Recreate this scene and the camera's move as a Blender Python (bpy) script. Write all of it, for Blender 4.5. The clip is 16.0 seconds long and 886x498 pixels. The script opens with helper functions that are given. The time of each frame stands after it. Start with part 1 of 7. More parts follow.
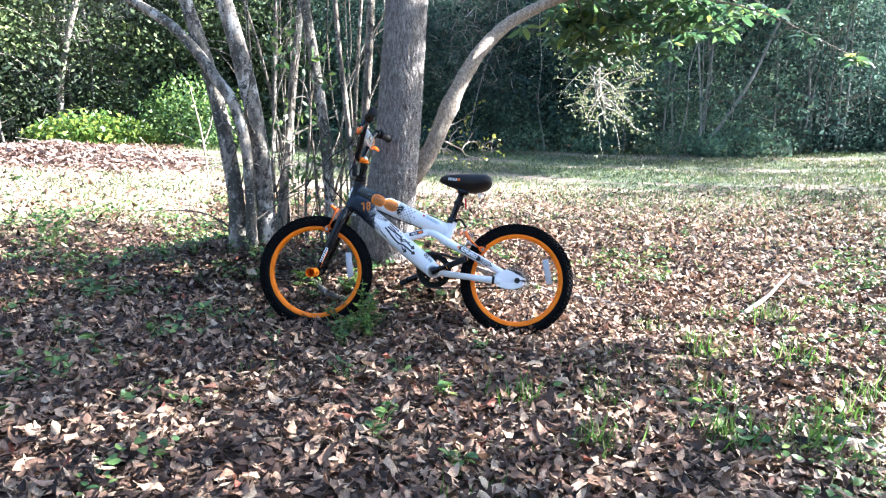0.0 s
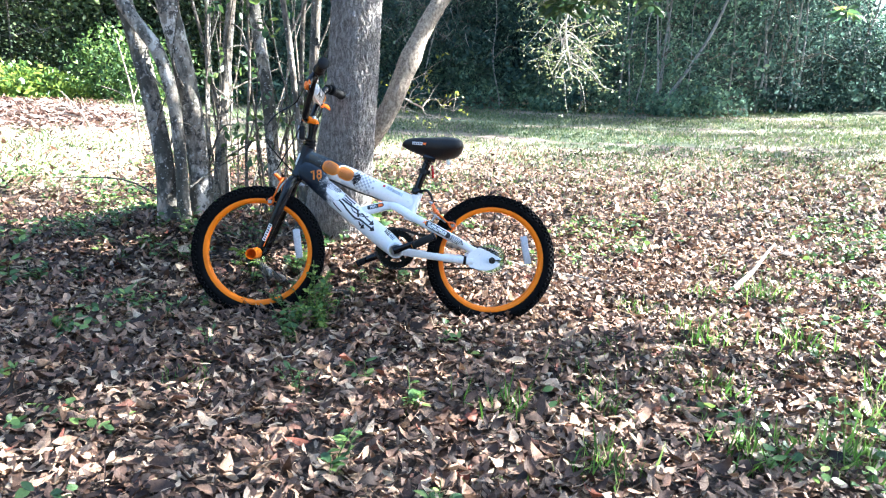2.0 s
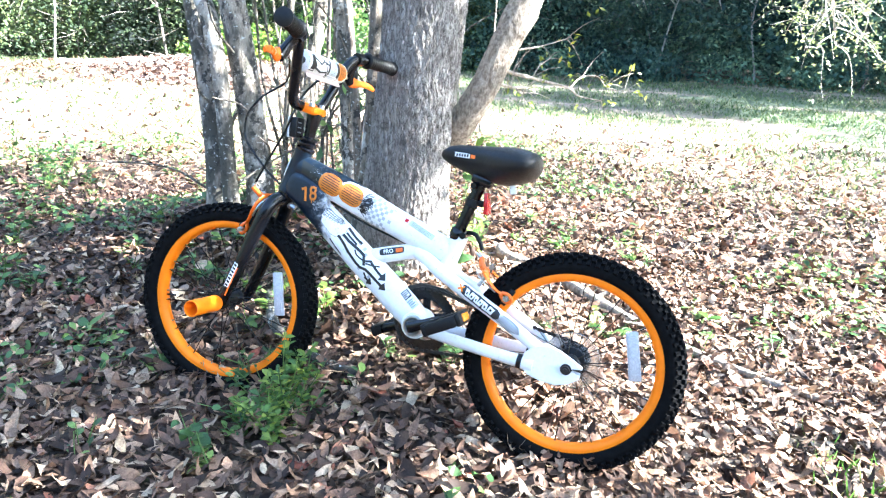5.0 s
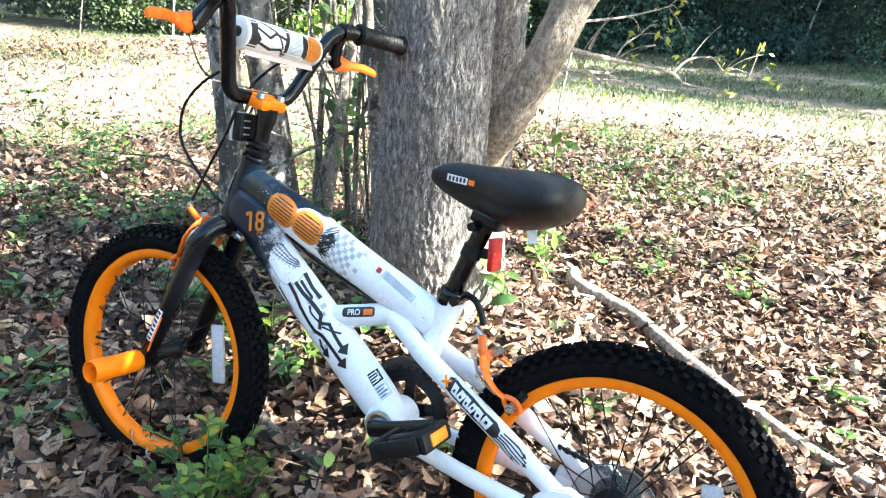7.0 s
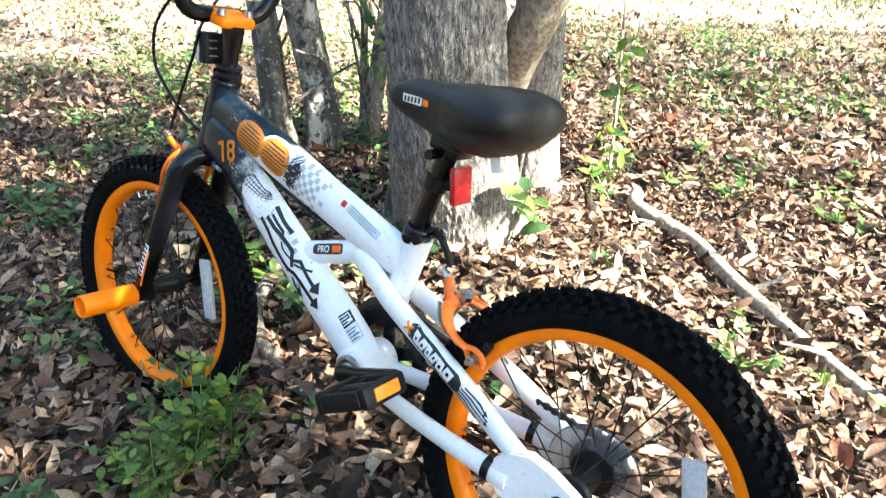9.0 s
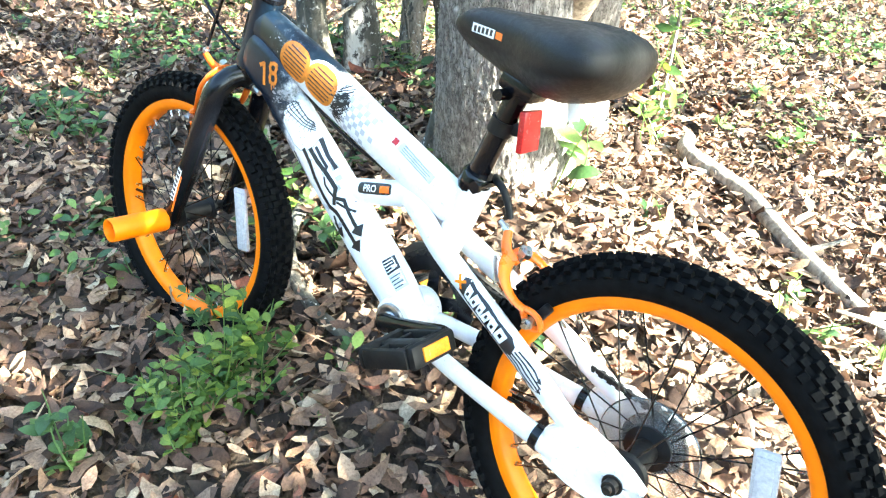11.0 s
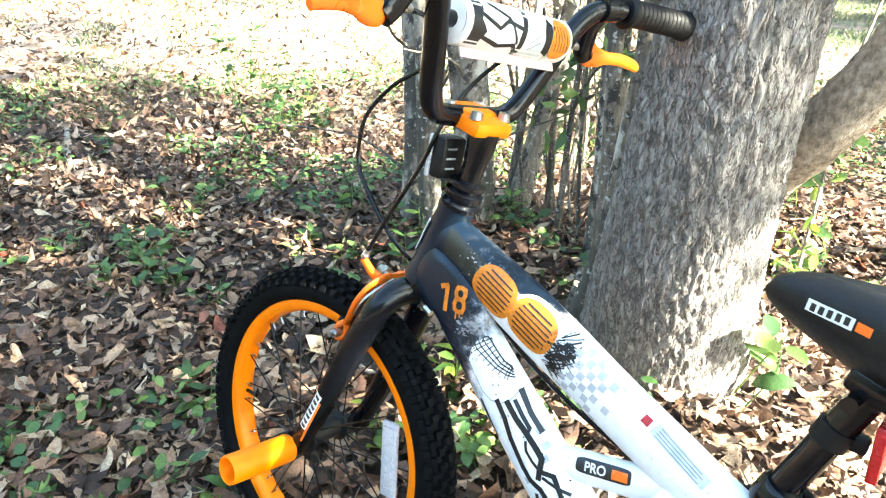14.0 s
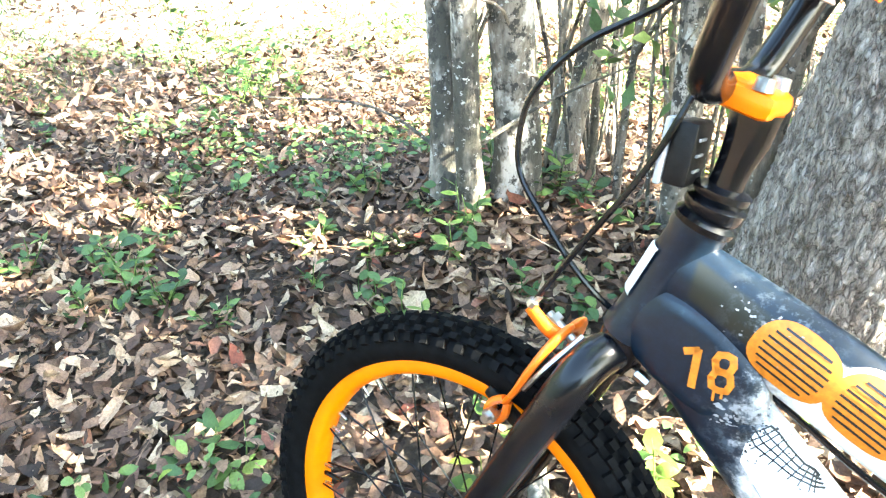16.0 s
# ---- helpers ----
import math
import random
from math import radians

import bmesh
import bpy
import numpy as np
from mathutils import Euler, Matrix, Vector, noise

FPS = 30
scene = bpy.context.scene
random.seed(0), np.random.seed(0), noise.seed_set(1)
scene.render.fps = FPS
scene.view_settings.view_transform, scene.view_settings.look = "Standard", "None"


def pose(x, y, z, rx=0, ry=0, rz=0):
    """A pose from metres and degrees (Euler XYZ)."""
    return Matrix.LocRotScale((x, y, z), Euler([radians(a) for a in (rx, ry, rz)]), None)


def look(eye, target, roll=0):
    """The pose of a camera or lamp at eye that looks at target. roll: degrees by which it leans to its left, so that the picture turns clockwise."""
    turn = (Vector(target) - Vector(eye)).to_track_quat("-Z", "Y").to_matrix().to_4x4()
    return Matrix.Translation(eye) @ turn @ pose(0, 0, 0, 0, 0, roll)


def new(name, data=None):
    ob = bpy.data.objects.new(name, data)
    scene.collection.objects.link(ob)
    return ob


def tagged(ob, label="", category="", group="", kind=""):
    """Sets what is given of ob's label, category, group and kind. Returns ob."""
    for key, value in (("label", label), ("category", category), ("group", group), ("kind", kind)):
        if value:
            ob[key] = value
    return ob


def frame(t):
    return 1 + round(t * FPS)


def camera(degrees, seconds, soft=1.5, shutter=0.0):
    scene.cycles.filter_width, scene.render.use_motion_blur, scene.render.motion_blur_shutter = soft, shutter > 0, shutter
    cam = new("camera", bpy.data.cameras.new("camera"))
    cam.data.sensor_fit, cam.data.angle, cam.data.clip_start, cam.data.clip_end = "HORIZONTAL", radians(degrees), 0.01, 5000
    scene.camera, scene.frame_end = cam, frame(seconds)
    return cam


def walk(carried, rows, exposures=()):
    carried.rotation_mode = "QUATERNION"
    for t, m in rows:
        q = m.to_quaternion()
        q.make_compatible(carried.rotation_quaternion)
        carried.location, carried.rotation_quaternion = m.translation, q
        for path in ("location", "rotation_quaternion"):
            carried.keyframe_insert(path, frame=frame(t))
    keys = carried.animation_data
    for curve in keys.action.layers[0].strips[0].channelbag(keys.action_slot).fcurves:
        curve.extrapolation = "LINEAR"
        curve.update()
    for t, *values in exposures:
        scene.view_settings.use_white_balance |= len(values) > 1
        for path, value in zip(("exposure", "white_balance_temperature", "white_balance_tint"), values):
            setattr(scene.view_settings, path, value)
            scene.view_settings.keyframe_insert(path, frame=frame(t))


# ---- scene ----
K = 0.91  # plan units to metres
cam = camera(65.0, 16.0, soft=1.2, shutter=0.1)
PATH = [
    (0, (0.019, 0.052, 0.914), (-0.953, 1.766, 0.569), 2.5),
    (0.5, (0.036, 0.062, 0.909), (-0.988, 1.734, 0.516), 3.0),
    (1, (0.008, 0.114, 0.921), (-1.051, 1.753, 0.483), 2.9),
    (1.5, (-0.145, 0.267, 0.924), (-1.04, 2.002, 0.491), 3.4),
    (2, (-0.237, 0.386, 0.907), (-1.065, 2.149, 0.451), 3.1),
    (2.5, (-0.284, 0.599, 0.907), (-1.217, 2.298, 0.414), 1.2),
    (3, (-0.29, 0.859, 0.961), (-1.287, 2.537, 0.521), 1.1),
    (3.5, (-0.331, 1.056, 0.939), (-1.333, 2.722, 0.47), 1.1),
    (4, (-0.383, 1.282, 0.936), (-1.444, 2.889, 0.396), 3.0),
    (4.5, (-0.404, 1.436, 0.934), (-1.584, 2.942, 0.353), 2.4),
    (5, (-0.384, 1.634, 0.943), (-1.742, 2.982, 0.361), 3.9),
    (5.2, (-0.381, 1.7, 0.935), (-1.799, 2.989, 0.364), 4.9),
    (7.3, (-0.687, 2.257, 0.927), (-2.27, 3.274, 0.247), 2.9),
    (7.5, (-0.684, 2.303, 0.931), (-2.294, 3.263, 0.235), 2.2),
    (8, (-0.681, 2.376, 0.93), (-2.341, 3.226, 0.209), 0.2),
    (8.5, (-0.679, 2.415, 0.928), (-2.368, 3.186, 0.184), 0.0),
    (9, (-0.673, 2.432, 0.909), (-2.296, 3.197, 0.026), -0.4),
    (9.2, (-0.672, 2.434, 0.897), (-2.218, 3.182, -0.129), -0.8),
    (11.3, (-0.822, 2.413, 0.901), (-2.367, 3.092, -0.174), 2.8),
    (11.5, (-0.865, 2.403, 0.895), (-2.41, 3.128, -0.148), 3.5),
    (12, (-0.968, 2.39, 0.906), (-2.486, 3.203, -0.111), 5.6),
    (12.5, (-1.029, 2.37, 0.924), (-2.598, 3.155, -0.036), 4.2),
    (13, (-1.069, 2.352, 0.948), (-2.711, 3.08, 0.068), 4.2),
    (13.5, (-1.101, 2.333, 0.952), (-2.77, 3.016, 0.087), 2.9),
    (14, (-1.14, 2.311, 0.956), (-2.84, 2.942, 0.111), 3.0),
    (14.5, (-1.207, 2.308, 0.938), (-2.915, 2.883, 0.071), 2.9),
    (15, (-1.331, 2.283, 0.909), (-2.967, 2.947, -0.032), 2.7),
    (15.5, (-1.425, 2.26, 0.891), (-3.011, 3.008, -0.072), 3.4),
    (16, (-1.52, 2.208, 0.891), (-3.106, 2.957, -0.069), 0.7),
]

EXPOSURES = [(0, 3.41, 5860, 12), (1.5, 3.46, 5860, 10), (2.5, 3.83, 5860, 8), (3.5, 4.13, 5840, 8), (5.0, 4.34, 5860, 7), (7.5, 3.64, 6530, 4), (9.0, 3.59, 6730, 3), (9.2, 3.69, 6730, 3), (11.5, 4.6, 6680, -3), (12.0, 4.5, 6720, -3), (12.5, 3.95, 6870, 1), (13.5, 4.41, 6910, 0), (14.5, 4.28, 7020, 1), (15.0, 4.44, 6990, 1), (15.3, 4.94, 6960, -1), (15.5, 5.2, 6960, -2), (16.0, 5.19, 7240, 1)]
walk(cam, [(t, look(Vector(eye) * K, Vector(target) * K, roll)) for t, eye, target, roll in PATH], EXPOSURES)

# ---- light ----
SUN = Vector((0.78, 0.62, 0.0)).normalized() * math.cos(radians(33)) + Vector((0, 0, math.sin(radians(33))))
world = bpy.data.worlds.new("world")
scene.world = world
world.use_nodes = True
sky = world.node_tree.nodes.new("ShaderNodeTexSky")
sky.sky_type, sky.sun_disc = "NISHITA", False
sky.sun_elevation, sky.sun_rotation = radians(33), math.atan2(SUN.x, SUN.y)
world.node_tree.links.new(sky.outputs[0], world.node_tree.nodes["Background"].inputs[0])
world.node_tree.nodes["Background"].inputs[1].default_value = 0.075
sun_data = bpy.data.lights.new("sun", "SUN")
sun_data.energy, sun_data.angle, sun_data.color = 5.0, radians(0.6), (1.0, 0.955, 0.89)
sun_lamp = new("sun", sun_data)
sun_lamp.matrix_world = look(SUN * 30, (0, 0, 0))

# ---- materials ----


class Nodes:
    """A small wrapper to write node materials in few lines."""

    def __init__(self, name, rough=0.6, metal=0.0):
        self.mat = bpy.data.materials.new(name)
        self.mat.use_nodes = True
        self.t = self.mat.node_tree
        self.p = self.t.nodes["Principled BSDF"]
        self.p.inputs["Roughness"].default_value = rough
        self.p.inputs["Metallic"].default_value = metal

    def n(self, kind, **values):
        node = self.t.nodes.new("ShaderNode" + kind)
        for key, value in values.items():
            self.put(node, key, value)
        return node

    def put(self, node, key, value):
        sock = node.inputs[int(key[1:])] if key[0] == "i" and key[1:].isdigit() else node.inputs[key.replace("_", " ")]
        if isinstance(value, bpy.types.NodeSocket):
            self.t.links.new(value, sock)
        else:
            sock.default_value = value

    def coord(self, which="Object", scale=(1, 1, 1)):
        c = self.n("TexCoord")
        m = self.n("Mapping", Vector=c.outputs[which])
        m.inputs["Scale"].default_value = scale
        return m.outputs[0]

    def noise(self, vec, scale, detail=4.0, rough=0.6):
        return self.n("TexNoise", Vector=vec, Scale=scale, Detail=detail, Roughness=rough).outputs["Fac"]

    def ramp(self, fac, *stops):
        r = self.n("ValToRGB", Fac=fac)
        e = r.color_ramp.elements
        while len(e) < len(stops):
            e.new(0.5)
        for el, (pos, col) in zip(e, stops):
            el.position, el.color = pos, (*col, 1) if len(col) == 3 else col
        return r.outputs[0]

    def grey(self, fac, a, b):
        return self.ramp(fac, (a, (0, 0, 0)), (b, (1, 1, 1)))

    def mix(self, fac, a, b, kind="MIX"):
        m = self.t.nodes.new("ShaderNodeMix")
        m.data_type, m.blend_type = "RGBA", kind
        for i, v in ((0, fac), (6, a), (7, b)):
            if isinstance(v, bpy.types.NodeSocket):
                self.t.links.new(v, m.inputs[i])
            else:
                m.inputs[i].default_value = v if i == 0 else (*v, 1)
        return m.outputs[2]

    def math(self, op, a, b=0.0):
        node = self.n("Math", i0=a, i1=b)
        node.operation = op
        return node.outputs[0]

    def color(self, c):
        self.put(self.p, "Base Color", c if isinstance(c, bpy.types.NodeSocket) else (*c, 1))

    def bump(self, height, strength=0.4, distance=0.01):
        b = self.n("Bump", Height=height, Strength=strength, Distance=distance)
        self.put(self.p, "Normal", b.outputs[0])


def plain(name, col, rough=0.5, metal=0.0, vary=0.25, scale=40.0, bump=0.05, spec=0.5):
    m = Nodes(name, rough, metal)
    m.put(m.p, "Specular IOR Level", spec)
    v = m.coord()
    f = m.noise(v, scale)
    m.color(m.ramp(f, (0.3, [c * (1 - vary) for c in col]), (0.7, [min(1, c * (1 + vary * 0.6)) for c in col])))
    m.put(m.p, "Roughness", m.ramp(m.noise(v, scale * 0.4), (0.3, [max(0, rough - 0.1)] * 3), (0.7, [min(1, rough + 0.1)] * 3)))
    if bump:
        m.bump(f, bump, 0.002)
    return m.mat


def leaf_mat(name, stops, rough=0.5, trans=0.25, single=False, patch=0.0, spec=0.5, mottle=0.35):
    """Leaves: colour by island, or by object for single leaves, light let through."""
    m = Nodes(name, rough)
    m.put(m.p, "Specular IOR Level", spec)
    pick = m.n("ObjectInfo").outputs["Random"] if single else m.n("NewGeometry").outputs["Random Per Island"]
    col = m.ramp(pick, *stops)
    f = m.noise(m.coord(), 60.0, 3)
    col = m.mix(mottle, col, m.mix(f, (0.2, 0.2, 0.2), (1.7, 1.65, 1.6)), "MULTIPLY")
    g = m.noise(m.coord(), 240.0, 4, 0.7)
    col = m.mix(mottle * 0.8, col, m.ramp(g, (0.3, (0.35, 0.3, 0.26)), (0.55, (1.1, 1.1, 1.1)), (0.75, (1.6, 1.55, 1.5))), "MULTIPLY")
    # broad light and dark leaf tones stand in for lit masses and shaded hollows
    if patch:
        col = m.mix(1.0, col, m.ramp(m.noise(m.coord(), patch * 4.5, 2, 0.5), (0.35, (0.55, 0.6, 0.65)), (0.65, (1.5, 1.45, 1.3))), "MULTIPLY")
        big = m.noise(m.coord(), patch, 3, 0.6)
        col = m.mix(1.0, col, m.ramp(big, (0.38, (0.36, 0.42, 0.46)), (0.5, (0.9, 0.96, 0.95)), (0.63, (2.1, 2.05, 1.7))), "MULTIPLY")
    m.color(col)
    tr = m.n("BsdfTranslucent", Color=col)
    mix = m.n("MixShader", Fac=trans)
    m.t.links.new(m.p.outputs[0], mix.inputs[1])
    m.t.links.new(tr.outputs[0], mix.inputs[2])
    m.t.links.new(mix.outputs[0], m.t.nodes["Material Output"].inputs[0])
    m.bump(m.mix(0.4, f, g), 0.45, 0.004)
    return m.mat


def ground_mat():
    m = Nodes("ground_soil", 0.95)
    v = m.coord()
    fine, mid, big = m.noise(v, 55, 6), m.noise(v, 9, 5), m.noise(v, 0.5, 4)
    litter = m.ramp(fine, (0.25, (0.012, 0.008, 0.005)), (0.5, (0.05, 0.034, 0.023)), (0.75, (0.15, 0.105, 0.075)))
    grass = m.ramp(mid, (0.3, (0.04, 0.062, 0.026)), (0.5, (0.085, 0.11, 0.052)), (0.72, (0.16, 0.165, 0.1)))
    sand = m.ramp(mid, (0.3, (0.2, 0.14, 0.095)), (0.5, (0.36, 0.27, 0.2)), (0.72, (0.52, 0.42, 0.33)))
    litter = m.mix(m.attr("sand"), litter, sand)
    m.color(m.mix(m.ramp(m.attr("grass"), (0.4, (0, 0, 0)), (0.6, (1, 1, 1))), litter, m.mix(m.grey(big, 0.4, 0.6), grass, litter)))
    m.bump(fine, 0.8, 0.02)
    return m.mat


def attr(self, name):
    a = self.n("Attribute")
    a.attribute_name = name
    return self.t.nodes[a.name].outputs["Fac"]


Nodes.attr = attr


def bark_mat(name, dark, mid, light, lichen=0.0, scale=1.0, stretch=0.15, plates=0.0):
    m = Nodes(name, 0.92)
    v = m.coord(scale=(1, 1, stretch))
    ridg = m.noise(v, 55 * scale, 6, 0.65)
    fine = m.noise(m.coord(scale=(1, 1, 0.35)), 230 * scale, 4)
    col = m.ramp(ridg, (0.3, dark), (0.5, mid), (0.72, light))
    col = m.mix(0.5, col, m.mix(fine, (0.45, 0.45, 0.45), (1.5, 1.5, 1.5)), "MULTIPLY")
    if lichen:
        blot = m.noise(m.coord(scale=(1, 1, 0.7)), 9, 5, 0.7)
        col = m.mix(m.grey(blot, 0.64 - lichen * 0.2, 0.68 - lichen * 0.2), col, (0.52, 0.48, 0.42))
        moss = m.noise(m.coord(scale=(1, 1, 0.55)), 7, 4, 0.75)
        col = m.mix(m.grey(moss, 0.48, 0.57), col, (0.075, 0.07, 0.055))
        spot = m.noise(m.coord(scale=(1, 1, 0.8)), 30, 5, 0.7)
        col = m.mix(m.grey(spot, 0.53, 0.58), col, (0.05, 0.045, 0.038))
        fleck = m.noise(m.coord(scale=(1, 1, 1.2)), 70, 3, 0.6)
        col = m.mix(m.grey(fleck, 0.62, 0.66), col, (0.48, 0.47, 0.43))
    height = m.mix(0.4, ridg, fine)
    if plates:
        base = m.coord(scale=(1, 1, 0.3))
        wob = m.n("TexNoise", Vector=base, Scale=plates * 1.1, Detail=5.0).outputs["Color"]
        warped = m.mix(0.026 * 75 / plates, base, wob, "ADD")
        cells = []
        for k in (1.0, 2.6):
            vor = m.n("TexVoronoi", Vector=warped, Scale=plates * k)
            vor.feature = "DISTANCE_TO_EDGE"
            cells.append(m.ramp(vor.outputs["Distance"], (0.015, (0, 0, 0)), (0.14, (1, 1, 1))))
        plate_height = m.mix(0.3, cells[0], cells[1])
        col = m.mix(m.ramp(plate_height, (0.02, (0, 0, 0)), (0.6, (1, 1, 1))), [c * 0.9 for c in dark], col)
        height = m.mix(0.25, plate_height, height)
    m.color(col)
    m.bump(height, 0.9 if plates else 0.7, 0.012)
    return m.mat


def frame_paint_mat():
    """White frame enamel that turns navy-black towards the head tube in a sprayed edge."""
    m = Nodes("frame_paint", 0.28)
    v = m.coord()
    x = m.n("SeparateXYZ", Vector=v).outputs[0]
    spray = m.noise(v, 38, 6, 0.75)
    z = m.n("SeparateXYZ", Vector=v).outputs[2]
    rise = m.math("SUBTRACT", z, m.math("ADD", m.math("MULTIPLY", x, 0.395), 0.0876))
    rise = m.math("MULTIPLY", m.math("MAXIMUM", rise, 0.0), 3.6)
    edge = m.math("ADD", m.math("ADD", x, rise), m.math("MULTIPLY", spray, 0.11))
    f = m.ramp(edge, (0.682, (0, 0, 0)), (0.712, (1, 1, 1)))
    dirt = m.noise(v, 120, 5, 0.7)
    white = m.ramp(dirt, (0.28, (0.42, 0.38, 0.33)), (0.36, (0.78, 0.78, 0.78)), (0.7, (0.86, 0.86, 0.87)))
    navy = m.ramp(dirt, (0.3, (0.0028, 0.006, 0.011)), (0.62, (0.004, 0.012, 0.025)), (0.8, (0.017, 0.033, 0.048)))
    lift = m.math("SUBTRACT", z, m.math("MULTIPLY", x, 0.395))
    panel = m.math("MULTIPLY", m.grey(m.math("ADD", x, m.math("MULTIPLY", spray, 0.02)), 0.660, 0.664), m.grey(m.math("ADD", m.math("MULTIPLY", x, -1.0), 0.8), 0.078, 0.082))
    panel = m.math("MULTIPLY", panel, m.math("MULTIPLY", m.grey(lift, 0.064, 0.066), m.grey(m.math("SUBTRACT", 1.0, lift), 0.904, 0.906)))
    navy = m.mix(m.math("MULTIPLY", panel, 0.85), navy, (0.016, 0.017, 0.012))
    smear = m.math("MULTIPLY", m.grey(m.noise(m.coord(scale=(1, 1, 1)), 70, 6, 0.8), 0.50, 0.58), m.grey(m.math("ADD", m.math("MULTIPLY", x, -1.0), 1.0), 0.30, 0.36))
    smear = m.math("MULTIPLY", smear, m.grey(x, 0.600, 0.640))
    navy = m.mix(m.math("MULTIPLY", smear, 0.45), navy, (0.16, 0.2, 0.24))
    m.color(m.mix(f, white, navy))
    m.put(m.p, "Roughness", m.ramp(f, (0.0, (0.3, 0.3, 0.3)), (1.0, (0.34, 0.34, 0.34))))
    m.put(m.p, "Specular IOR Level", 0.34)
    return m.mat


M = {}
M["ground"] = ground_mat()
M["bark"] = bark_mat("bark_oak", (0.12, 0.104, 0.094), (0.36, 0.325, 0.295), (0.58, 0.54, 0.5), 0.0, 1.6, 0.36, 92.0)
M["birch"] = bark_mat("bark_lichen", (0.085, 0.068, 0.052), (0.25, 0.212, 0.17), (0.39, 0.345, 0.29), 0.5, 1.0, 0.5)
M["limb"] = bark_mat("bark_limb", (0.09, 0.07, 0.05), (0.28, 0.225, 0.17), (0.48, 0.41, 0.33), 0.0, 1.8, 0.7)
M["stem"] = bark_mat("bark_stem", (0.075, 0.06, 0.046), (0.21, 0.172, 0.132), (0.36, 0.305, 0.245), 0.2, 1.5, 0.3)
M["pale_twig"] = bark_mat("pale_twig", (0.25, 0.225, 0.19), (0.46, 0.43, 0.38), (0.62, 0.59, 0.54), 0.0, 1.8, 0.3)
M["deadwood"] = bark_mat("dead_wood", (0.1, 0.08, 0.06), (0.27, 0.225, 0.18), (0.46, 0.41, 0.35), 0.0, 1.8, 0.3)
M["paint"] = frame_paint_mat()
M["black"] = plain("black_enamel", (0.003, 0.0036, 0.0055), 0.2, 0.0, 0.5, 70, 0.03, 0.32)
M["rubber"] = plain("tyre_rubber", (0.0045, 0.0046, 0.005), 0.72, 0.0, 0.6, 90, 0.3, 0.06)
M["orange"] = plain("orange_enamel", (1.0, 0.215, 0.002), 0.45, 0.0, 0.12, 35, 0.02, 0.3)
M["orange_cast"] = plain("orange_cast", (0.9, 0.16, 0.012), 0.3, 0.0, 0.15, 35, 0.02)
M["orange_print"] = plain("orange_print", (0.66, 0.2, 0.018), 0.45, 0.0, 0.3, 180, 0.0)
M["steel"] = plain("bare_steel", (0.5, 0.5, 0.5), 0.32, 1.0, 0.3, 90, 0.1)
M["plastic"] = plain("black_plastic", (0.006, 0.006, 0.0065), 0.5, 0.0, 0.4, 140, 0.25, 0.24)
M["vinyl"] = plain("saddle_vinyl", (0.0058, 0.006, 0.0068), 0.5, 0.0, 0.35, 420, 0.18, 0.34)
M["red_lens"] = plain("red_reflector", (0.45, 0.012, 0.015), 0.2, 0.0, 0.3, 300, 0.3)
M["amber_lens"] = plain("amber_reflector", (0.85, 0.28, 0.02), 0.2, 0.0, 0.25, 300, 0.3)
M["clear_lens"] = plain("clear_reflector", (0.48, 0.48, 0.5), 0.22, 0.0, 0.2, 260, 0.4)
M["smoked"] = plain("smoked_plastic", (0.85, 0.86, 0.86), 0.12, 0.0, 0.1, 60, 0.02)
for node in M["smoked"].node_tree.nodes:
    if node.type == "BSDF_PRINCIPLED":
        node.inputs["Transmission Weight"].default_value = 0.94
M["guard"] = plain("guard_plastic", (0.05, 0.046, 0.038), 0.5, 0.0, 0.2, 30, 0.05)
M["chain"] = plain("oily_chain", (0.035, 0.032, 0.03), 0.45, 0.6, 0.4, 120, 0.1)
M["white"] = plain("white_vinyl", (0.8, 0.8, 0.8), 0.35, 0.0, 0.1, 60, 0.02)
M["pale_blue"] = plain("pale_blue_print", (0.55, 0.62, 0.68), 0.35, 0.0, 0.25, 90, 0.0)
M["flap"] = plain("pink_flap", (0.66, 0.5, 0.48), 0.5, 0.0, 0.2, 60, 0.05)
M["ink"] = plain("black_print", (0.012, 0.012, 0.014), 0.35, 0.0, 0.3, 60, 0.0)
M["chequer"] = plain("chequer_print", (0.45, 0.46, 0.49), 0.35, 0.0, 0.2, 60, 0.0)
M["grey_print"] = plain("grey_print", (0.28, 0.29, 0.31), 0.35, 0.0, 0.2, 60, 0.0)
DEAD = [(0.0, (0.018, 0.011, 0.008)), (0.22, (0.052, 0.03, 0.021)), (0.46, (0.132, 0.078, 0.054)), (0.66, (0.255, 0.156, 0.102)), (0.82, (0.385, 0.268, 0.184)), (0.93, (0.51, 0.395, 0.275)), (1.0, (0.2, 0.058, 0.034))]
M["dead_leaf"] = leaf_mat("dead_leaf", DEAD, 0.6, 0.16, spec=0.28, mottle=0.7)
M["dead_leaf_single"] = leaf_mat("dead_leaf_single", DEAD, 0.6, 0.16, True, spec=0.28, mottle=0.7)
M["weed"] = leaf_mat("weed_leaf", [(0.0, (0.035, 0.085, 0.03)), (0.5, (0.08, 0.16, 0.045)), (1.0, (0.22, 0.32, 0.08))], 0.45, 0.38)
M["grass"] = leaf_mat("grass_blade", [(0.0, (0.035, 0.075, 0.022)), (0.45, (0.075, 0.13, 0.04)), (0.75, (0.16, 0.185, 0.075)), (1.0, (0.33, 0.3, 0.16))], 0.5, 0.35)
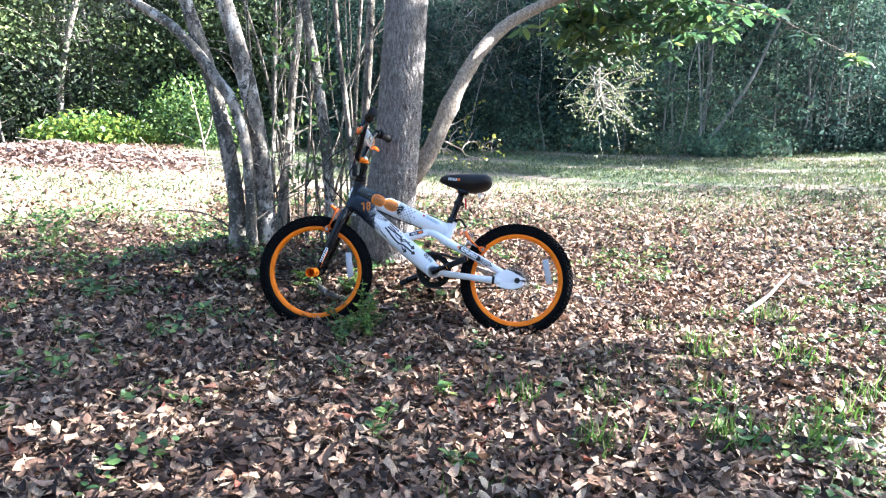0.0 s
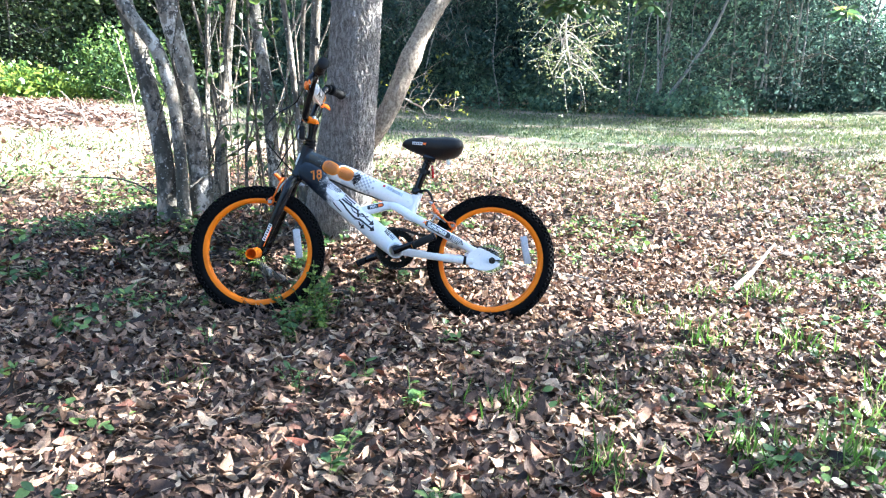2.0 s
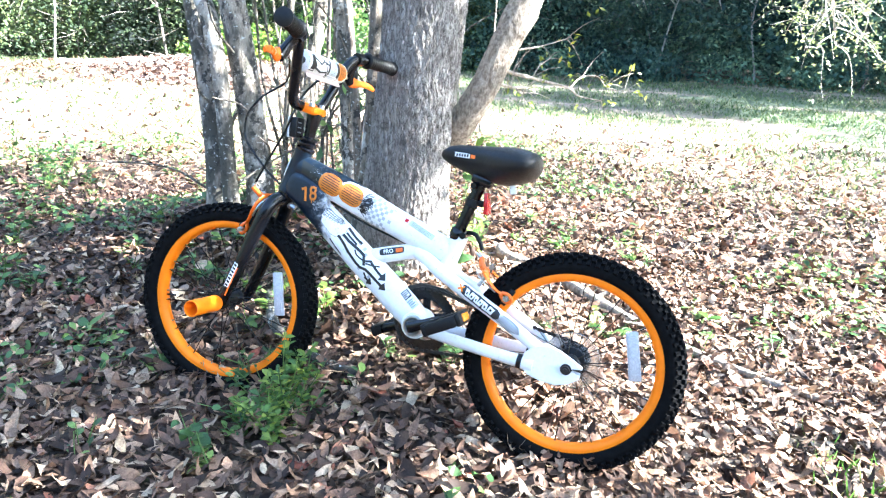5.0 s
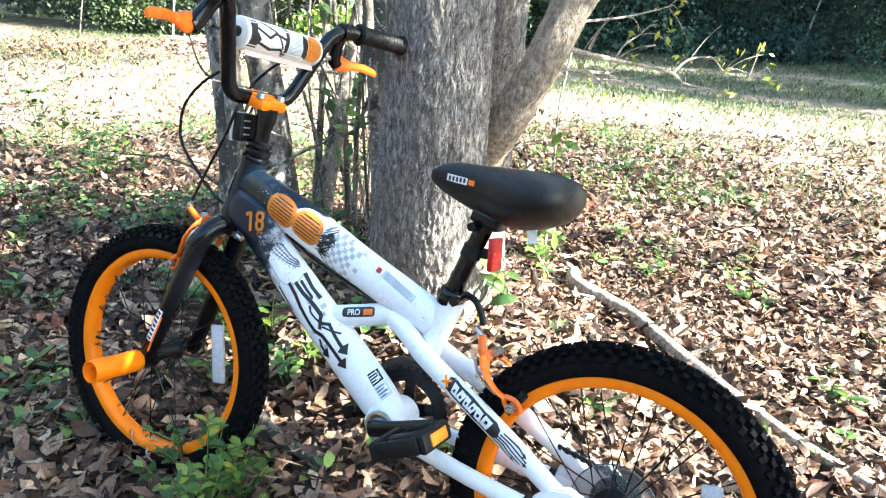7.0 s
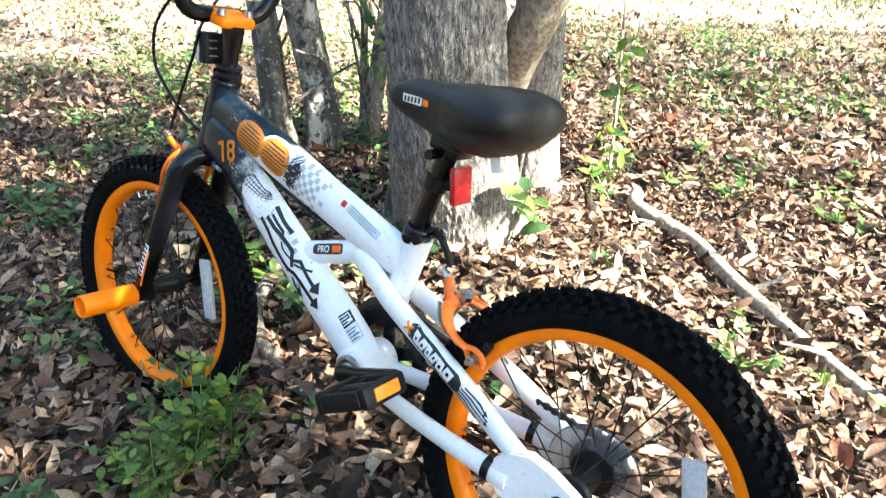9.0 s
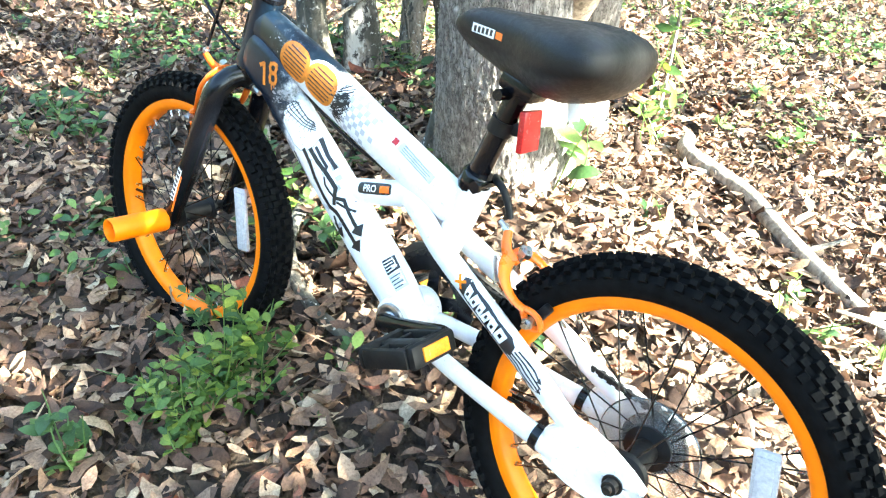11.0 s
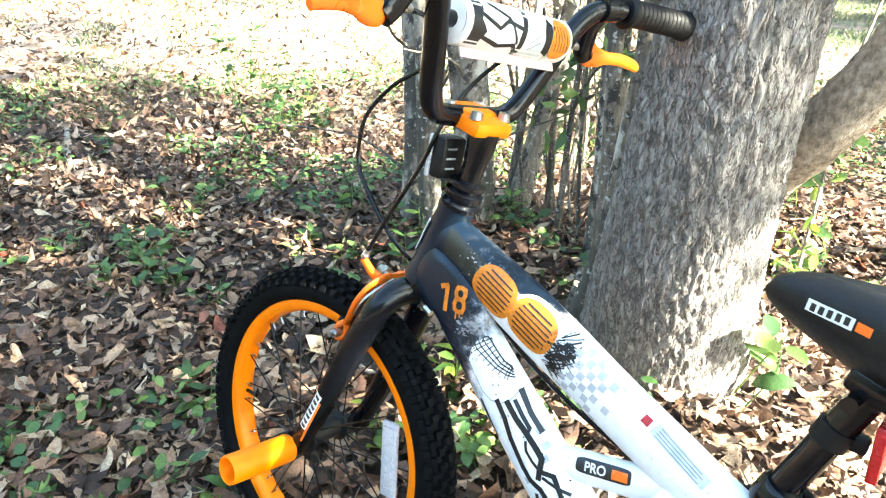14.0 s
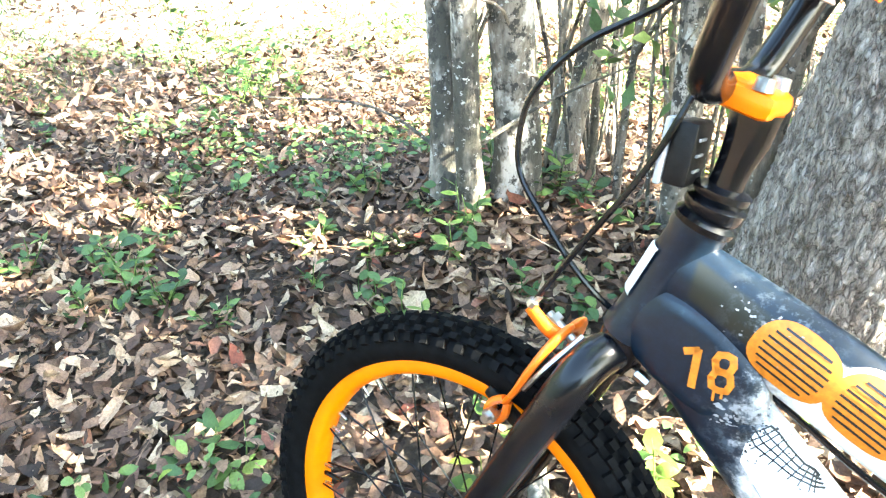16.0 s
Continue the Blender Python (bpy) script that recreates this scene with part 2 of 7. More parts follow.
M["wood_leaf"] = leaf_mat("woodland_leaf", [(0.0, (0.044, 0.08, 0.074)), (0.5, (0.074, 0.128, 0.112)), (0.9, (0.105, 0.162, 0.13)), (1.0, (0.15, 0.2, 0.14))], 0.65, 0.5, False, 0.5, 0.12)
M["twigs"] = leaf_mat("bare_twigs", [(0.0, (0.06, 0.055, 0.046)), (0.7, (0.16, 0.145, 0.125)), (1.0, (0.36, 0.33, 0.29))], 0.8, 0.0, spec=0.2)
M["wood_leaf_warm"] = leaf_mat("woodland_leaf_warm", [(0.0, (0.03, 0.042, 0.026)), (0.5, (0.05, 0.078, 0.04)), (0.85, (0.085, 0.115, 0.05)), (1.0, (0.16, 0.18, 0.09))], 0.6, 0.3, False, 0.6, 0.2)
M["gloss_leaf"] = leaf_mat("glossy_leaf", [(0.0, (0.05, 0.105, 0.045)), (0.6, (0.115, 0.21, 0.075)), (1.0, (0.3, 0.4, 0.1))], 0.3, 0.65)
M["spray_leaf"] = leaf_mat("spray_leaf", [(0.0, (0.035, 0.085, 0.045)), (0.6, (0.065, 0.135, 0.055)), (0.87, (0.11, 0.19, 0.06)), (1.0, (0.3, 0.36, 0.07))], 0.33, 0.5)
M["yellow_leaf"] = leaf_mat("yellow_green_leaf", [(0.0, (0.16, 0.22, 0.04)), (1.0, (0.42, 0.42, 0.06))], 0.45, 0.45)
M["bright_weed"] = leaf_mat("bright_weed_leaf", [(0.0, (0.045, 0.105, 0.028)), (0.5, (0.12, 0.215, 0.045)), (1.0, (0.33, 0.4, 0.07))], 0.42, 0.45)
M["sun_leaf"] = leaf_mat("pale_leaf", [(0.0, (0.09, 0.13, 0.05)), (0.5, (0.18, 0.22, 0.09)), (1.0, (0.34, 0.34, 0.18))], 0.5, 0.45)
M["green_grass"] = leaf_mat("green_grass", [(0.0, (0.05, 0.13, 0.02)), (0.6, (0.11, 0.24, 0.04)), (0.9, (0.22, 0.33, 0.08)), (1.0, (0.45, 0.4, 0.22))], 0.4, 0.35)
M["pale_stem"] = bark_mat("bark_pale_stem", (0.1, 0.095, 0.085), (0.25, 0.24, 0.22), (0.42, 0.41, 0.385), 0.0, 1.2, 0.3)
M["brush"] = leaf_mat("dry_brush", [(0.0, (0.08, 0.048, 0.038)), (0.5, (0.22, 0.145, 0.115)), (0.8, (0.38, 0.28, 0.235)), (1.0, (0.52, 0.44, 0.38))], 0.7, 0.1, spec=0.2)
M["backdrop"] = plain("woods_shade", (0.03, 0.043, 0.038), 1.0, 0.0, 0.6, 1.2, 0.0)

# ---- mesh helpers ----


def mesh_of(name, verts, faces, material, smooth=False):
    me = bpy.data.meshes.new(name)
    me.from_pydata(verts, [], faces)
    me.materials.append(material)
    if smooth:
        me.polygons.foreach_set("use_smooth", [True] * len(me.polygons))
    me.update()
    return me


def part(name, bm, material, parent=None, label="", smooth=True):
    """Link a bmesh, or a mesh, as ONE object under a thing or part."""
    if isinstance(bm, bmesh.types.BMesh):
        me = bpy.data.meshes.new(name)
        bmesh.ops.recalc_face_normals(bm, faces=bm.faces)
        bm.to_mesh(me)
        bm.free()
        me.materials.append(material)
        if smooth:
            me.polygons.foreach_set("use_smooth", [True] * len(me.polygons))
            me.set_sharp_from_angle(angle=radians(40))
    else:
        me = bm
    ob = new(name, me)
    if parent:
        ob.parent = parent
    if label:
        ob["label"] = label
    return ob


def spline(points, steps=8):
    """Catmull-Rom through points (any dimension)."""
    p = [np.array(q, float) for q in points]
    if len(p) < 3:
        return [p[0] + (p[-1] - p[0]) * i / steps for i in range(steps + 1)]
    p = [2 * p[0] - p[1]] + p + [2 * p[-1] - p[-2]]
    out = []
    for a, b, c, d in zip(p, p[1:], p[2:], p[3:]):
        for i in range(steps):
            t = i / steps
            out.append(0.5 * (2 * b + (c - a) * t + (2 * a - 5 * b + 4 * c - d) * t * t + (3 * b - a - 3 * c + d) * t ** 3))
    out.append(p[-2])
    return out


def tube(bm, path, radius, sides=16, caps=True, side=None, flat=1.0):
    """Sweep a ring along path: (x, y, z) or (x, y, z, r). flat squeezes it along `side`."""
    pts = [np.array(q, float) for q in path]
    rings = []
    ref = None
    for i, q in enumerate(pts):
        a, b = pts[max(0, i - 1)][:3], pts[min(len(pts) - 1, i + 1)][:3]
        d = Vector(b - a).normalized()
        if side is not None:
            u = Vector(side)
            u = (u - d * u.dot(d)).normalized()
        else:
            if ref is None:
                ref = Vector((0, 0, 1)) if abs(d.z) < 0.9 else Vector((1, 0, 0))
            u = (ref - d * ref.dot(d)).normalized()
            ref = u
        w = d.cross(u)
        r = q[3] if len(q) > 3 else radius
        c = Vector(q[:3])
        rings.append([bm.verts.new(c + u * (r * flat * math.cos(k * math.tau / sides)) + w * (r * math.sin(k * math.tau / sides))) for k in range(sides)])
    for a, b in zip(rings, rings[1:]):
        for k in range(sides):
            bm.faces.new((a[k], a[(k + 1) % sides], b[(k + 1) % sides], b[k]))
    if caps:
        bm.faces.new(rings[0][::-1])
        bm.faces.new(rings[-1])
    return bm


def box(bm, centre, size, rot=None, bevel=0.0):
    geom = bmesh.ops.create_cube(bm, size=1)["verts"]
    m = Matrix.Translation(centre) @ (rot.to_4x4() if rot else Matrix.Identity(4)) @ Matrix.Diagonal((*size, 1))
    bmesh.ops.transform(bm, matrix=m, verts=geom)
    if bevel:
        edges = list({e for v in geom for e in v.link_edges})
        bmesh.ops.bevel(bm, geom=edges, offset=bevel, segments=2, affect="EDGES", profile=0.5)
    return bm


def lathe(bm, profile, centre, axis_rot=None, steps=64, closed=True):
    """Turn a profile of (radius, height) round the local y axis."""
    rings = []
    for i in range(steps):
        a = i * math.tau / steps
        ring = []
        for r, h in profile:
            v = Vector((r * math.cos(a), h, r * math.sin(a)))
            if axis_rot:
                v = axis_rot @ v
            ring.append(bm.verts.new(v + Vector(centre)))
        rings.append(ring)
    n = len(profile)
    for i in range(steps):
        a, b = rings[i], rings[(i + 1) % steps]
        for k in range(n if closed else n - 1):
            bm.faces.new((a[k], a[(k + 1) % n], b[(k + 1) % n], b[k]))
    return bm


def plate(bm, outline, y0, y1):
    """A flat plate in the x-z plane between y0 and y1."""
    a = [bm.verts.new((x, y0, z)) for x, z in outline]
    b = [bm.verts.new((x, y1, z)) for x, z in outline]
    bm.faces.new(a)
    bm.faces.new(b[::-1])
    for i in range(len(a)):
        j = (i + 1) % len(a)
        bm.faces.new((a[i], b[i], b[j], a[j]))
    return bm


def at(x, y, z=0.0):
    return Vector((x, y, z)) * K


def smooth_step(a, b, v):
    t = np.clip((v - a) / (b - a), 0, 1)
    return t * t * (3 - 2 * t)


def ground_z(x, y):
    """Height of the ground: a root mound round the trees, a gentle rise to the woods, a leaf bank."""
    x, y = np.asarray(x, float) / K, np.asarray(y, float) / K
    t = np.clip(((x + 1.98) * -1.0), 0, 1.05)
    d2 = ((x + 1.98 + t) / 0.50) ** 2 + ((y - 3.12 + 0.1 * t) / 0.46) ** 2
    z = 0.17 * np.exp(-d2)
    d = np.hypot(x, y)
    ahead, right = -0.49 * x + 0.87 * y, 0.87 * x + 0.49 * y
    tan = np.clip(right / np.maximum(ahead, 0.5), -0.9, 0.9)
    rise = np.clip((d - 4.5) / 9.5, 0, 1.4) * (0.45 + 0.36 * tan) * (ahead > 0)
    z = z + rise
    z = z + 0.25 * np.exp(-((x + 9.0) / 2.0) ** 2 - ((y - 5.5) / 3.0) ** 2)
    z = z + 0.012 * np.sin(x * 2.1 + 1) * np.cos(y * 1.7) + 0.006 * np.sin(x * 5.3) * np.sin(y * 4.7 + 2)
    return z * K


def dry_light_bands(x, y):
    """How bare the field is: dry strips along the track, doubling as painted light and shadow bands."""
    u, w = 0.95 * x + 0.31 * y, -0.31 * x + 0.95 * y
    s = np.sin(w * 3.1 + 0.9 * np.sin(u * 0.55) + 0.5 * np.sin(u * 1.7 + 1)) + 0.45 * np.sin(w * 7.3 + u * 0.4 + 0.7 * np.sin(u * 1.3))
    return smooth_step(0.2, 0.9, s) * smooth_step(5.6, 6.6, -0.49 * x + 0.87 * y)


# ---- ground ----


def build_ground():
    radii = [0.0] + list(0.12 * 1.075 ** np.arange(0, 118))
    n = 160
    verts, faces, grassy = [], [], []
    cx, cy = -1.4 * K, 2.4 * K
    for r in radii:
        for k in range(n):
            a = k * math.tau / n
            verts.append((cx + r * math.cos(a), cy + r * math.sin(a)))
    xy = np.array(verts)
    z = ground_z(xy[:, 0], xy[:, 1])
    far = smooth_step(40, 90, np.hypot(xy[:, 0], xy[:, 1]))
    z = z * (1 - far)
    for i in range(len(radii) - 1):
        for k in range(n):
            a, b = i * n + k, i * n + (k + 1) % n
            faces.append((a, b, b + n, a + n))
    me = mesh_of("ground", [(x, y, h) for (x, y), h in zip(xy, z)], faces, M["ground"], True)
    ahead = (-0.49 * xy[:, 0] + 0.87 * xy[:, 1]) / K
    r, a = np.hypot(xy[:, 0], xy[:, 1]), np.degrees(np.arctan2(xy[:, 1], xy[:, 0])) % 360
    # pale sand on the left and along the track also paints their sunlit brightness
    sandy = smooth_step(4.9, 6.4, r) * smooth_step(133, 141, a) * (1 - smooth_step(200, 220, a)) * (1 - smooth_step(8.2, 9.4, r))
    way = spline([(-7.6, 3.6), (-5.7, 4.9), (-5.0, 5.75), (-4.2, 6.55), (-3.3, 7.05), (-1.8, 7.55), (0.2, 8.2), (3.0, 9.0)], 8)
    gap = np.min(np.stack([np.hypot(xy[:, 0] - q[0], xy[:, 1] - q[1]) for q in way]), 0)
    track = (1 - smooth_step(0.3, 0.62, gap)) * (0.85 - 0.45 * smooth_step(-3.0, 0.5, xy[:, 0]))
    sandy = np.maximum(np.maximum(sandy, track), dry_light_bands(xy[:, 0], xy[:, 1]) * 0.6)
    me.attributes.new("sand", "FLOAT", "POINT").data.foreach_set("value", sandy)
    me.attributes.new("grass", "FLOAT", "POINT").data.foreach_set("value", smooth_step(6.0, 9.0, ahead) * (1 - sandy))
    tagged(new("ground", me), "brown leaf-littered soil running into thin grass", "ground", kind="structure")


build_ground()

# ---- bicycle ----
PO, PYAW, PLEAN = Vector((-1.197, 2.875, 0.2513)) * K, 208.0, 11.0
BIKE = Matrix.Translation(PO) @ Matrix.Rotation(radians(PYAW), 4, "Z") @ Matrix.Rotation(radians(PLEAN), 4, "X")
bicycle = new("bicycle")
bicycle.empty_display_size = 0.1
bicycle.matrix_world = BIKE @ Matrix.Diagonal((K, K, K, 1)) @ Matrix.Translation((0, 0, -0.25))
tagged(bicycle, "white and black child's bicycle with orange rims leaning against oak", "bicycle")


def bpart(name, bm, mat, label="", parent=None, smooth=True):
    ob = part(name, bm, M[mat], parent or bicycle, label, smooth)
    if parent is None:
        ob.location = (0, 0, 0.25)
    return ob


def straight(a, b, ra, rb=None, n=10):
    rb = ra if rb is None else rb
    return [(*(np.array(a) + (np.array(b) - np.array(a)) * i / n), ra + (rb - ra) * i / n) for i in range(n + 1)]


def build_wheel(pos, turn, rear):
    """Rim with tyre, hub, spokes and reflector; axis along local y."""
    bm = bmesh.new()
    lathe(bm, [(0.2055, 0.0150), (0.2065, 0.0165), (0.2015, 0.0172), (0.1935, 0.0165), (0.1892, 0.0125), (0.187, 0.005),
               (0.187, -0.005), (0.1892, -0.0125), (0.1935, -0.0165), (0.2015, -0.0172), (0.2065, -0.0165), (0.2055, -0.0150)], (0, 0, 0), steps=96)
    rim = bpart("wheel", bm, "orange", "orange enamelled rim with black knobbly tyre")
    rim.location = Vector(pos) + Vector((0, 0, 0.25))
    rim.rotation_euler = (0, 0, turn)
    bm = bmesh.new()
    R, r = 0.2225, 0.0245
    prof = [(R + r * 0.95 * math.cos(a), r * 1.05 * math.sin(a)) for a in np.linspace(-2.35, 2.35, 19)]
    lathe(bm, prof, (0, 0, 0), steps=108)
    count = 72
    knob = [(0.0, 0.0062, 0.0072, 0), (0.42, 0.0052, 0.0062, 0.5), (-0.42, 0.0052, 0.0062, 0.5), (0.78, 0.0045, 0.0058, 0), (-0.78, 0.0045, 0.0058, 0), (1.12, 0.0062, 0.0058, 0.5), (-1.12, 0.0062, 0.0058, 0.5)]
    for k in range(count):
        for phi, wide, long, off in knob:
            a = (k + off) * math.tau / count
            rot = Matrix.Rotation(-a, 3, "Y") @ Matrix.Rotation(phi, 3, "Z")
            radial = Vector((math.cos(a), 0, math.sin(a)))
            centre = radial * R + (radial * math.cos(phi) + Vector((0, 1, 0)) * math.sin(phi)) * (r + 0.0012)
            nrm = (radial * math.cos(phi) + Vector((0, 1, 0)) * math.sin(phi)).normalized()
            tang = Vector((-math.sin(a), 0, math.cos(a)))
            bi = nrm.cross(tang)
            vs = []
            for sn, shrink in ((-0.002, 0.92), (0.0056, 0.72)):
                for sx, sy in ((-1, -1), (1, -1), (1, 1), (-1, 1)):
                    vs.append(bm.verts.new(centre + nrm * sn + tang * (sx * long * shrink) + bi * (sy * wide * shrink)))
            for f in ((4, 5, 6, 7), (0, 1, 5, 4), (1, 2, 6, 5), (2, 3, 7, 6), (3, 0, 4, 7)):
                bm.faces.new([vs[q] for q in f])
    tagged(bpart("tyre", bm, "rubber", "black knobbly rubber tyre", rim), kind="stuff")
    bm = bmesh.new()
    if rear:
        prof = [(0.006, 0.062), (0.012, 0.06), (0.012, 0.05), (0.026, 0.044), (0.028, 0.038), (0.017, 0.03), (0.016, -0.02), (0.03, -0.024), (0.03, -0.032), (0.036, -0.034), (0.04, -0.04), (0.036, -0.046), (0.012, -0.05), (0.006, -0.062)]
    else:
        prof = [(0.005, 0.07), (0.011, 0.055), (0.012, 0.04), (0.024, 0.034), (0.024, 0.030), (0.017, 0.026), (0.017, -0.026), (0.024, -0.030), (0.024, -0.034), (0.012, -0.04), (0.011, -0.055), (0.005, -0.07)]
    lathe(bm, prof, (0, 0, 0), steps=28, closed=False)
    bpart("hub", bm, "plastic", "black hub", rim)
    if rear:
        bm = lathe(bmesh.new(), [(0.030, -0.0285), (0.064, -0.0265), (0.066, -0.028), (0.064, -0.0295), (0.030, -0.031)], (0, 0, 0), steps=48)
        bpart("spoke_protector", bm, "smoked", "clear plastic spoke protector disc", rim)
    bm = bmesh.new()
    tube(bm, [(0.024, 0.032, 0.0, 0.0011), (0.1845, 0.004, 0.051, 0.0011)], 0.0011, 6)
    spoke_me = bpart("spoke", bm, "black", "", rim).data
    for k in range(1, 28):
        s = new("spoke", spoke_me)
        s.parent = rim
        flip = Matrix.Rotation(math.pi, 4, "X") if k % 2 else Matrix.Identity(4)
        s.matrix_local = Matrix.Rotation(k * math.tau / 28, 4, "Y") @ flip
    nipple = None
    for k in range(28):
        a = k * math.tau / 28 + (-0.27 if not k % 2 else 0.27)
        if nipple is None:
            bm = tube(bmesh.new(), [(0.189, 0, 0, 0.0024), (0.175, 0, 0, 0.002)], 0.002, 6)
            ob = bpart("spoke_nipple", bm, "steel", "bright steel spoke nipple", rim)
            nipple = ob.data
        else:
            ob = new("spoke_nipple", nipple)
            ob.parent = rim
        ob.rotation_euler = (0, a, 0)
    bm = bmesh.new()
    box(bm, (0, 0, 0), (0.028, 0.008, 0.112), None, 0.0035)
    box(bm, (0, 0.004, 0), (0.019, 0.004, 0.098), None, 0.001)
    refl = bpart("reflector", bm, "clear_lens", "clear plastic spoke reflector", rim)
    refl.location = (-0.149, 0.012, 0.038) if not rear else (-0.135, 0.012, 0.044)
    refl.rotation_euler = (0, radians(9) if not rear else radians(12), 0)
    bm = bmesh.new()
    tube(bm, [(0.187, 0, -0.02, 0.003), (0.160, 0, -0.018, 0.0028)], 0.003, 8)
    bpart("valve", bm, "black", "", rim)
    return rim


FRONT = (0.902, 0.008, -0.006)
build_wheel((0, 0, 0), 0.0, True)
build_wheel(FRONT, radians(2.5), False)

# frame tubes, left side towards +y
TT = [(0.735, 0.362, 0.033), (0.62, 0.3205, 0.0365), (0.56, 0.297, 0.0365), (0.48, 0.2655, 0.034), (0.40, 0.2355, 0.033), (0.30, 0.200, 0.030)]
DT = [(0.738, 0.312, 0.032), (0.66, 0.250, 0.036), (0.52, 0.140, 0.0385), (0.42, 0.062, 0.0385), (0.372, 0.024, 0.033)]
FLAT = {"top_tube": 0.62, "down_tube": 0.66}


def oval(line):
    return spline([(x, 0.0, z, r) for x, z, r in line], 8)


bpart("top_tube", tube(bmesh.new(), oval(TT), 0, 28, True, (0, 1, 0), FLAT["top_tube"]), "paint", "white top tube fading to black, printed graphics")
bpart("down_tube", tube(bmesh.new(), oval(DT), 0, 28, True, (0, 1, 0), FLAT["down_tube"]), "paint", "white down tube fading to black, arrow graphics")
bpart("head_tube", tube(bmesh.new(), [(0.727, 0, 0.407, 0.0235), (0.731, 0, 0.398, 0.0235), (0.733, 0, 0.392, 0.0215), (0.760, 0, 0.312, 0.0215), (0.763, 0, 0.304, 0.0235), (0.766, 0, 0.295, 0.0235)], 0, 24), "paint", "black head tube")
ring = [(0.742, 0.350), (0.764, 0.318), (0.756, 0.288), (0.712, 0.262), (0.668, 0.250), (0.642, 0.268), (0.655, 0.308), (0.695, 0.338)]
ring = [tuple(q) for q in spline(ring[-2:] + ring + ring[:2], 5)][10:50]
bm = bmesh.new()
shells = []
for y, grow in ((-0.0242, 0.62), (-0.0225, 0.84), (-0.016, 1.0), (0.016, 1.0), (0.0225, 0.84), (0.0242, 0.62)):
    shells.append([bm.verts.new((0.704 + (x - 0.704) * grow, y, 0.300 + (z - 0.300) * grow)) for x, z in ring])
for a, b in zip(shells, shells[1:]):
    for k in range(len(a)):
        bm.faces.new((a[k], a[(k + 1) % len(a)], b[(k + 1) % len(a)], b[k]))
bm.faces.new(shells[0][::-1])
bm.faces.new(shells[-1])
gusset = bpart("gusset", bm, "paint", "black gusset panel with an orange number")
bpart("brace_tube", tube(bmesh.new(), straight((0.525, 0, 0.163), (0.375, 0, 0.206), 0.019, 0.019), 0, 20, True, (0, 1, 0), 0.75), "paint")
bpart("seat_tube", tube(bmesh.new(), straight((0.297, 0, 0.25), (0.33, 0, 0.14), 0.0205, 0.019), 0, 22), "paint")
bpart("bottom_bracket_shell", lathe(bmesh.new(), [(0.0, 0.040), (0.024, 0.040), (0.031, 0.037), (0.033, 0.03), (0.033, -0.03), (0.031, -0.037), (0.024, -0.040), (0.0, -0.040)], (0.373, 0, 0.024), steps=36, closed=False), "paint")
bpart("bearing_cup", lathe(bmesh.new(), [(0.0, 0.0445), (0.012, 0.0455), (0.014, 0.043), (0.019, 0.0435), (0.021, 0.0455), (0.025, 0.045), (0.026, 0.040)], (0.373, 0, 0.024), steps=36, closed=False), "steel", "bare steel bearing cup")
for sgn in (1, -1):
    bpart("seat_stay", tube(bmesh.new(), spline([(0.398, 0.008 * sgn, 0.196, 0.015), (0.362, 0.018 * sgn, 0.182, 0.0165), (0.325, 0.026 * sgn, 0.160, 0.017), (0.28, 0.033 * sgn, 0.138, 0.017), (0.165, 0.046 * sgn, 0.083, 0.0165), (0.055, 0.058 * sgn, 0.024, 0.0145)], 6), 0, 18, True, (0, 1, 0), 0.72), "paint")
    bpart("chain_stay", tube(bmesh.new(), spline([(0.362, 0.022 * sgn, 0.018, 0.013), (0.32, 0.034 * sgn, 0.014, 0.0135), (0.25, 0.046 * sgn, 0.008, 0.014), (0.16, 0.055 * sgn, 0.0, 0.0145), (0.075, 0.061 * sgn, -0.007, 0.0165)], 6), 0, 18, True, (0, 1, 0), 0.72), "paint")
    outline = [(0.098, 0.018), (0.075, 0.040), (0.048, 0.047), (0.020, 0.036), (-0.012, 0.020), (-0.033, 0.009), (-0.033, 0.004), (-0.006, 0.005), (-0.004, -0.004), (-0.030, -0.005), (-0.029, -0.018), (-0.008, -0.032), (0.022, -0.041), (0.055, -0.038), (0.088, -0.028), (0.102, -0.010)]
    bm = plate(bmesh.new(), outline, 0.052 * sgn, 0.068 * sgn)
    bmesh.ops.bevel(bm, geom=[e for e in bm.edges if abs(e.verts[0].co.y - e.verts[1].co.y) < 1e-6], offset=0.003, segments=2, affect="EDGES")
    bpart("dropout", bm, "paint", "white stamped dropout plate")
    bm = lathe(bmesh.new(), [(0.0, 0.016), (0.005, 0.016), (0.005, 0.010), (0.009, 0.010), (0.009, 0.001), (0.0125, 0.001), (0.0125, -0.002), (0.0, -0.002)], (0, 0, 0), steps=18, closed=False)
    nut = bpart("axle_nut", bm, "chain", "dark steel axle nut")
    nut.location = (0.002, 0.069 * sgn, 0.25)
    if sgn < 0:
        nut.rotation_euler = (math.pi, 0, 0)
    bpart("frame_band", tube(bmesh.new(), [(0.112, 0.0585 * sgn, -0.004, 0.0172), (0.101, 0.0592 * sgn, -0.005, 0.0176)], 0, 18, True, (0, 1, 0), 0.78), "black", "black band")

bm = bmesh.new()
lathe(bm, [(0.0228, -0.024), (0.0240, -0.022), (0.0240, 0.022), (0.0228, 0.024)], (0, 0, 0), None, 40, False)
bmesh.ops.delete(bm, geom=[v for v in bm.verts if v.co.x < 0.012], context="VERTS")
badge = bpart("head_badge", bm, "white", "white maker's badge on the head tube")
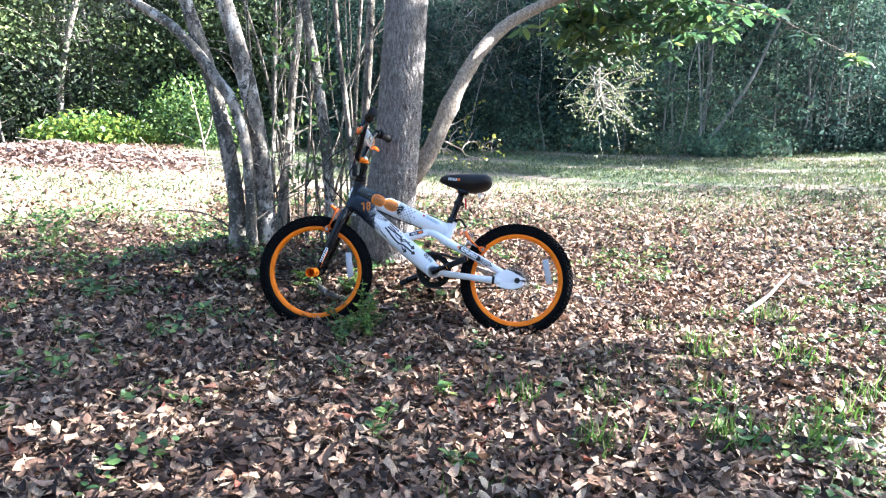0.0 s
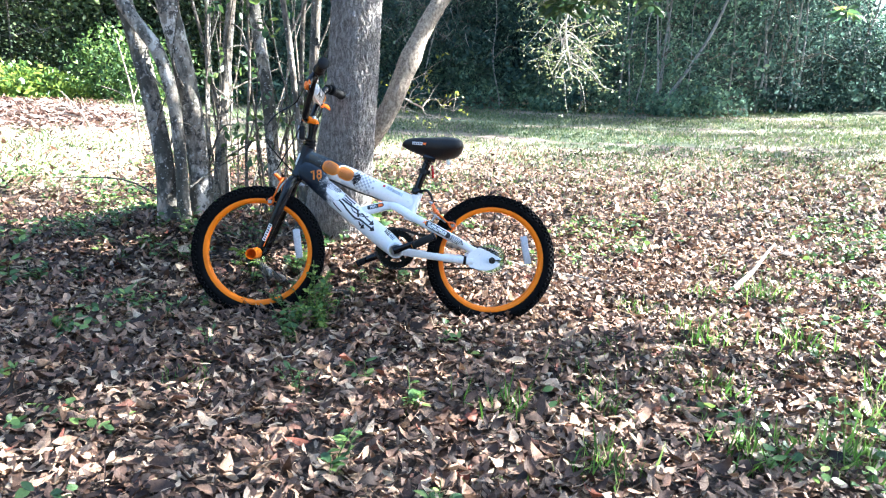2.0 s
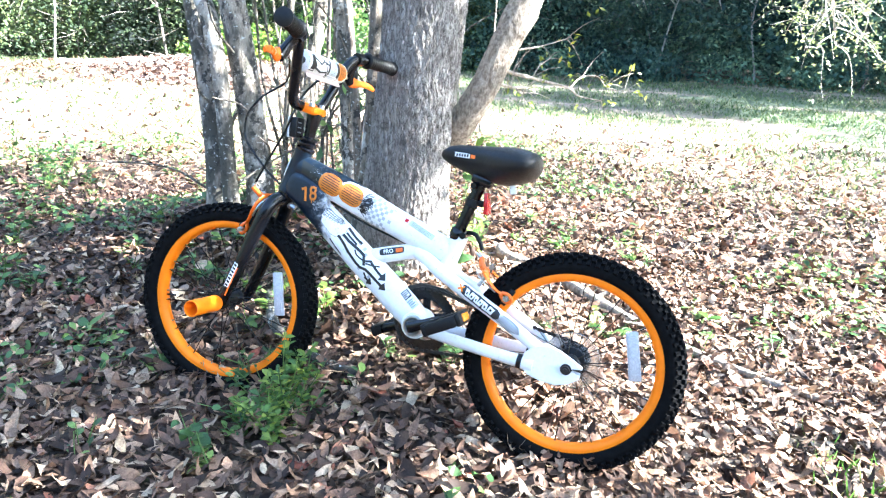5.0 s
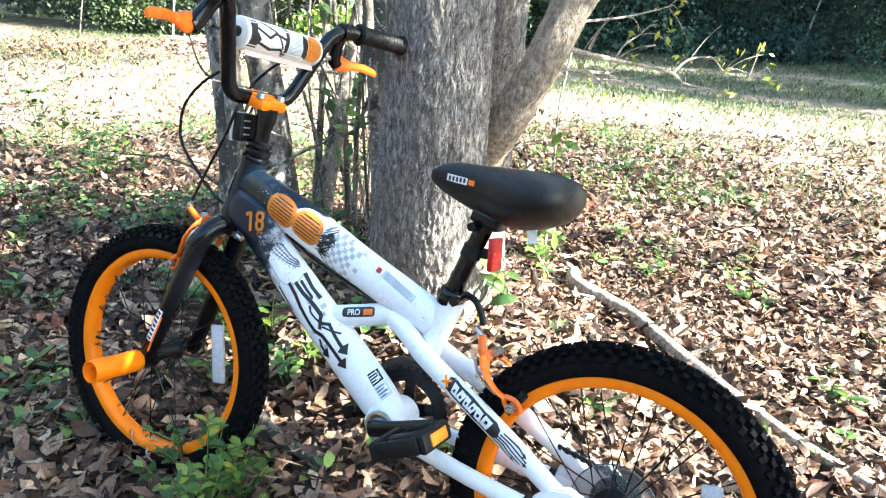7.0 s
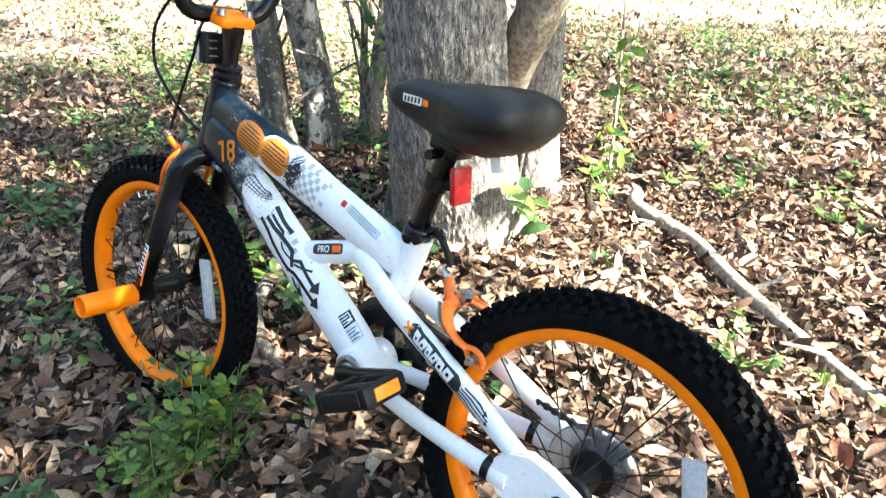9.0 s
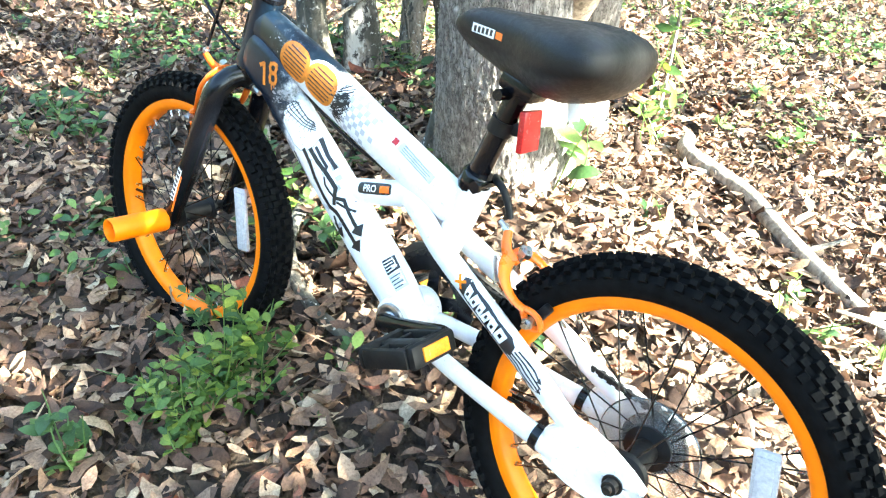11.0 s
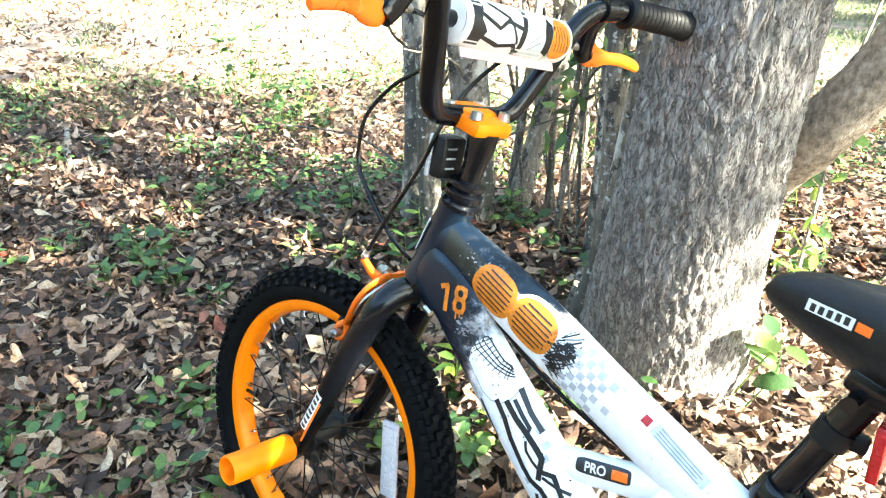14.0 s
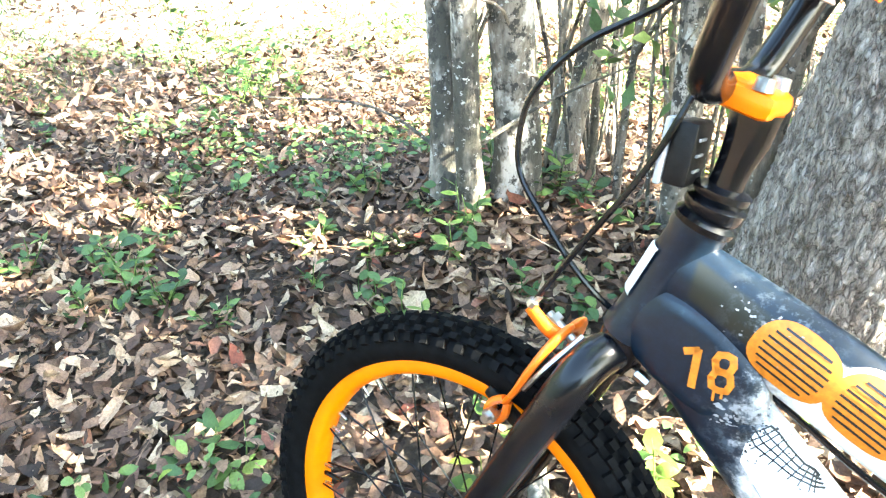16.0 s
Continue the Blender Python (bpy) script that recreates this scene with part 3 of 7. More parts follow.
badge.location, badge.rotation_euler = (0.7465, 0, 0.352 + 0.25), (radians(90), radians(-18.6), 0)
# fork, pegs, headset, stem
for sgn in (1, -1):
    bpart("fork_leg", tube(bmesh.new(), spline([(0.768, 0.0, 0.279, 0.018), (0.779, 0.026 * sgn, 0.272, 0.0185), (0.789, 0.045 * sgn, 0.250, 0.0185), (0.806, 0.052 * sgn, 0.205, 0.018), (0.852, 0.058 * sgn, 0.085, 0.0165), (0.882, 0.061 * sgn, 0.012, 0.0145), (0.892, 0.062 * sgn, -0.010, 0.0135)], 8), 0, 20), "black", "black fork leg")
    bpart("fork_tip", plate(bmesh.new(), [(0.875, 0.025), (0.905, 0.012), (0.917, -0.006), (0.908, -0.022), (0.89, -0.024), (0.875, -0.008)], 0.060 * sgn, 0.067 * sgn), "black")
    if sgn < 0:
        continue
    prof = [(0.0195, 0.002), (0.0205, 0.006), (0.0205, 0.100), (0.0198, 0.103), (0.0180, 0.103), (0.0172, 0.100), (0.0172, 0.03), (0.0, 0.03)]
    peg = bpart("axle_peg", lathe(bmesh.new(), [(0.0, 0.002)] + prof, (0, 0, 0), steps=36, closed=False), "orange", "orange tubular foot peg")
    peg.location = (0.894, 0.072 * sgn, 0.25 - 0.007)
bpart("fork_crown", tube(bmesh.new(), [(0.763, 0, 0.300, 0.021), (0.766, 0, 0.290, 0.022), (0.770, 0, 0.272, 0.0205), (0.773, 0, 0.262, 0.017)], 0, 24), "black", "black fork crown")
bpart("headset", tube(bmesh.new(), [(0.7275, 0, 0.404, 0.0245), (0.726, 0, 0.409, 0.0255), (0.725, 0, 0.413, 0.021), (0.7235, 0, 0.417, 0.024), (0.722, 0, 0.423, 0.024), (0.7215, 0, 0.426, 0.019), (0.7205, 0, 0.430, 0.0225), (0.7195, 0, 0.435, 0.0225), (0.719, 0, 0.438, 0.014)], 0, 24), "black", "black headset cups and locknut")
bpart("stem_column", tube(bmesh.new(), [(0.720, 0, 0.43, 0.0135), (0.716, 0, 0.455, 0.0138), (0.712, 0, 0.475, 0.017), (0.711, 0, 0.496, 0.019)], 0, 22), "black", "black stem column")
bm = bmesh.new()
box(bm, (0.722, 0, 0.506), (0.058, 0.068, 0.020), Matrix.Rotation(radians(-12), 3, "Y"), 0.008)
stem = bpart("stem_clamp", bm, "orange", "orange stem clamp")
bm = bmesh.new()
box(bm, (0.735, 0, 0.5185), (0.040, 0.056, 0.009), Matrix.Rotation(radians(-12), 3, "Y"), 0.005)
bpart("clamp_cap", bm, "orange", "", stem)
for dx in (0.706, 0.748):
    for dy in (0.026, -0.026):
        bm = bmesh.new()
        tube(bm, straight((dx, dy, 0.512), (dx - 0.001, dy, 0.5262 if dx > 0.72 else 0.5212), 0.0076, 0.0070, 2), 0, 12)
        bpart("bolt", bm, "steel", "steel bolt", stem)
half = [(0.735, 0.0, 0.511), (0.735, 0.042, 0.511), (0.7335, 0.066, 0.516), (0.7275, 0.084, 0.535), (0.714, 0.105, 0.583), (0.702, 0.124, 0.626), (0.693, 0.139, 0.649), (0.682, 0.160, 0.661), (0.668, 0.200, 0.664), (0.642, 0.296, 0.665)]
bar = [(x, -y, z) for x, y, z in half[::-1]] + half[1:]
bpart("handlebar", tube(bmesh.new(), spline([(*p, 0.0128) for p in bar], 8), 0, 18), "black", "black high-rise handlebar")
bpart("crossbar", tube(bmesh.new(), straight((0.7045, 0.119, 0.612), (0.7045, -0.119, 0.612), 0.009), 0, 14), "black", "black crossbar")
bm = bmesh.new()
tube(bm, [(0.7045, 0.098, 0.612, 0.0195), (0.7045, 0.096, 0.612, 0.0245)] + straight((0.7045, 0.094, 0.612), (0.7045, -0.094, 0.612), 0.0255, 0.0255, 12) + [(0.7045, -0.096, 0.612, 0.0245), (0.7045, -0.098, 0.612, 0.0195)], 0, 24)
pad = bpart("crossbar_pad", bm, "white", "white foam crossbar pad printed black and orange")
for sgn in (1, -1):
    a, b = np.array((0.672, 0.186 * sgn, 0.664)), np.array((0.641, 0.303 * sgn, 0.665))
    path = [(*a, 0.0175), (*(a + (b - a) * 0.03), 0.0215), (*(a + (b - a) * 0.07), 0.0215), (*(a + (b - a) * 0.1), 0.0165)]
    for i in range(12):
        s0 = 0.12 + i * 0.066
        path += [(*(a + (b - a) * s0), 0.0168), (*(a + (b - a) * (s0 + 0.03)), 0.0178), (*(a + (b - a) * (s0 + 0.045)), 0.0168)]
    path += [(*(a + (b - a) * 0.93), 0.0195), (*(a + (b - a) * 0.985), 0.0205), (*b, 0.0175)]
    bpart("grip", tube(bmesh.new(), path, 0, 20), "plastic", "black ribbed rubber grip")
    bm = tube(bmesh.new(), straight((0.6835, 0.150 * sgn, 0.6605), (0.678, 0.172 * sgn, 0.6635), 0.0165, 0.0165, 2), 0, 18)
    tube(bm, spline([(0.690, 0.160 * sgn, 0.655, 0.012), (0.703, 0.166 * sgn, 0.634, 0.0115), (0.712, 0.176 * sgn, 0.612, 0.0125), (0.713, 0.186 * sgn, 0.601, 0.011)], 5), 0, 14, True, (0, 1, 0), 1.15)
    perch = bpart("lever_clamp", bm, "black", "black brake lever clamp")
    bm = tube(bmesh.new(), straight((0.7125, 0.166 * sgn, 0.612), (0.715, 0.148 * sgn, 0.613), 0.0052, 0.0052, 2), 0, 10)
    bpart("ferrule", bm, "steel", "steel cable ferrule", perch)
    bm = bmesh.new()
    tube(bm, spline([(0.716, 0.180 * sgn, 0.612, 0.013), (0.714, 0.194 * sgn, 0.606, 0.0165), (0.709, 0.210 * sgn, 0.604, 0.013), (0.703, 0.226 * sgn, 0.605, 0.0088), (0.696, 0.250 * sgn, 0.606, 0.0082), (0.690, 0.276 * sgn, 0.603, 0.0078), (0.687, 0.288 * sgn, 0.599, 0.006)], 6), 0, 14, True, (1, 0, 0), 0.55)
    bpart("brake_lever", bm, "orange_cast", "orange brake lever", perch)
bm = bmesh.new()
box(bm, (0.750, 0.010, 0.458), (0.020, 0.040, 0.050), None, 0.004)
refl_front = bpart("reflector_bracket", bm, "plastic", "black slotted reflector bracket")
bm = bmesh.new()
box(bm, (0.763, 0.010, 0.458), (0.006, 0.042, 0.052), None, 0.002)
bpart("reflector", bm, "clear_lens", "clear front reflector", refl_front)
for i in range(3):
    bm = bmesh.new()
    box(bm, (0.7393, 0.016, 0.446 + i * 0.012), (0.002, 0.016, 0.0024), None, 0.0006)
    bpart("slot", bm, "grey_print", "pale slot", refl_front)

# saddle and post
bm = bmesh.new()
rings = []
SAD = [(0.366, 0.437, 0.005, 0.430), (0.360, 0.447, 0.016, 0.424), (0.345, 0.456, 0.024, 0.415), (0.320, 0.462, 0.030, 0.405), (0.285, 0.465, 0.038, 0.393), (0.255, 0.466, 0.050, 0.388), (0.225, 0.467, 0.069, 0.380),
       (0.195, 0.469, 0.083, 0.380), (0.168, 0.468, 0.088, 0.387), (0.148, 0.463, 0.083, 0.396), (0.135, 0.455, 0.068, 0.408), (0.129, 0.444, 0.036, 0.420)]
for x, top, wide, low in SAD:
    ring = []
    for k in range(28):
        a = k * math.tau / 28
        c, s = math.cos(a), math.sin(a)
        mid = top - (top - low) * 0.42
        y = wide * math.copysign(abs(c) ** 0.75, c) * (1 if s > -0.2 else 1 - 0.35 * (-s - 0.2))
        z = mid + ((top - mid) if s > 0 else (mid - low)) * math.copysign(abs(s) ** 0.8, s)
        z -= 0.006 * math.exp(-(y / 0.012) ** 2) * (s > 0) * (0.16 < x < 0.30)
        ring.append(bm.verts.new((x, y, z)))
    rings.append(ring)
for a, b in zip(rings, rings[1:]):
    for k in range(28):
        bm.faces.new((a[k], a[(k + 1) % 28], b[(k + 1) % 28], b[k]))
bm.faces.new(rings[0])
bm.faces.new(rings[-1][::-1])
bmesh.ops.subdivide_edges(bm, edges=bm.edges[:], cuts=1, smooth=0.6, use_grid_fill=True)
saddle = bpart("saddle", bm, "vinyl", "black vinyl saddle with a small white badge")
post = bpart("seat_post", tube(bmesh.new(), straight((0.309, 0, 0.236), (0.262, 0, 0.380), 0.0142), 0, 20), "black", "black seat post")
bm = bmesh.new()
box(bm, (0.258, 0, 0.385), (0.050, 0.044, 0.024), Matrix.Rotation(radians(-15), 3, "Y"), 0.006)
tube(bm, straight((0.272, 0.034, 0.372), (0.272, -0.034, 0.372), 0.007, 0.007, 3), 0, 10)
bpart("saddle_clamp", bm, "black", "black saddle clamp", post)
for s in (1, -1):
    bm = bmesh.new()
    tube(bm, spline([(0.33, 0.010 * s, 0.420), (0.29, 0.014 * s, 0.402), (0.23, 0.018 * s, 0.396), (0.175, 0.030 * s, 0.412)], 5), 0.0034, 8)
    bpart("saddle_rail", bm, "black", "", saddle)
bm = bmesh.new()
tube(bm, [(0.305, 0, 0.240, 0.0195), (0.304, 0, 0.244, 0.0215), (0.298, 0, 0.262, 0.0215), (0.297, 0, 0.265, 0.019)], 0, 22)
clamp = bpart("seat_clamp", bm, "black", "black seat post clamp")
bm = bmesh.new()
tube(bm, straight((0.284, 0.022, 0.253), (0.284, -0.030, 0.253), 0.006), 0, 10)
tube(bm, straight((0.284, 0.022, 0.253), (0.284, 0.028, 0.253), 0.0085), 0, 6)
bpart("clamp_bolt", bm, "black", "", clamp)
bm = bmesh.new()
tube(bm, [(0.281, 0, 0.322, 0.0165), (0.276, 0, 0.340, 0.0165)], 0, 18)
box(bm, (0.262, -0.004, 0.331), (0.022, 0.014, 0.016), None, 0.003)
brk = bpart("reflector_bracket", bm, "plastic", "black reflector bracket on the seat post")
bm = bmesh.new()
box(bm, (0.243, -0.006, 0.333), (0.009, 0.040, 0.050), Matrix.Rotation(radians(6), 3, "Y"), 0.002)
bpart("reflector", bm, "red_lens", "red rectangular rear reflector", brk)

# drive train
BB = Vector((0.373, 0, 0.024))


def ring_plate(bm, r0, r1, y0, y1, teeth=0, steps=72):
    rows = []
    for i in range(steps):
        a = i * math.tau / steps
        ro = r1 + (0.004 if teeth and i % 2 else 0)
        c, s = math.cos(a), math.sin(a)
        rows.append([bm.verts.new(BB + Vector((r * c, y, r * s))) for r, y in ((r0, y0), (ro, y0), (ro, y1), (r0, y1))])
    for i in range(steps):
        a, b = rows[i], rows[(i + 1) % steps]
        for k in range(4):
            bm.faces.new((a[k], a[(k + 1) % 4], b[(k + 1) % 4], b[k]))
    return bm


bm = ring_plate(bmesh.new(), 0.052, 0.076, -0.052, -0.047, 1)
for k in range(5):
    a = k * math.tau / 5 + 0.3
    d, w = Vector((math.cos(a), 0, math.sin(a))), Vector((-math.sin(a), 0, math.cos(a)))
    vs = [bm.verts.new(BB + d * r + w * s + Vector((0, y, 0))) for y in (-0.052, -0.047) for r, s in ((0.012, -0.012), (0.055, -0.009), (0.055, 0.009), (0.012, 0.012))]
    for f in ((0, 1, 2, 3), (4, 5, 6, 7), (0, 1, 5, 4), (1, 2, 6, 5), (2, 3, 7, 6), (3, 0, 4, 7)):
        bm.faces.new([vs[q] for q in f])
bpart("chainring", bm, "black", "black chainring")
bm = bmesh.new()
prof = [(0.400, 0.112), (0.340, 0.108), (0.29, 0.092), (0.20, 0.072), (0.195, 0.062), (0.29, 0.080), (0.338, 0.094), (0.398, 0.098), (0.425, 0.088), (0.44, 0.074), (0.449, 0.080), (0.43, 0.100)]
plate(bm, prof, -0.066, -0.058)
bpart("chain_guard", bm, "guard", "dull grey-brown plastic chain guard")
bm = bmesh.new()
loop = [(BB.x - 0.01, -0.0495, BB.z + 0.079)]
loop += [(BB.x + 0.079 * math.sin(q), -0.0495, BB.z + 0.079 * math.cos(q)) for q in np.linspace(0.1, math.pi - 0.05, 16)]
loop += [(0.0 + 0.037 * math.sin(q), -0.044, 0.037 * math.cos(q)) for q in np.linspace(math.pi + 0.1, math.tau - 0.1, 10)]
loop.append(loop[0])
dense = []
for a, b in zip(loop, loop[1:]):
    n = max(1, int(np.linalg.norm(np.array(b) - np.array(a)) / 0.0065))
    dense += [np.array(a) + (np.array(b) - np.array(a)) * i / n for i in range(n)]
for i, q in enumerate(dense):
    b = dense[(i + 1) % len(dense)]
    d = Vector(b - q)
    rot = Matrix.Rotation(-math.atan2(d.z, d.x), 3, "Y")
    box(bm, Vector(q), (d.length * 1.05, 0.007 if i % 2 else 0.0045, 0.0085 if i % 2 else 0.006), rot)
bpart("chain", bm, "chain", "dark oily steel chain", smooth=False)
for sgn in (1, -1):
    d = Vector((-0.110, 0, 0.046)) * sgn
    a, b = BB + Vector((0, 0.052 * sgn, 0)), BB + d + Vector((0, 0.076 * sgn, 0))
    bm = bmesh.new()
    tube(bm, [(*(BB + Vector((0, 0.040 * sgn, 0))), 0.0105), (*a, 0.0105)], 0, 14)
    tube(bm, spline([(*(a - d * 0.09), 0.013), (*a, 0.0145), (*(a + (b - a) * 0.3), 0.0118), (*b, 0.0128), (*(b + d * 0.07), 0.011)], 5), 0, 16, True, (0, 1, 0), 0.75)
    crank = bpart("crank_arm", bm, "black", "black crank arm")
    pc = b + Vector((0.006, 0.056 * sgn, -0.003))
    rot = Matrix.Rotation(radians(27), 3, "Y")
    bm = bmesh.new()
    box(bm, pc, (0.084, 0.026, 0.022), rot, 0.006)
    tube(bm, [(*b, 0.006), (*(pc + Vector((0, 0.02 * sgn, 0))), 0.006)], 0, 10)
    pedal = bpart("pedal", bm, "plastic", "black plastic cage pedal with amber reflectors")
    pieces = [("cage_rail", (off, 0), (0.015, 0.080, 0.030), 0.0065) for off in (0.040, -0.040)]
    pieces += [("cage_end", (0, off), (0.074, 0.012, 0.026), 0.0055) for off in (0.037, -0.037)]
    pieces += [("tread_bar", (off, 0), (0.007, 0.072, 0.021), 0.003) for off in (0.020, -0.020)]
    for name, (u, w), dims, soft in pieces:
        bm = bmesh.new()
        box(bm, pc + rot @ Vector((u, w, 0)), dims, rot, soft)
        bpart(name, bm, "plastic", "", pedal)
    for off in (0.0477, -0.0477):
        bm = bmesh.new()
        box(bm, pc + rot @ Vector((off, 0, 0.0)), (0.004, 0.046, 0.017), rot, 0.0012)
        bpart("pedal_reflector", bm, "amber_lens", "amber reflector", pedal)

# calliper brakes


def brake(origin, along, up, drop, anchor):
    """Side-pull arms that straddle the tyre; along: away from the frame, up: away from the rim."""
    o, f, u = Vector(origin), Vector(along).normalized(), Vector(up).normalized()
    side = Vector((0, 1, 0))
    first = None
    for s in (1, -1):
        path = [o + side * (-0.012 * s) + f * 0.010, o + side * (0.012 * s) + u * 0.006 + f * 0.010, o + side * (0.033 * s) - u * 0.004 + f * 0.008, o + side * (0.045 * s) - u * (drop * 0.35) + f * 0.004, o + side * (0.045 * s) - u * (drop * 0.7), o + side * (0.041 * s) - u * (drop * 0.95)]
        bm = tube(bmesh.new(), spline([(*q, r) for q, r in zip(path, (0.0065, 0.0095, 0.0092, 0.008, 0.007, 0.0068))], 6), 0, 12, True, tuple(f), 0.48)
        for k in (-1, 1):
            e = o + side * (0.041 * s) - u * (drop * 0.95)
            tube(bm, spline([(*(e + f * 0.002 * k), 0.0045), (*(e - u * 0.012 + f * (0.008 * k)), 0.0042), (*(e - u * 0.024 + f * (0.007 * k)), 0.0042), (*(e - u * 0.031), 0.0045)], 4), 0, 8)
        if s > 0:
            q = o + Vector(anchor)
            tube(bm, spline([(*(o + side * 0.012 + f * 0.010), 0.0095), (*((o + q) / 2 + side * 0.010), 0.0075), (*q, 0.0062)], 5), 0, 10, True, (0, 1, 0), 0.7)
        arm = bpart("brake_arm", bm, "orange_cast", "orange brake calliper arm")
        bm = bmesh.new()
        pc = o + side * (0.026 * s) - u * (drop + 0.014)
        box(bm, pc, (0.044, 0.011, 0.013), Matrix.Rotation(-math.atan2(f.z, f.x), 3, "Y"), 0.003)
        bpart("brake_pad", bm, "plastic", "black brake pad", arm)
        c = o + side * (0.030 * s) - u * (drop + 0.014)
        bm = tube(bmesh.new(), [(*c, 0.0065), (*(c + side * (0.020 * s)), 0.0065)], 0, 8)
        tube(bm, [(*(c + side * (0.020 * s)), 0.0075), (*(c + side * (0.025 * s)), 0.0075)], 0, 6)
        tube(bm, [(*(c + side * (0.025 * s)), 0.0042), (*(c + side * (0.032 * s)), 0.0042)], 0, 8)
        bpart("bolt", bm, "steel", "steel bolt", arm)
        first = first or arm
    q = o + Vector(anchor)
    bm = tube(bmesh.new(), [(*q, 0.0034), (*(q + u * 0.016), 0.0034)], 0, 10)
    tube(bm, [(*(q + u * 0.002), 0.0055), (*(q + u * 0.008), 0.0055)], 0, 8)
    bpart("barrel_adjuster", bm, "steel", "steel cable adjuster", first)
    bm = tube(bmesh.new(), [(*(o - f * 0.03), 0.005), (*(o + f * 0.034), 0.005)], 0, 10)
    tube(bm, [(*(o + f * 0.022), 0.0095), (*(o + f * 0.029), 0.0095)], 0, 6)
    bpart("bolt", bm, "steel", "steel pivot bolt", first)
    bm = bmesh.new()
    q = o + side * 0.045 + u * 0.0 - f * 0.004
    tube(bm, spline([(*(q - u * 0.045), 0.003), (*(q - u * 0.01), 0.003), (*(q - side * 0.03 + u * 0.02), 0.003)], 5), 0, 6)
    bpart("return_spring", bm, "steel", "bright steel return spring", first)


brake((0.812, 0, 0.266), (0.87, 0, 0.5), (-0.5, 0, 0.87), 0.076, (0.036, 0.028, 0.030))
brake((0.222, 0, 0.166), (-0.51, 0, 0.86), (0.86, 0, 0.51), 0.060, (0.0155, 0.004, 0.042))
bm = tube(bmesh.new(), [(0.752, 0, 0.262, 0.006), (0.738, 0, 0.256, 0.006)], 0, 8)
tube(bm, [(0.757, 0, 0.264, 0.0095), (0.750, 0, 0.261, 0.0095)], 0, 6)
bpart("bolt", bm, "steel", "steel nut behind the fork crown")

# cables
CABLES = [
    [(0.715, 0.148, 0.613), (0.742, 0.09, 0.606), (0.78, 0.032, 0.566), (0.845, 0.026, 0.525), (0.878, 0.03, 0.484), (0.886, 0.03, 0.447), (0.879, 0.03, 0.412), (0.852, 0.028, 0.38), (0.815, 0.02, 0.34), (0.785, 0.004, 0.312), (0.765, -0.022, 0.296), (0.70, -0.024, 0.300), (0.62, 0.0, 0.276), (0.56, 0.004, 0.252), (0.48, 0.004, 0.2265), (0.40, -0.012, 0.206), (0.345, -0.028, 0.222), (0.31, -0.032, 0.247), (0.286, -0.024, 0.2585), (0.270, -0.004, 0.2590), (0.2569, 0.004, 0.2560), (0.2447, 0.004, 0.2400), (0.2376, 0.004, 0.2230)],
    [(0.715, -0.148, 0.613), (0.735, -0.085, 0.600), (0.748, -0.02, 0.555), (0.752, 0.026, 0.500), (0.772, 0.032, 0.440), (0.812, 0.031, 0.365), (0.848, 0.028, 0.296)],
]
for line in CABLES:
    bpart("brake_cable", tube(bmesh.new(), spline(line, 6), 0.0028, 8), "black", "black brake cable")
SLEEVE = [(0.286, -0.022, 0.2580), (0.2715, -0.004, 0.2600), (0.2575, 0.004, 0.2570), (0.2455, 0.004, 0.2410), (0.2385, 0.004, 0.2240)]
bpart("cable_sleeve", tube(bmesh.new(), spline([(*q, 0.0052) for q in SLEEVE], 6), 0, 10), "plastic", "black rubber cable sleeve")

from mathutils.bvhtree import BVHTree

# printed graphics, laid on the painted surfaces


def decal(target, polys, mat, label="", lift=0.0007, toward=(0, -1, 0), name="graphic", parent=None):
    """Flat shapes in the side view (x, z) pressed on to the left of a part."""
    src = bmesh.new()
    src.from_mesh(target.data)
    tree = BVHTree.FromBMesh(src)
    src.free()
    bm = bmesh.new()
    for poly in polys:
        bm.faces.new([bm.verts.new((x, 0, z)) for x, z in poly])
    xs, zs = [v.co.x for v in bm.verts], [v.co.z for v in bm.verts]
    for axis, lo, hi in ((0, min(xs), max(xs)), (2, min(zs), max(zs))):
        no = (1, 0, 0) if axis == 0 else (0, 0, 1)
        for q in np.arange(lo + 0.005, hi, 0.006):
            co = (q, 0, 0) if axis == 0 else (0, 0, q)
            bmesh.ops.bisect_plane(bm, geom=bm.verts[:] + bm.edges[:] + bm.faces[:], plane_co=co, plane_no=no, dist=1e-5)
    way = Vector(toward)
    gone = []
    for v in bm.verts:
        hit, nrm, _, _ = tree.ray_cast(v.co - way * 0.3, way)
        if hit is None:
            gone.append(v)
        else:
            v.co = hit - way * lift
    bmesh.ops.delete(bm, geom=gone, context="VERTS")
    return tagged(bpart(name, bm, mat, label, target), kind="stuff" if len(polys) > 1 else "")


def strip(points, width):
    """A band of constant width along a polyline in (x, z)."""
    polys = []
    for (x0, z0), (x1, z1) in zip(points, points[1:]):
        d = Vector((x1 - x0, z1 - z0)).normalized()
        n = Vector((-d.y, d.x)) * width / 2
        e = d * width * 0.25
        polys.append([(x0 + n.x - e.x, z0 + n.y - e.y), (x1 + n.x + e.x, z1 + n.y + e.y), (x1 - n.x + e.x, z1 - n.y + e.y), (x0 - n.x - e.x, z0 - n.y - e.y)])
    return polys


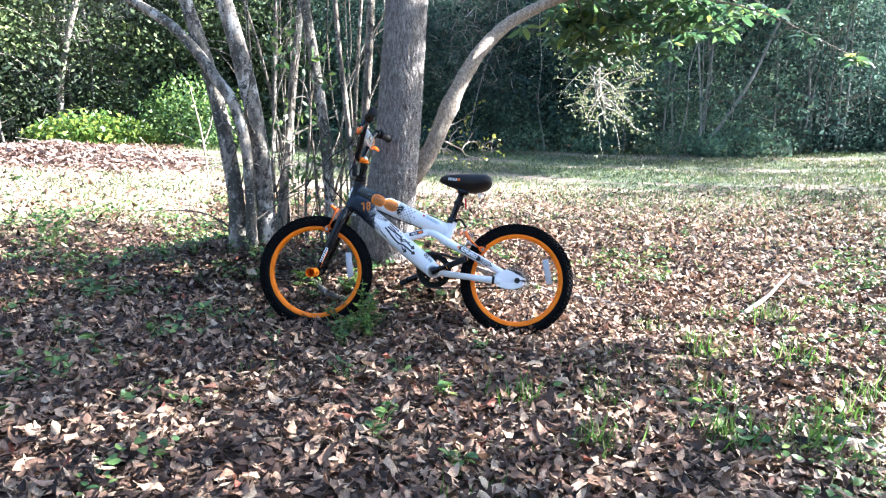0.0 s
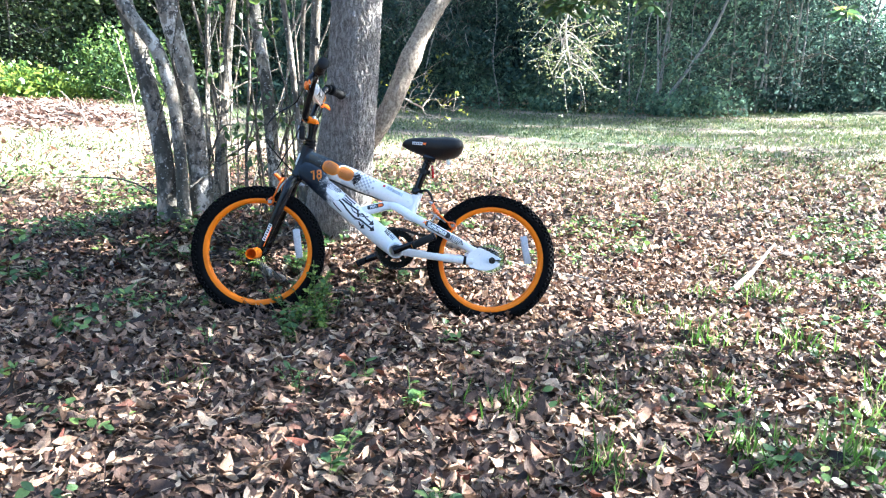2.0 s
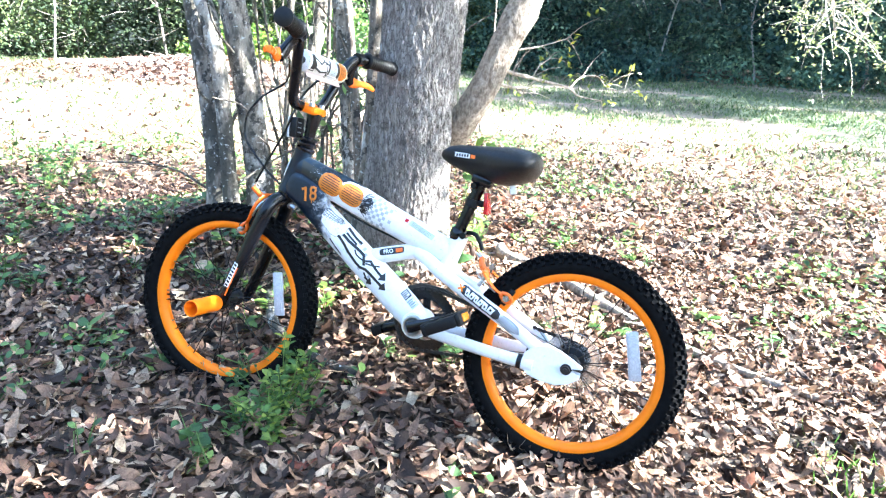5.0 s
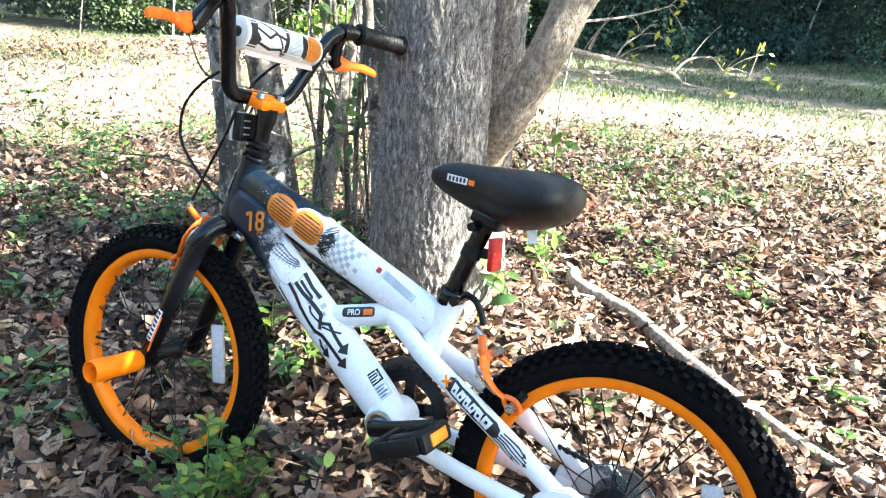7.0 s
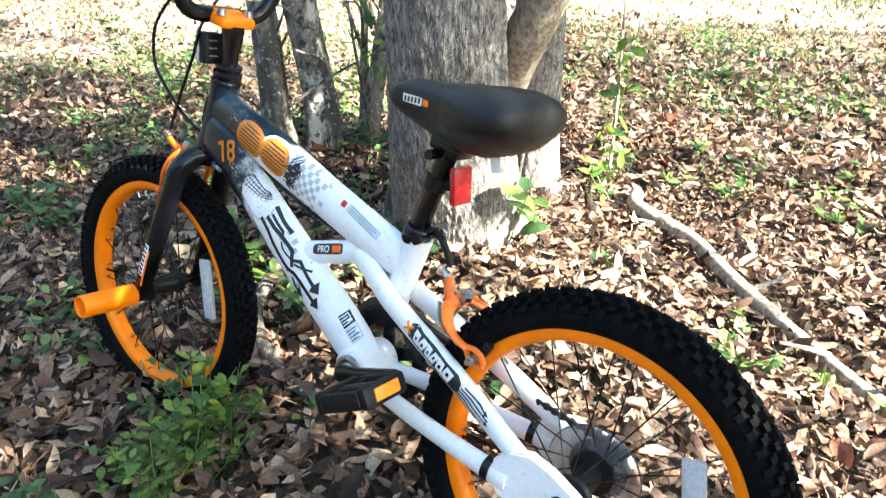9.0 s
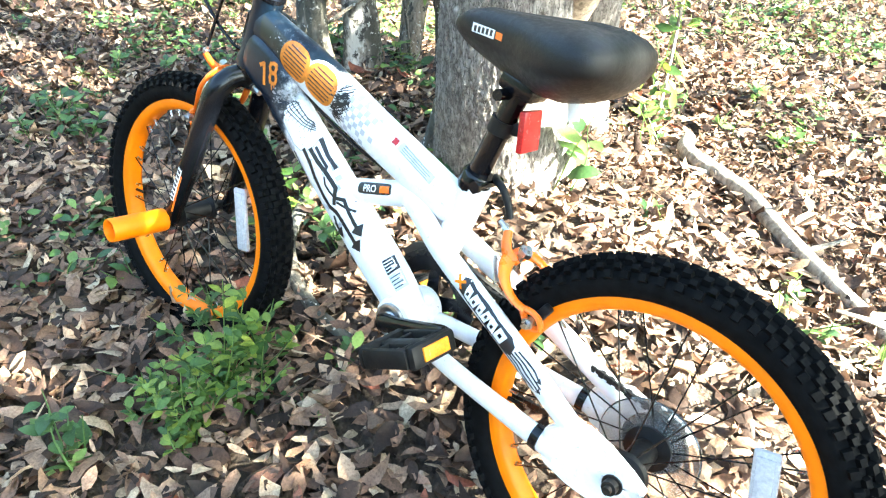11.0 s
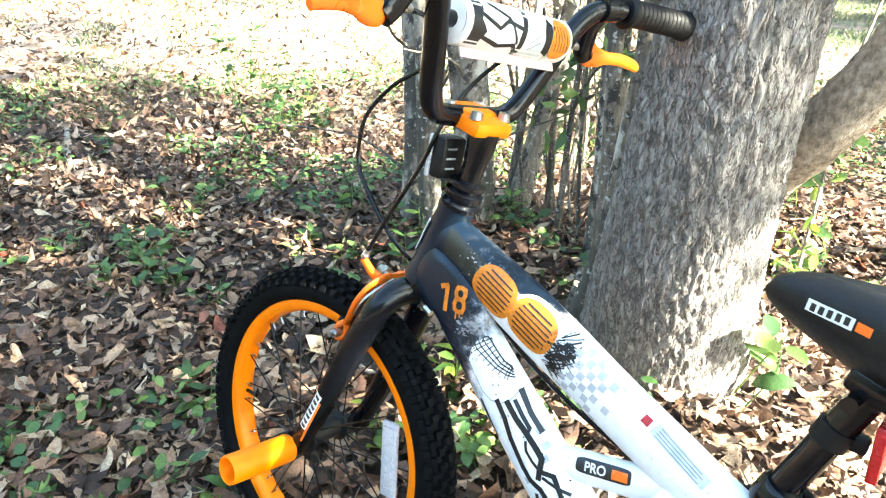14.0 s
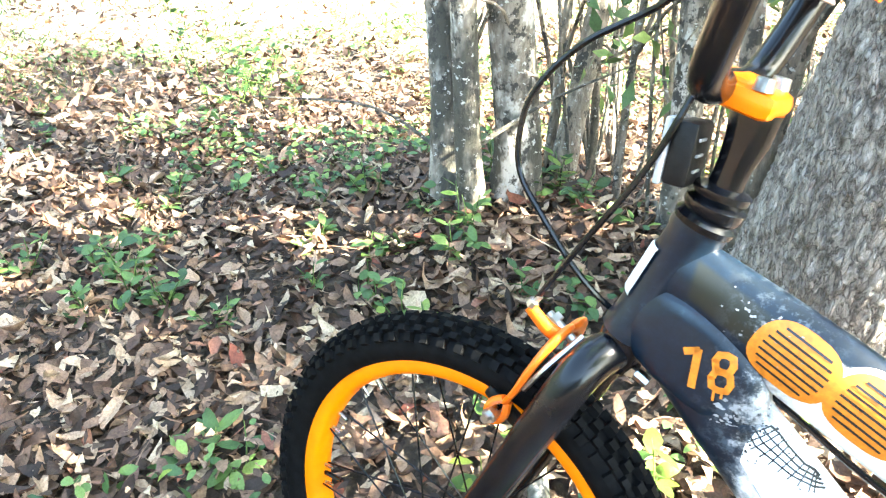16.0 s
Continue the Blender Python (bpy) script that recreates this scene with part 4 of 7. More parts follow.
def rounded(cx, cz, a, b, angle, power=2.6, n=28):
    out = []
    for k in range(n):
        t = k * math.tau / n
        c, s = math.cos(t), math.sin(t)
        u, w = a * math.copysign(abs(c) ** (2 / power), c), b * math.copysign(abs(s) ** (2 / power), s)
        out.append((cx + u * math.cos(angle) - w * math.sin(angle), cz + u * math.sin(angle) + w * math.cos(angle)))
    return out


def rect(cx, cz, a, b, angle=0.0):
    c, s = math.cos(angle), math.sin(angle)
    return [(cx + u * a * c - w * b * s, cz + u * a * s + w * b * c) for u, w in ((-1, -1), (1, -1), (1, 1), (-1, 1))]


def lettering(target, text, cx, cz, height, angle, mat, label="", bold=0.03, gap=1.0):
    """Words pressed on to the left of a part, in the built-in font."""
    cu = bpy.data.curves.new("lettering", "FONT")
    cu.body, cu.size, cu.align_x, cu.align_y, cu.offset = text, height * 1.35, "CENTER", "CENTER", height * bold
    cu.space_character = gap
    tmp = new("lettering", cu)
    bpy.context.view_layer.update()
    me = bpy.data.meshes.new_from_object(tmp)
    bpy.data.objects.remove(tmp)
    polys = []
    for p in me.polygons:
        pts = []
        for i in p.vertices:
            u, w = -me.vertices[i].co.x, me.vertices[i].co.y
            pts.append((cx + u * math.cos(angle) - w * math.sin(angle), cz + u * math.sin(angle) + w * math.cos(angle)))
        polys.append(pts)
    return decal(target, polys, mat, label, 0.0012, name="lettering")


PARTS = {o.name: o for o in bicycle.children}
top, down, brace = PARTS["top_tube"], PARTS["down_tube"], PARTS["brace_tube"]
SL, SD = math.atan(0.395), math.atan(0.79)


def along(x, z, s, t, angle):
    return x + s * math.cos(angle) - t * math.sin(angle), z + s * math.sin(angle) + t * math.cos(angle)


# shutter sunglasses
decal(top, [rounded(0.578, 0.3095, 0.036, 0.029, SL)], "white", "white halo", 0.0005)
decal(top, [rounded(0.636, 0.3285, 0.0325, 0.0255, SL)], "orange_print", "orange shutter glasses print", 0.0009)
decal(top, [rounded(0.578, 0.3095, 0.0325, 0.0255, SL)], "orange_print", "orange shutter glasses print", 0.0009)
decal(top, [rect(0.607, 0.3215, 0.008, 0.007, SL)], "orange_print", "", 0.0010)
for cx, cz in ((0.636, 0.3285), (0.578, 0.3095)):
    bars = []
    for k in range(-3, 4):
        t = k * 0.0058
        w = 0.0275 * math.sqrt(1 - (t / 0.0255) ** 2) * 0.9
        bars += strip([along(cx, cz, -w, t, SL), along(cx, cz, w, t, SL)], 0.0019)
    decal(top, bars, "ink", "", 0.0014)
# spatter, chequers and warning label
jr = random.Random(5)
hairs = []
for k in range(120):
    x, z = along(0.541, 0.293, jr.gauss(0, 0.006), jr.uniform(-0.022, 0.020), SL)
    hairs += strip([(x, z), along(x, z, -jr.uniform(0.004, 0.016), jr.gauss(0.003, 0.006), SL)], jr.uniform(0.0007, 0.0022))
decal(top, hairs, "ink", "feathered black brush strokes", 0.0008)
squares = []
for i in range(8):
    for j in range(8):
        if (i + j) % 2 == 0 and jr.random() > i * 0.07:
            x, z = along(0.527, 0.276, -i * 0.0083, (j - 2.5) * 0.0083, SL)
            squares.append(rect(x, z, 0.0041, 0.0041, SL))
decal(down, [rect(x, z, 0.004, 0.004, SD) for x, z in ((0.541, 0.196), (0.528, 0.183), (0.523, 0.170), (0.536, 0.136), (0.506, 0.118))], "chequer", "pale grey squares", 0.0006)
decal(top, squares, "chequer", "pale grey chequer print")
decal(top, [rect(0.4285, 0.2685, 0.0046, 0.0042, SL)], "red_lens")
decal(top, [rect(0.3885, 0.2508, 0.0350, 0.0062, SL + 0.06)], "pale_blue", "pale blue warning label", 0.0006)
decal(top, [rect(*along(0.3885, 0.2508, 0.002 * (k % 2), -0.0045 + 0.003 * k, SL + 0.06), 0.029 - 0.002 * (k % 2), 0.0006, SL + 0.06) for k in range(4)], "grey_print", "unreadable warning text", 0.0010)
# number and arrows on the down tube
ring = [(0.0, 1.0), (0.7, 0.8), (0.95, 0.0), (0.7, -0.8), (0.0, -1.0), (-0.7, -0.8), (-0.95, 0.0), (-0.7, 0.8), (0.0, 1.0)]
digits = strip([(0.7095, 0.3085), (0.7005, 0.3125), (0.6985, 0.2815)], 0.0062)
for cx, cz, r0 in ((0.6795, 0.3095, 0.0073), (0.6785, 0.2945, 0.0080)):
    digits += strip([(cx + r0 * a, cz + r0 * b) for a, b in ring], 0.0054)
digits += strip([(0.6815, 0.287), (0.6805, 0.277)], 0.0022) + strip([(0.6755, 0.287), (0.6750, 0.281)], 0.0018)
decal(gusset, digits, "orange_print", "orange painted number 18 with drips", 0.0012)
# a white rounded jaw shape with a scribbled net over it
JAW = [(0.649, 0.236), (0.635, 0.222), (0.621, 0.208), (0.6065, 0.2034), (0.5926, 0.206), (0.583, 0.2144), (0.579, 0.2257), (0.583, 0.2344), (0.597, 0.2445), (0.609, 0.252), (0.620, 0.262), (0.629, 0.268), (0.644, 0.266), (0.649, 0.2516)]
decal(down, [JAW], "white", "white rounded jaw shape", 0.0005)
# thin grey line painted for the darkish shadow band below the jaw
decal(down, strip(JAW[1:7], 0.0012), "grey_print", "", 0.0008)
low_line = [(0.650, 0.262), (0.6425, 0.2536), (0.6277, 0.2473), (0.613, 0.241), (0.597, 0.2375), (0.590, 0.2377)]
high_line = [(0.637, 0.270), (0.630, 0.266), (0.6215, 0.2594), (0.608, 0.2503), (0.600, 0.247), (0.596, 0.244)]
lines = []
for k in range(4):
    lines += strip([(a[0] + (b[0] - a[0]) * k / 3, a[1] + (b[1] - a[1]) * k / 3) for a, b in zip(low_line, high_line)], 0.0013)
for k in range(5):
    for u in (0.0, 0.5):
        a, b = ((q[k][0] + (q[k + 1][0] - q[k][0]) * u, q[k][1] + (q[k + 1][1] - q[k][1]) * u) for q in (low_line, high_line))
        lines += strip([(a[0] + 0.002, a[1] - 0.004), b], 0.0011)
decal(down, lines, "ink", "scribbled ink net", 0.0011)


def specks(target, n, centre, spread, angle, size, mat, lift, label=""):
    """Fine uneven paint spatter."""
    polys = []
    for k in range(n):
        x, z = along(*centre, jr.gauss(0, spread[0]), jr.gauss(0, spread[1]), angle)
        a, e = jr.uniform(0, math.tau), size * jr.uniform(0.35, 1.5)
        polys.append([(x + e * jr.uniform(0.5, 1.2) * math.cos(a + q), z + e * jr.uniform(0.3, 1.0) * math.sin(a + q)) for q in (0.0, 1.3, 2.6, 3.9, 5.1)])
    decal(target, polys, mat, label, lift)


specks(down, 110, (0.640, 0.268), (0.012, 0.014), SD, 0.0011, "ink", 0.0010, "sprayed navy spatter")
specks(down, 40, (0.57, 0.20), (0.03, 0.016), SD, 0.0010, "ink", 0.0011, "fine spatter")
specks(gusset, 60, (0.662, 0.268), (0.010, 0.012), SD, 0.0022, "grey_print", 0.0008, "pale sprayed spatter")
specks(top, 60, (0.538, 0.295), (0.010, 0.014), SL, 0.0010, "ink", 0.0016, "ink spatter")
specks(top, 34, (0.655, 0.345), (0.02, 0.010), SL, 0.0014, "grey_print", 0.0008, "pale sprayed spatter")
STRIPES = (
    ([(0.622, 0.196), (0.606, 0.178), (0.590, 0.162)], 0.004),
    ([(0.598, 0.207), (0.583, 0.192), (0.570, 0.174), (0.556, 0.159), (0.545, 0.148), (0.532, 0.1384), (0.517, 0.1354), (0.503, 0.126), (0.485, 0.112), (0.469, 0.100)], 0.0068),
    ([(0.586, 0.211), (0.569, 0.1975), (0.553, 0.188), (0.536, 0.1765), (0.526, 0.1686), (0.5227, 0.146)], 0.0068),
    ([(0.578, 0.216), (0.563, 0.203), (0.551, 0.194), (0.551, 0.190)], 0.0045),
    ([(0.578, 0.228), (0.556, 0.208), (0.538, 0.195)], 0.0045),
    ([(0.550, 0.1786), (0.546, 0.169), (0.536, 0.1615), (0.526, 0.1566)], 0.0035),
    ([(0.5195, 0.1556), (0.507, 0.1568), (0.4935, 0.142), (0.4766, 0.127), (0.469, 0.121)], 0.0055),
    ([(0.518, 0.150), (0.499, 0.147), (0.484, 0.1465)], 0.0035),
    ([(0.520, 0.127), (0.5156, 0.117), (0.506, 0.107)], 0.005),
)
for k, (pts, w) in enumerate(STRIPES):
    decal(down, strip(pts, w), "ink", "black zigzag stripe", 0.0009 + 0.00005 * k)
for (x, z), size in (((0.4735, 0.1250), 0.014), ((0.508, 0.109), 0.013), ((0.4705, 0.102), 0.014)):
    a0, a1 = along(x, z, 0.012, 0.0, SD), along(x, z, -size * 0.4, 0.0, SD)
    decal(down, strip([a0, a1], size * 0.42) + [[along(x, z, -size * 1.05, 0, SD), along(x, z, 0.0, size * 0.85, SD), along(x, z, 0.002, size * 0.25, SD), along(x, z, 0.002, -size * 0.25, SD), along(x, z, 0.0, -size * 0.85, SD)]], "ink", "black arrow", 0.0014)
for corners, mat, print_mat, text in ((((0.421, 0.092), (0.4114, 0.1034), (0.3957, 0.0897), (0.405, 0.076)), "ink", "white", "black data label"), (((0.404, 0.0745), (0.3942, 0.0887), (0.375, 0.071), (0.386, 0.058)), "pale_blue", "ink", "pale data label")):
    decal(down, [list(corners)], mat, text, 0.0007)
    a, b, c, d = (np.array(q) for q in corners)
    rows = []
    for k in range(4):
        u = 0.18 + 0.21 * k
        e, f = a + (d - a) * u, b + (c - b) * u
        rows += strip([tuple(e + (f - e) * 0.12), tuple(e + (f - e) * (0.86 - 0.12 * (k % 2)))], 0.0016)
    decal(down, rows, print_mat, "unreadable print", 0.0012)
# badge on the brace
ang = math.atan2(-0.016, 0.058)
decal(brace, [rounded(0.459, 0.1895, 0.0325, 0.0080, ang, 6)], "ink", "", 0.0006)
lettering(brace, "PRO", 0.4675, 0.1868, 0.0100, ang, "white", "white PRO lettering", 0.03)
decal(brace, [rect(0.4400, 0.1946, 0.0090, 0.0048, ang)], "orange_cast", "orange badge end", 0.0012)
# model graphic on the stay, drawn as plain blocks
stay = PARTS["seat_stay"]
sa = math.atan2(0.077, 0.150)
cx, cz = 0.205, 0.104
decal(stay, [[along(cx, cz, u, w, sa) for u, w in ((0.068, 0.009), (0.060, 0.0125), (0.045, 0.0112), (0.02, 0.0122), (-0.004, 0.0110), (-0.03, 0.0122), (-0.041, 0.008), (-0.044, -0.004), (-0.034, -0.0112), (-0.012, -0.0104), (0.0, -0.0118), (0.022, -0.0108), (0.045, -0.0116), (0.064, -0.009))]], "ink", "black model graphic", 0.0007)
u0 = 0.055
for wide, slant in ((0.0105, 0.002), (0.0115, -0.0015), (0.0095, 0.001), (0.010, -0.002), (0.0125, 0.0015), (0.015, -0.001)):
    block = [along(cx, cz, u0 + slant, 0.0086, sa), along(cx, cz, u0 - wide + slant, 0.0078, sa), along(cx, cz, u0 - wide - slant, -0.0084, sa), along(cx, cz, u0 - slant, -0.0074, sa)]
    decal(stay, [block], "white", "white block of the model graphic", 0.0011)
    decal(stay, [rect(*along(cx, cz, u0 - wide * 0.5, 0.001 * (-1) ** int(wide * 2000), sa), wide * 0.17, 0.0026, sa)], "ink", "", 0.0015)
    u0 -= wide + 0.0022
for k in range(5):
    a0 = along(cx, cz, -0.036 - 0.003 * k, -0.009 + 0.0045 * k, sa)
    end = 0.056 - 0.007 * abs(k - 2) + 0.004 * (k % 2)
    decal(stay, strip([a0, along(*a0, -0.018, 0.001, sa), along(*a0, -0.030, -0.003 + 0.001 * k, sa), along(*a0, -end, -0.002, sa)], 0.0021), "ink", "black speed lines", 0.0008 + 0.00004 * k)
    if k % 2 == 0:
        tip = along(*a0, -end, -0.002, sa)
        decal(stay, [[along(*tip, -0.005, 0.0, sa), along(*tip, 0.003, 0.004, sa), along(*tip, 0.001, 0.0, sa), along(*tip, 0.003, -0.004, sa)]], "ink", "", 0.0011)
decal(stay, strip([along(cx, cz, 0.075, 0.006, sa), along(cx, cz, 0.062, -0.005, sa)], 0.0035) + strip([along(cx, cz, 0.063, 0.006, sa), along(cx, cz, 0.074, -0.005, sa)], 0.0035), "orange", "", 0.0012)
# saddle badge
decal(saddle, [rect(0.307, 0.4375, 0.0190, 0.0052, radians(3))], "white", "white badge", 0.0006)
decal(saddle, [rect(0.3205 - 0.0068 * k, 0.4375, 0.0021, 0.0034, radians(3)) for k in range(5)], "ink", "", 0.0010)
decal(saddle, [rect(0.2800, 0.4362, 0.0060, 0.0040, radians(3))], "orange_cast", "small orange badge", 0.0006)
leg = PARTS["fork_leg"]
FL = math.atan2(-0.12, 0.046)
decal(leg, [rect(0.858, 0.072, 0.034, 0.0062, FL)], "white", "white maker's graphic", 0.0005)
decal(leg, [rect(*along(0.858, 0.072, -0.028 + 0.0095 * k, 0.0, FL), 0.0026, 0.0044, FL + 0.2) for k in range(7)], "ink", "", 0.0009)
decal(leg, [rect(*along(0.862, 0.062, 0.006, -0.0078, FL), 0.040, 0.0014, FL)], "orange_cast", "thin orange line", 0.0006)
# crossbar pad graphics, on its rear face: shapes given as (across, height)


def pad_print(polys, mat, lift, label=""):
    src = bmesh.new()
    src.from_mesh(pad.data)
    tree = BVHTree.FromBMesh(src)
    src.free()
    bm = bmesh.new()
    for poly in polys:
        bm.faces.new([bm.verts.new((0, y, z)) for y, z in poly])
    for no, lo, hi in (((0, 1, 0), -0.1, 0.1), ((0, 0, 1), 0.585, 0.64)):
        for q in np.arange(lo, hi, 0.006):
            bmesh.ops.bisect_plane(bm, geom=bm.verts[:] + bm.edges[:] + bm.faces[:], plane_co=Vector(no) * q, plane_no=no, dist=1e-5)
    gone = []
    for v in bm.verts:
        hit, _, _, _ = tree.ray_cast(Vector((0.3, v.co.y, v.co.z)), Vector((1, 0, 0)))
        if hit is None:
            gone.append(v)
        else:
            v.co = hit - Vector((lift, 0, 0))
    bmesh.ops.delete(bm, geom=gone, context="VERTS")
    tagged(bpart("graphic", bm, mat, label, pad), kind="stuff" if len(polys) > 1 else "")


pad_print([[(0.099, 0.584), (0.099, 0.640), (0.083, 0.640), (0.074, 0.630), (0.079, 0.618), (0.068, 0.606), (0.073, 0.596), (0.066, 0.584)]], "ink", 0.0006, "dark navy sprayed end")
pad_print(strip([(0.076, 0.622), (0.048, 0.612), (0.034, 0.621), (0.006, 0.616)], 0.0045) + strip([(0.062, 0.634), (0.030, 0.624), (0.012, 0.600)], 0.0034) + strip([(0.072, 0.600), (0.04, 0.594), (0.016, 0.598), (0.004, 0.590)], 0.0042), "ink", 0.0006, "black scribble print")
pad_print([[(0.004, 0.588), (0.010, 0.606), (0.004, 0.636), (-0.004, 0.636), (0.0, 0.606), (-0.003, 0.588)]], "ink", 0.0006)
pad_print([[(-0.004, 0.588), (-0.002, 0.637), (-0.040, 0.637), (-0.046, 0.588)]], "pale_blue", 0.0005, "pale blue-grey print")
pad_print(strip([(-0.012, 0.596), (-0.03, 0.606)], 0.0016) + strip([(-0.012, 0.604), (-0.032, 0.616)], 0.0016) + strip([(-0.014, 0.612), (-0.03, 0.624)], 0.0016), "grey_print", 0.0009)
pad_print([[(-0.040, 0.596), (-0.036, 0.620), (-0.044, 0.634), (-0.052, 0.628), (-0.050, 0.606), (-0.055, 0.592)]], "ink", 0.0009, "black spatter print")
pad_print([rounded(-0.070, 0.613, 0.019, 0.022, 0)], "orange_print", 0.0012, "orange shutter glasses print")
pad_print([q for k in range(-2, 3) for q in strip([(-0.070 + 0.006 * k - 0.003, 0.600), (-0.070 + 0.006 * k + 0.003, 0.627)], 0.0015)], "ink", 0.0016)
bm = bmesh.new()
box(bm, (0.6985, -0.004, 0.5825), (0.003, 0.176, 0.012), Matrix.Rotation(radians(24), 3, "Y"), 0.0012)
bpart("pad_flap", bm, "flap", "pale pink overlapping seam of the pad", pad)
bm = bmesh.new()
box(bm, (0.186, 0.010, 0.381), (0.015, 0.0016, 0.036), Matrix.Rotation(radians(14), 3, "Y"), 0.0006)
bpart("hanging_tag", bm, "white", "small white tag under the saddle")

# ---- leaves in bulk ----
rng = np.random.default_rng(7)


def leaves(pos, fwd, nrm, length, width, curl, fold, fine=True, twist=0.0, ragged=0.0):
    """Vertices and faces of many leaves at once; numpy arrays, one row a leaf."""
    n = len(pos)
    fwd = fwd / np.linalg.norm(fwd, axis=1)[:, None]
    side = np.cross(nrm, fwd)
    side /= np.maximum(np.linalg.norm(side, axis=1), 1e-6)[:, None]
    up = np.cross(fwd, side)
    if fine is None:
        a, c = pos - fwd * (length * 0.5)[:, None], pos + fwd * (length * 0.5)[:, None]
        mid = pos + up * (fold * width * 0.5)[:, None]
        w = side * (width * 0.5)[:, None]
        verts = np.stack([a, mid - w, c, mid + w], 1).reshape(-1, 3)
        return verts, np.arange(4 * n).reshape(-1, 4)
    if fine:
        us, ws = (0.0, 0.16, 0.45, 0.78, 1.0), (0.08, 0.66, 1.0, 0.66, 0.02)
    else:
        us, ws = (0.0, 0.45, 1.0), (0.1, 1.0, 0.05)
    vs = (-1, 0, 1) if fine else (-1, 1)
    rows = []
    for u, w in zip(us, ws):
        for v in vs:
            p = pos + fwd * (length * (u - 0.5))[:, None] + side * (width * 0.5 * w * v)[:, None]
            p = p + up * (curl * length * (u - 0.5) ** 2 * 2 + fold * width * 0.5 * w * abs(v) + twist * width * (u - 0.5) * w * v)[:, None]
            if ragged:
                p = p + side * (rng.normal(0, ragged, n) * width * w)[:, None] + up * (rng.normal(0, ragged, n) * width)[:, None]
            rows.append(p)
    m, k = len(rows), len(vs)
    verts = np.stack(rows, 1).reshape(-1, 3)
    cell = []
    for i in range(len(us) - 1):
        for j in range(k - 1):
            a = i * k + j
            cell.append((a, a + 1, a + 1 + k, a + k))
    faces = (np.array(cell)[None] + (np.arange(n) * m)[:, None, None]).reshape(-1, 4)
    return verts, faces


def bulk_mesh(name, verts, faces, material, smooth=True):
    me = bpy.data.meshes.new(name)
    nf = len(faces)
    k = faces.shape[1]
    me.vertices.add(len(verts))
    me.vertices.foreach_set("co", verts.astype(np.float32).ravel())
    me.loops.add(nf * k)
    me.loops.foreach_set("vertex_index", faces.astype(np.int32).ravel())
    me.polygons.add(nf)
    me.polygons.foreach_set("loop_start", np.arange(0, nf * k, k, dtype=np.int32))
    me.polygons.foreach_set("use_smooth", np.full(nf, smooth))
    me.update(calc_edges=True)
    me.materials.append(material)
    return me


def unit(n, up_bias=0.0):
    v = rng.normal(size=(n, 3))
    v[:, 2] += up_bias
    return v / np.linalg.norm(v, axis=1)[:, None]


def flat_dirs(n, tilt):
    a = rng.uniform(0, math.tau, n)
    return np.stack([np.cos(a), np.sin(a), rng.normal(0, tilt, n)], 1)


# ---- trees ----


def bark_trunk(line, depth, freq, sides, rows, flare=0.0, stretch=0.22, seed=0.0):
    """A stem with furrowed bark as real relief; line of (x, y, z, r) in plan units."""
    pts = spline([(*(np.array(p[:3]) * K), p[3] * K) for p in line], 24)
    zs = np.linspace(0, len(pts) - 1, rows)
    verts = []
    for z in zs:
        i = min(int(z), len(pts) - 2)
        q = pts[i] + (pts[i + 1] - pts[i]) * (z - i)
        d = Vector(pts[min(i + 1, len(pts) - 1)][:3] - pts[max(i - 1, 0)][:3]).normalized()
        u = Vector((1, 0, 0))
        u = (u - d * u.dot(d)).normalized()
        w = d.cross(u)
        h = q[2] - pts[0][2]
        for k in range(sides):
            a = k * math.tau / sides
            c, s = math.cos(a), math.sin(a)
            r = q[3]
            p = Vector((c * r * freq + seed, s * r * freq, h * freq * stretch))
            warp = noise.noise(p * 0.5 + Vector((5, 9, 2))) * 0.7
            w2 = noise.noise(p * 1.7 + Vector((1, 4, 7))) * 0.45
            p2 = p + Vector((warp + w2, w2 - warp, warp * 0.6 - w2))
            near = noise.voronoi(p2)[0]
            crack = math.exp(-((near[1] - near[0]) / 0.2) ** 2)
            p3 = p2 * 2.1 + Vector((4, 1, 3))
            near = noise.voronoi(p3)[0]
            crack = max(crack, 0.45 * math.exp(-((near[1] - near[0]) / 0.2) ** 2))
            ridge = 0.5 - 1.5 * crack + 0.35 * noise.cell(p2)
            fine = noise.noise(Vector((p.x * 2.4, p.y * 2.4, p.z * 3.2)))
            lump = noise.noise(Vector((c * 1.3 + seed, s * 1.3, h * 2.2)))
            r += depth * (max(-0.9, ridge) * 0.75 + fine * 0.3) + lump * q[3] * 0.05
            if flare:
                r += flare * K * math.exp(-h / (0.075)) * (1.0 + 0.55 * math.sin(a * 5 + 1.0))
            verts.append(Vector(q[:3]) + u * (c * r) + w * (s * r))
    idx = np.arange(len(verts)).reshape(rows, sides)
    f = np.stack([idx[:-1], np.roll(idx, -1, 1)[:-1], np.roll(idx, -1, 1)[1:], idx[1:]], -1).reshape(-1, 4)
    return np.array(verts), f


def thing_at(name, x, y, label, category, group="", z=None):
    e = new(name)
    e.empty_display_size = 0.1
    e.location = (x, y, float(ground_z(x, y)) if z is None else z)
    return tagged(e, label, category, group)


def under(ob, parent):
    """Parent a mesh that was built in world coordinates."""
    ob.parent = parent
    ob.matrix_parent_inverse = Matrix.Translation(-parent.location)
    return ob


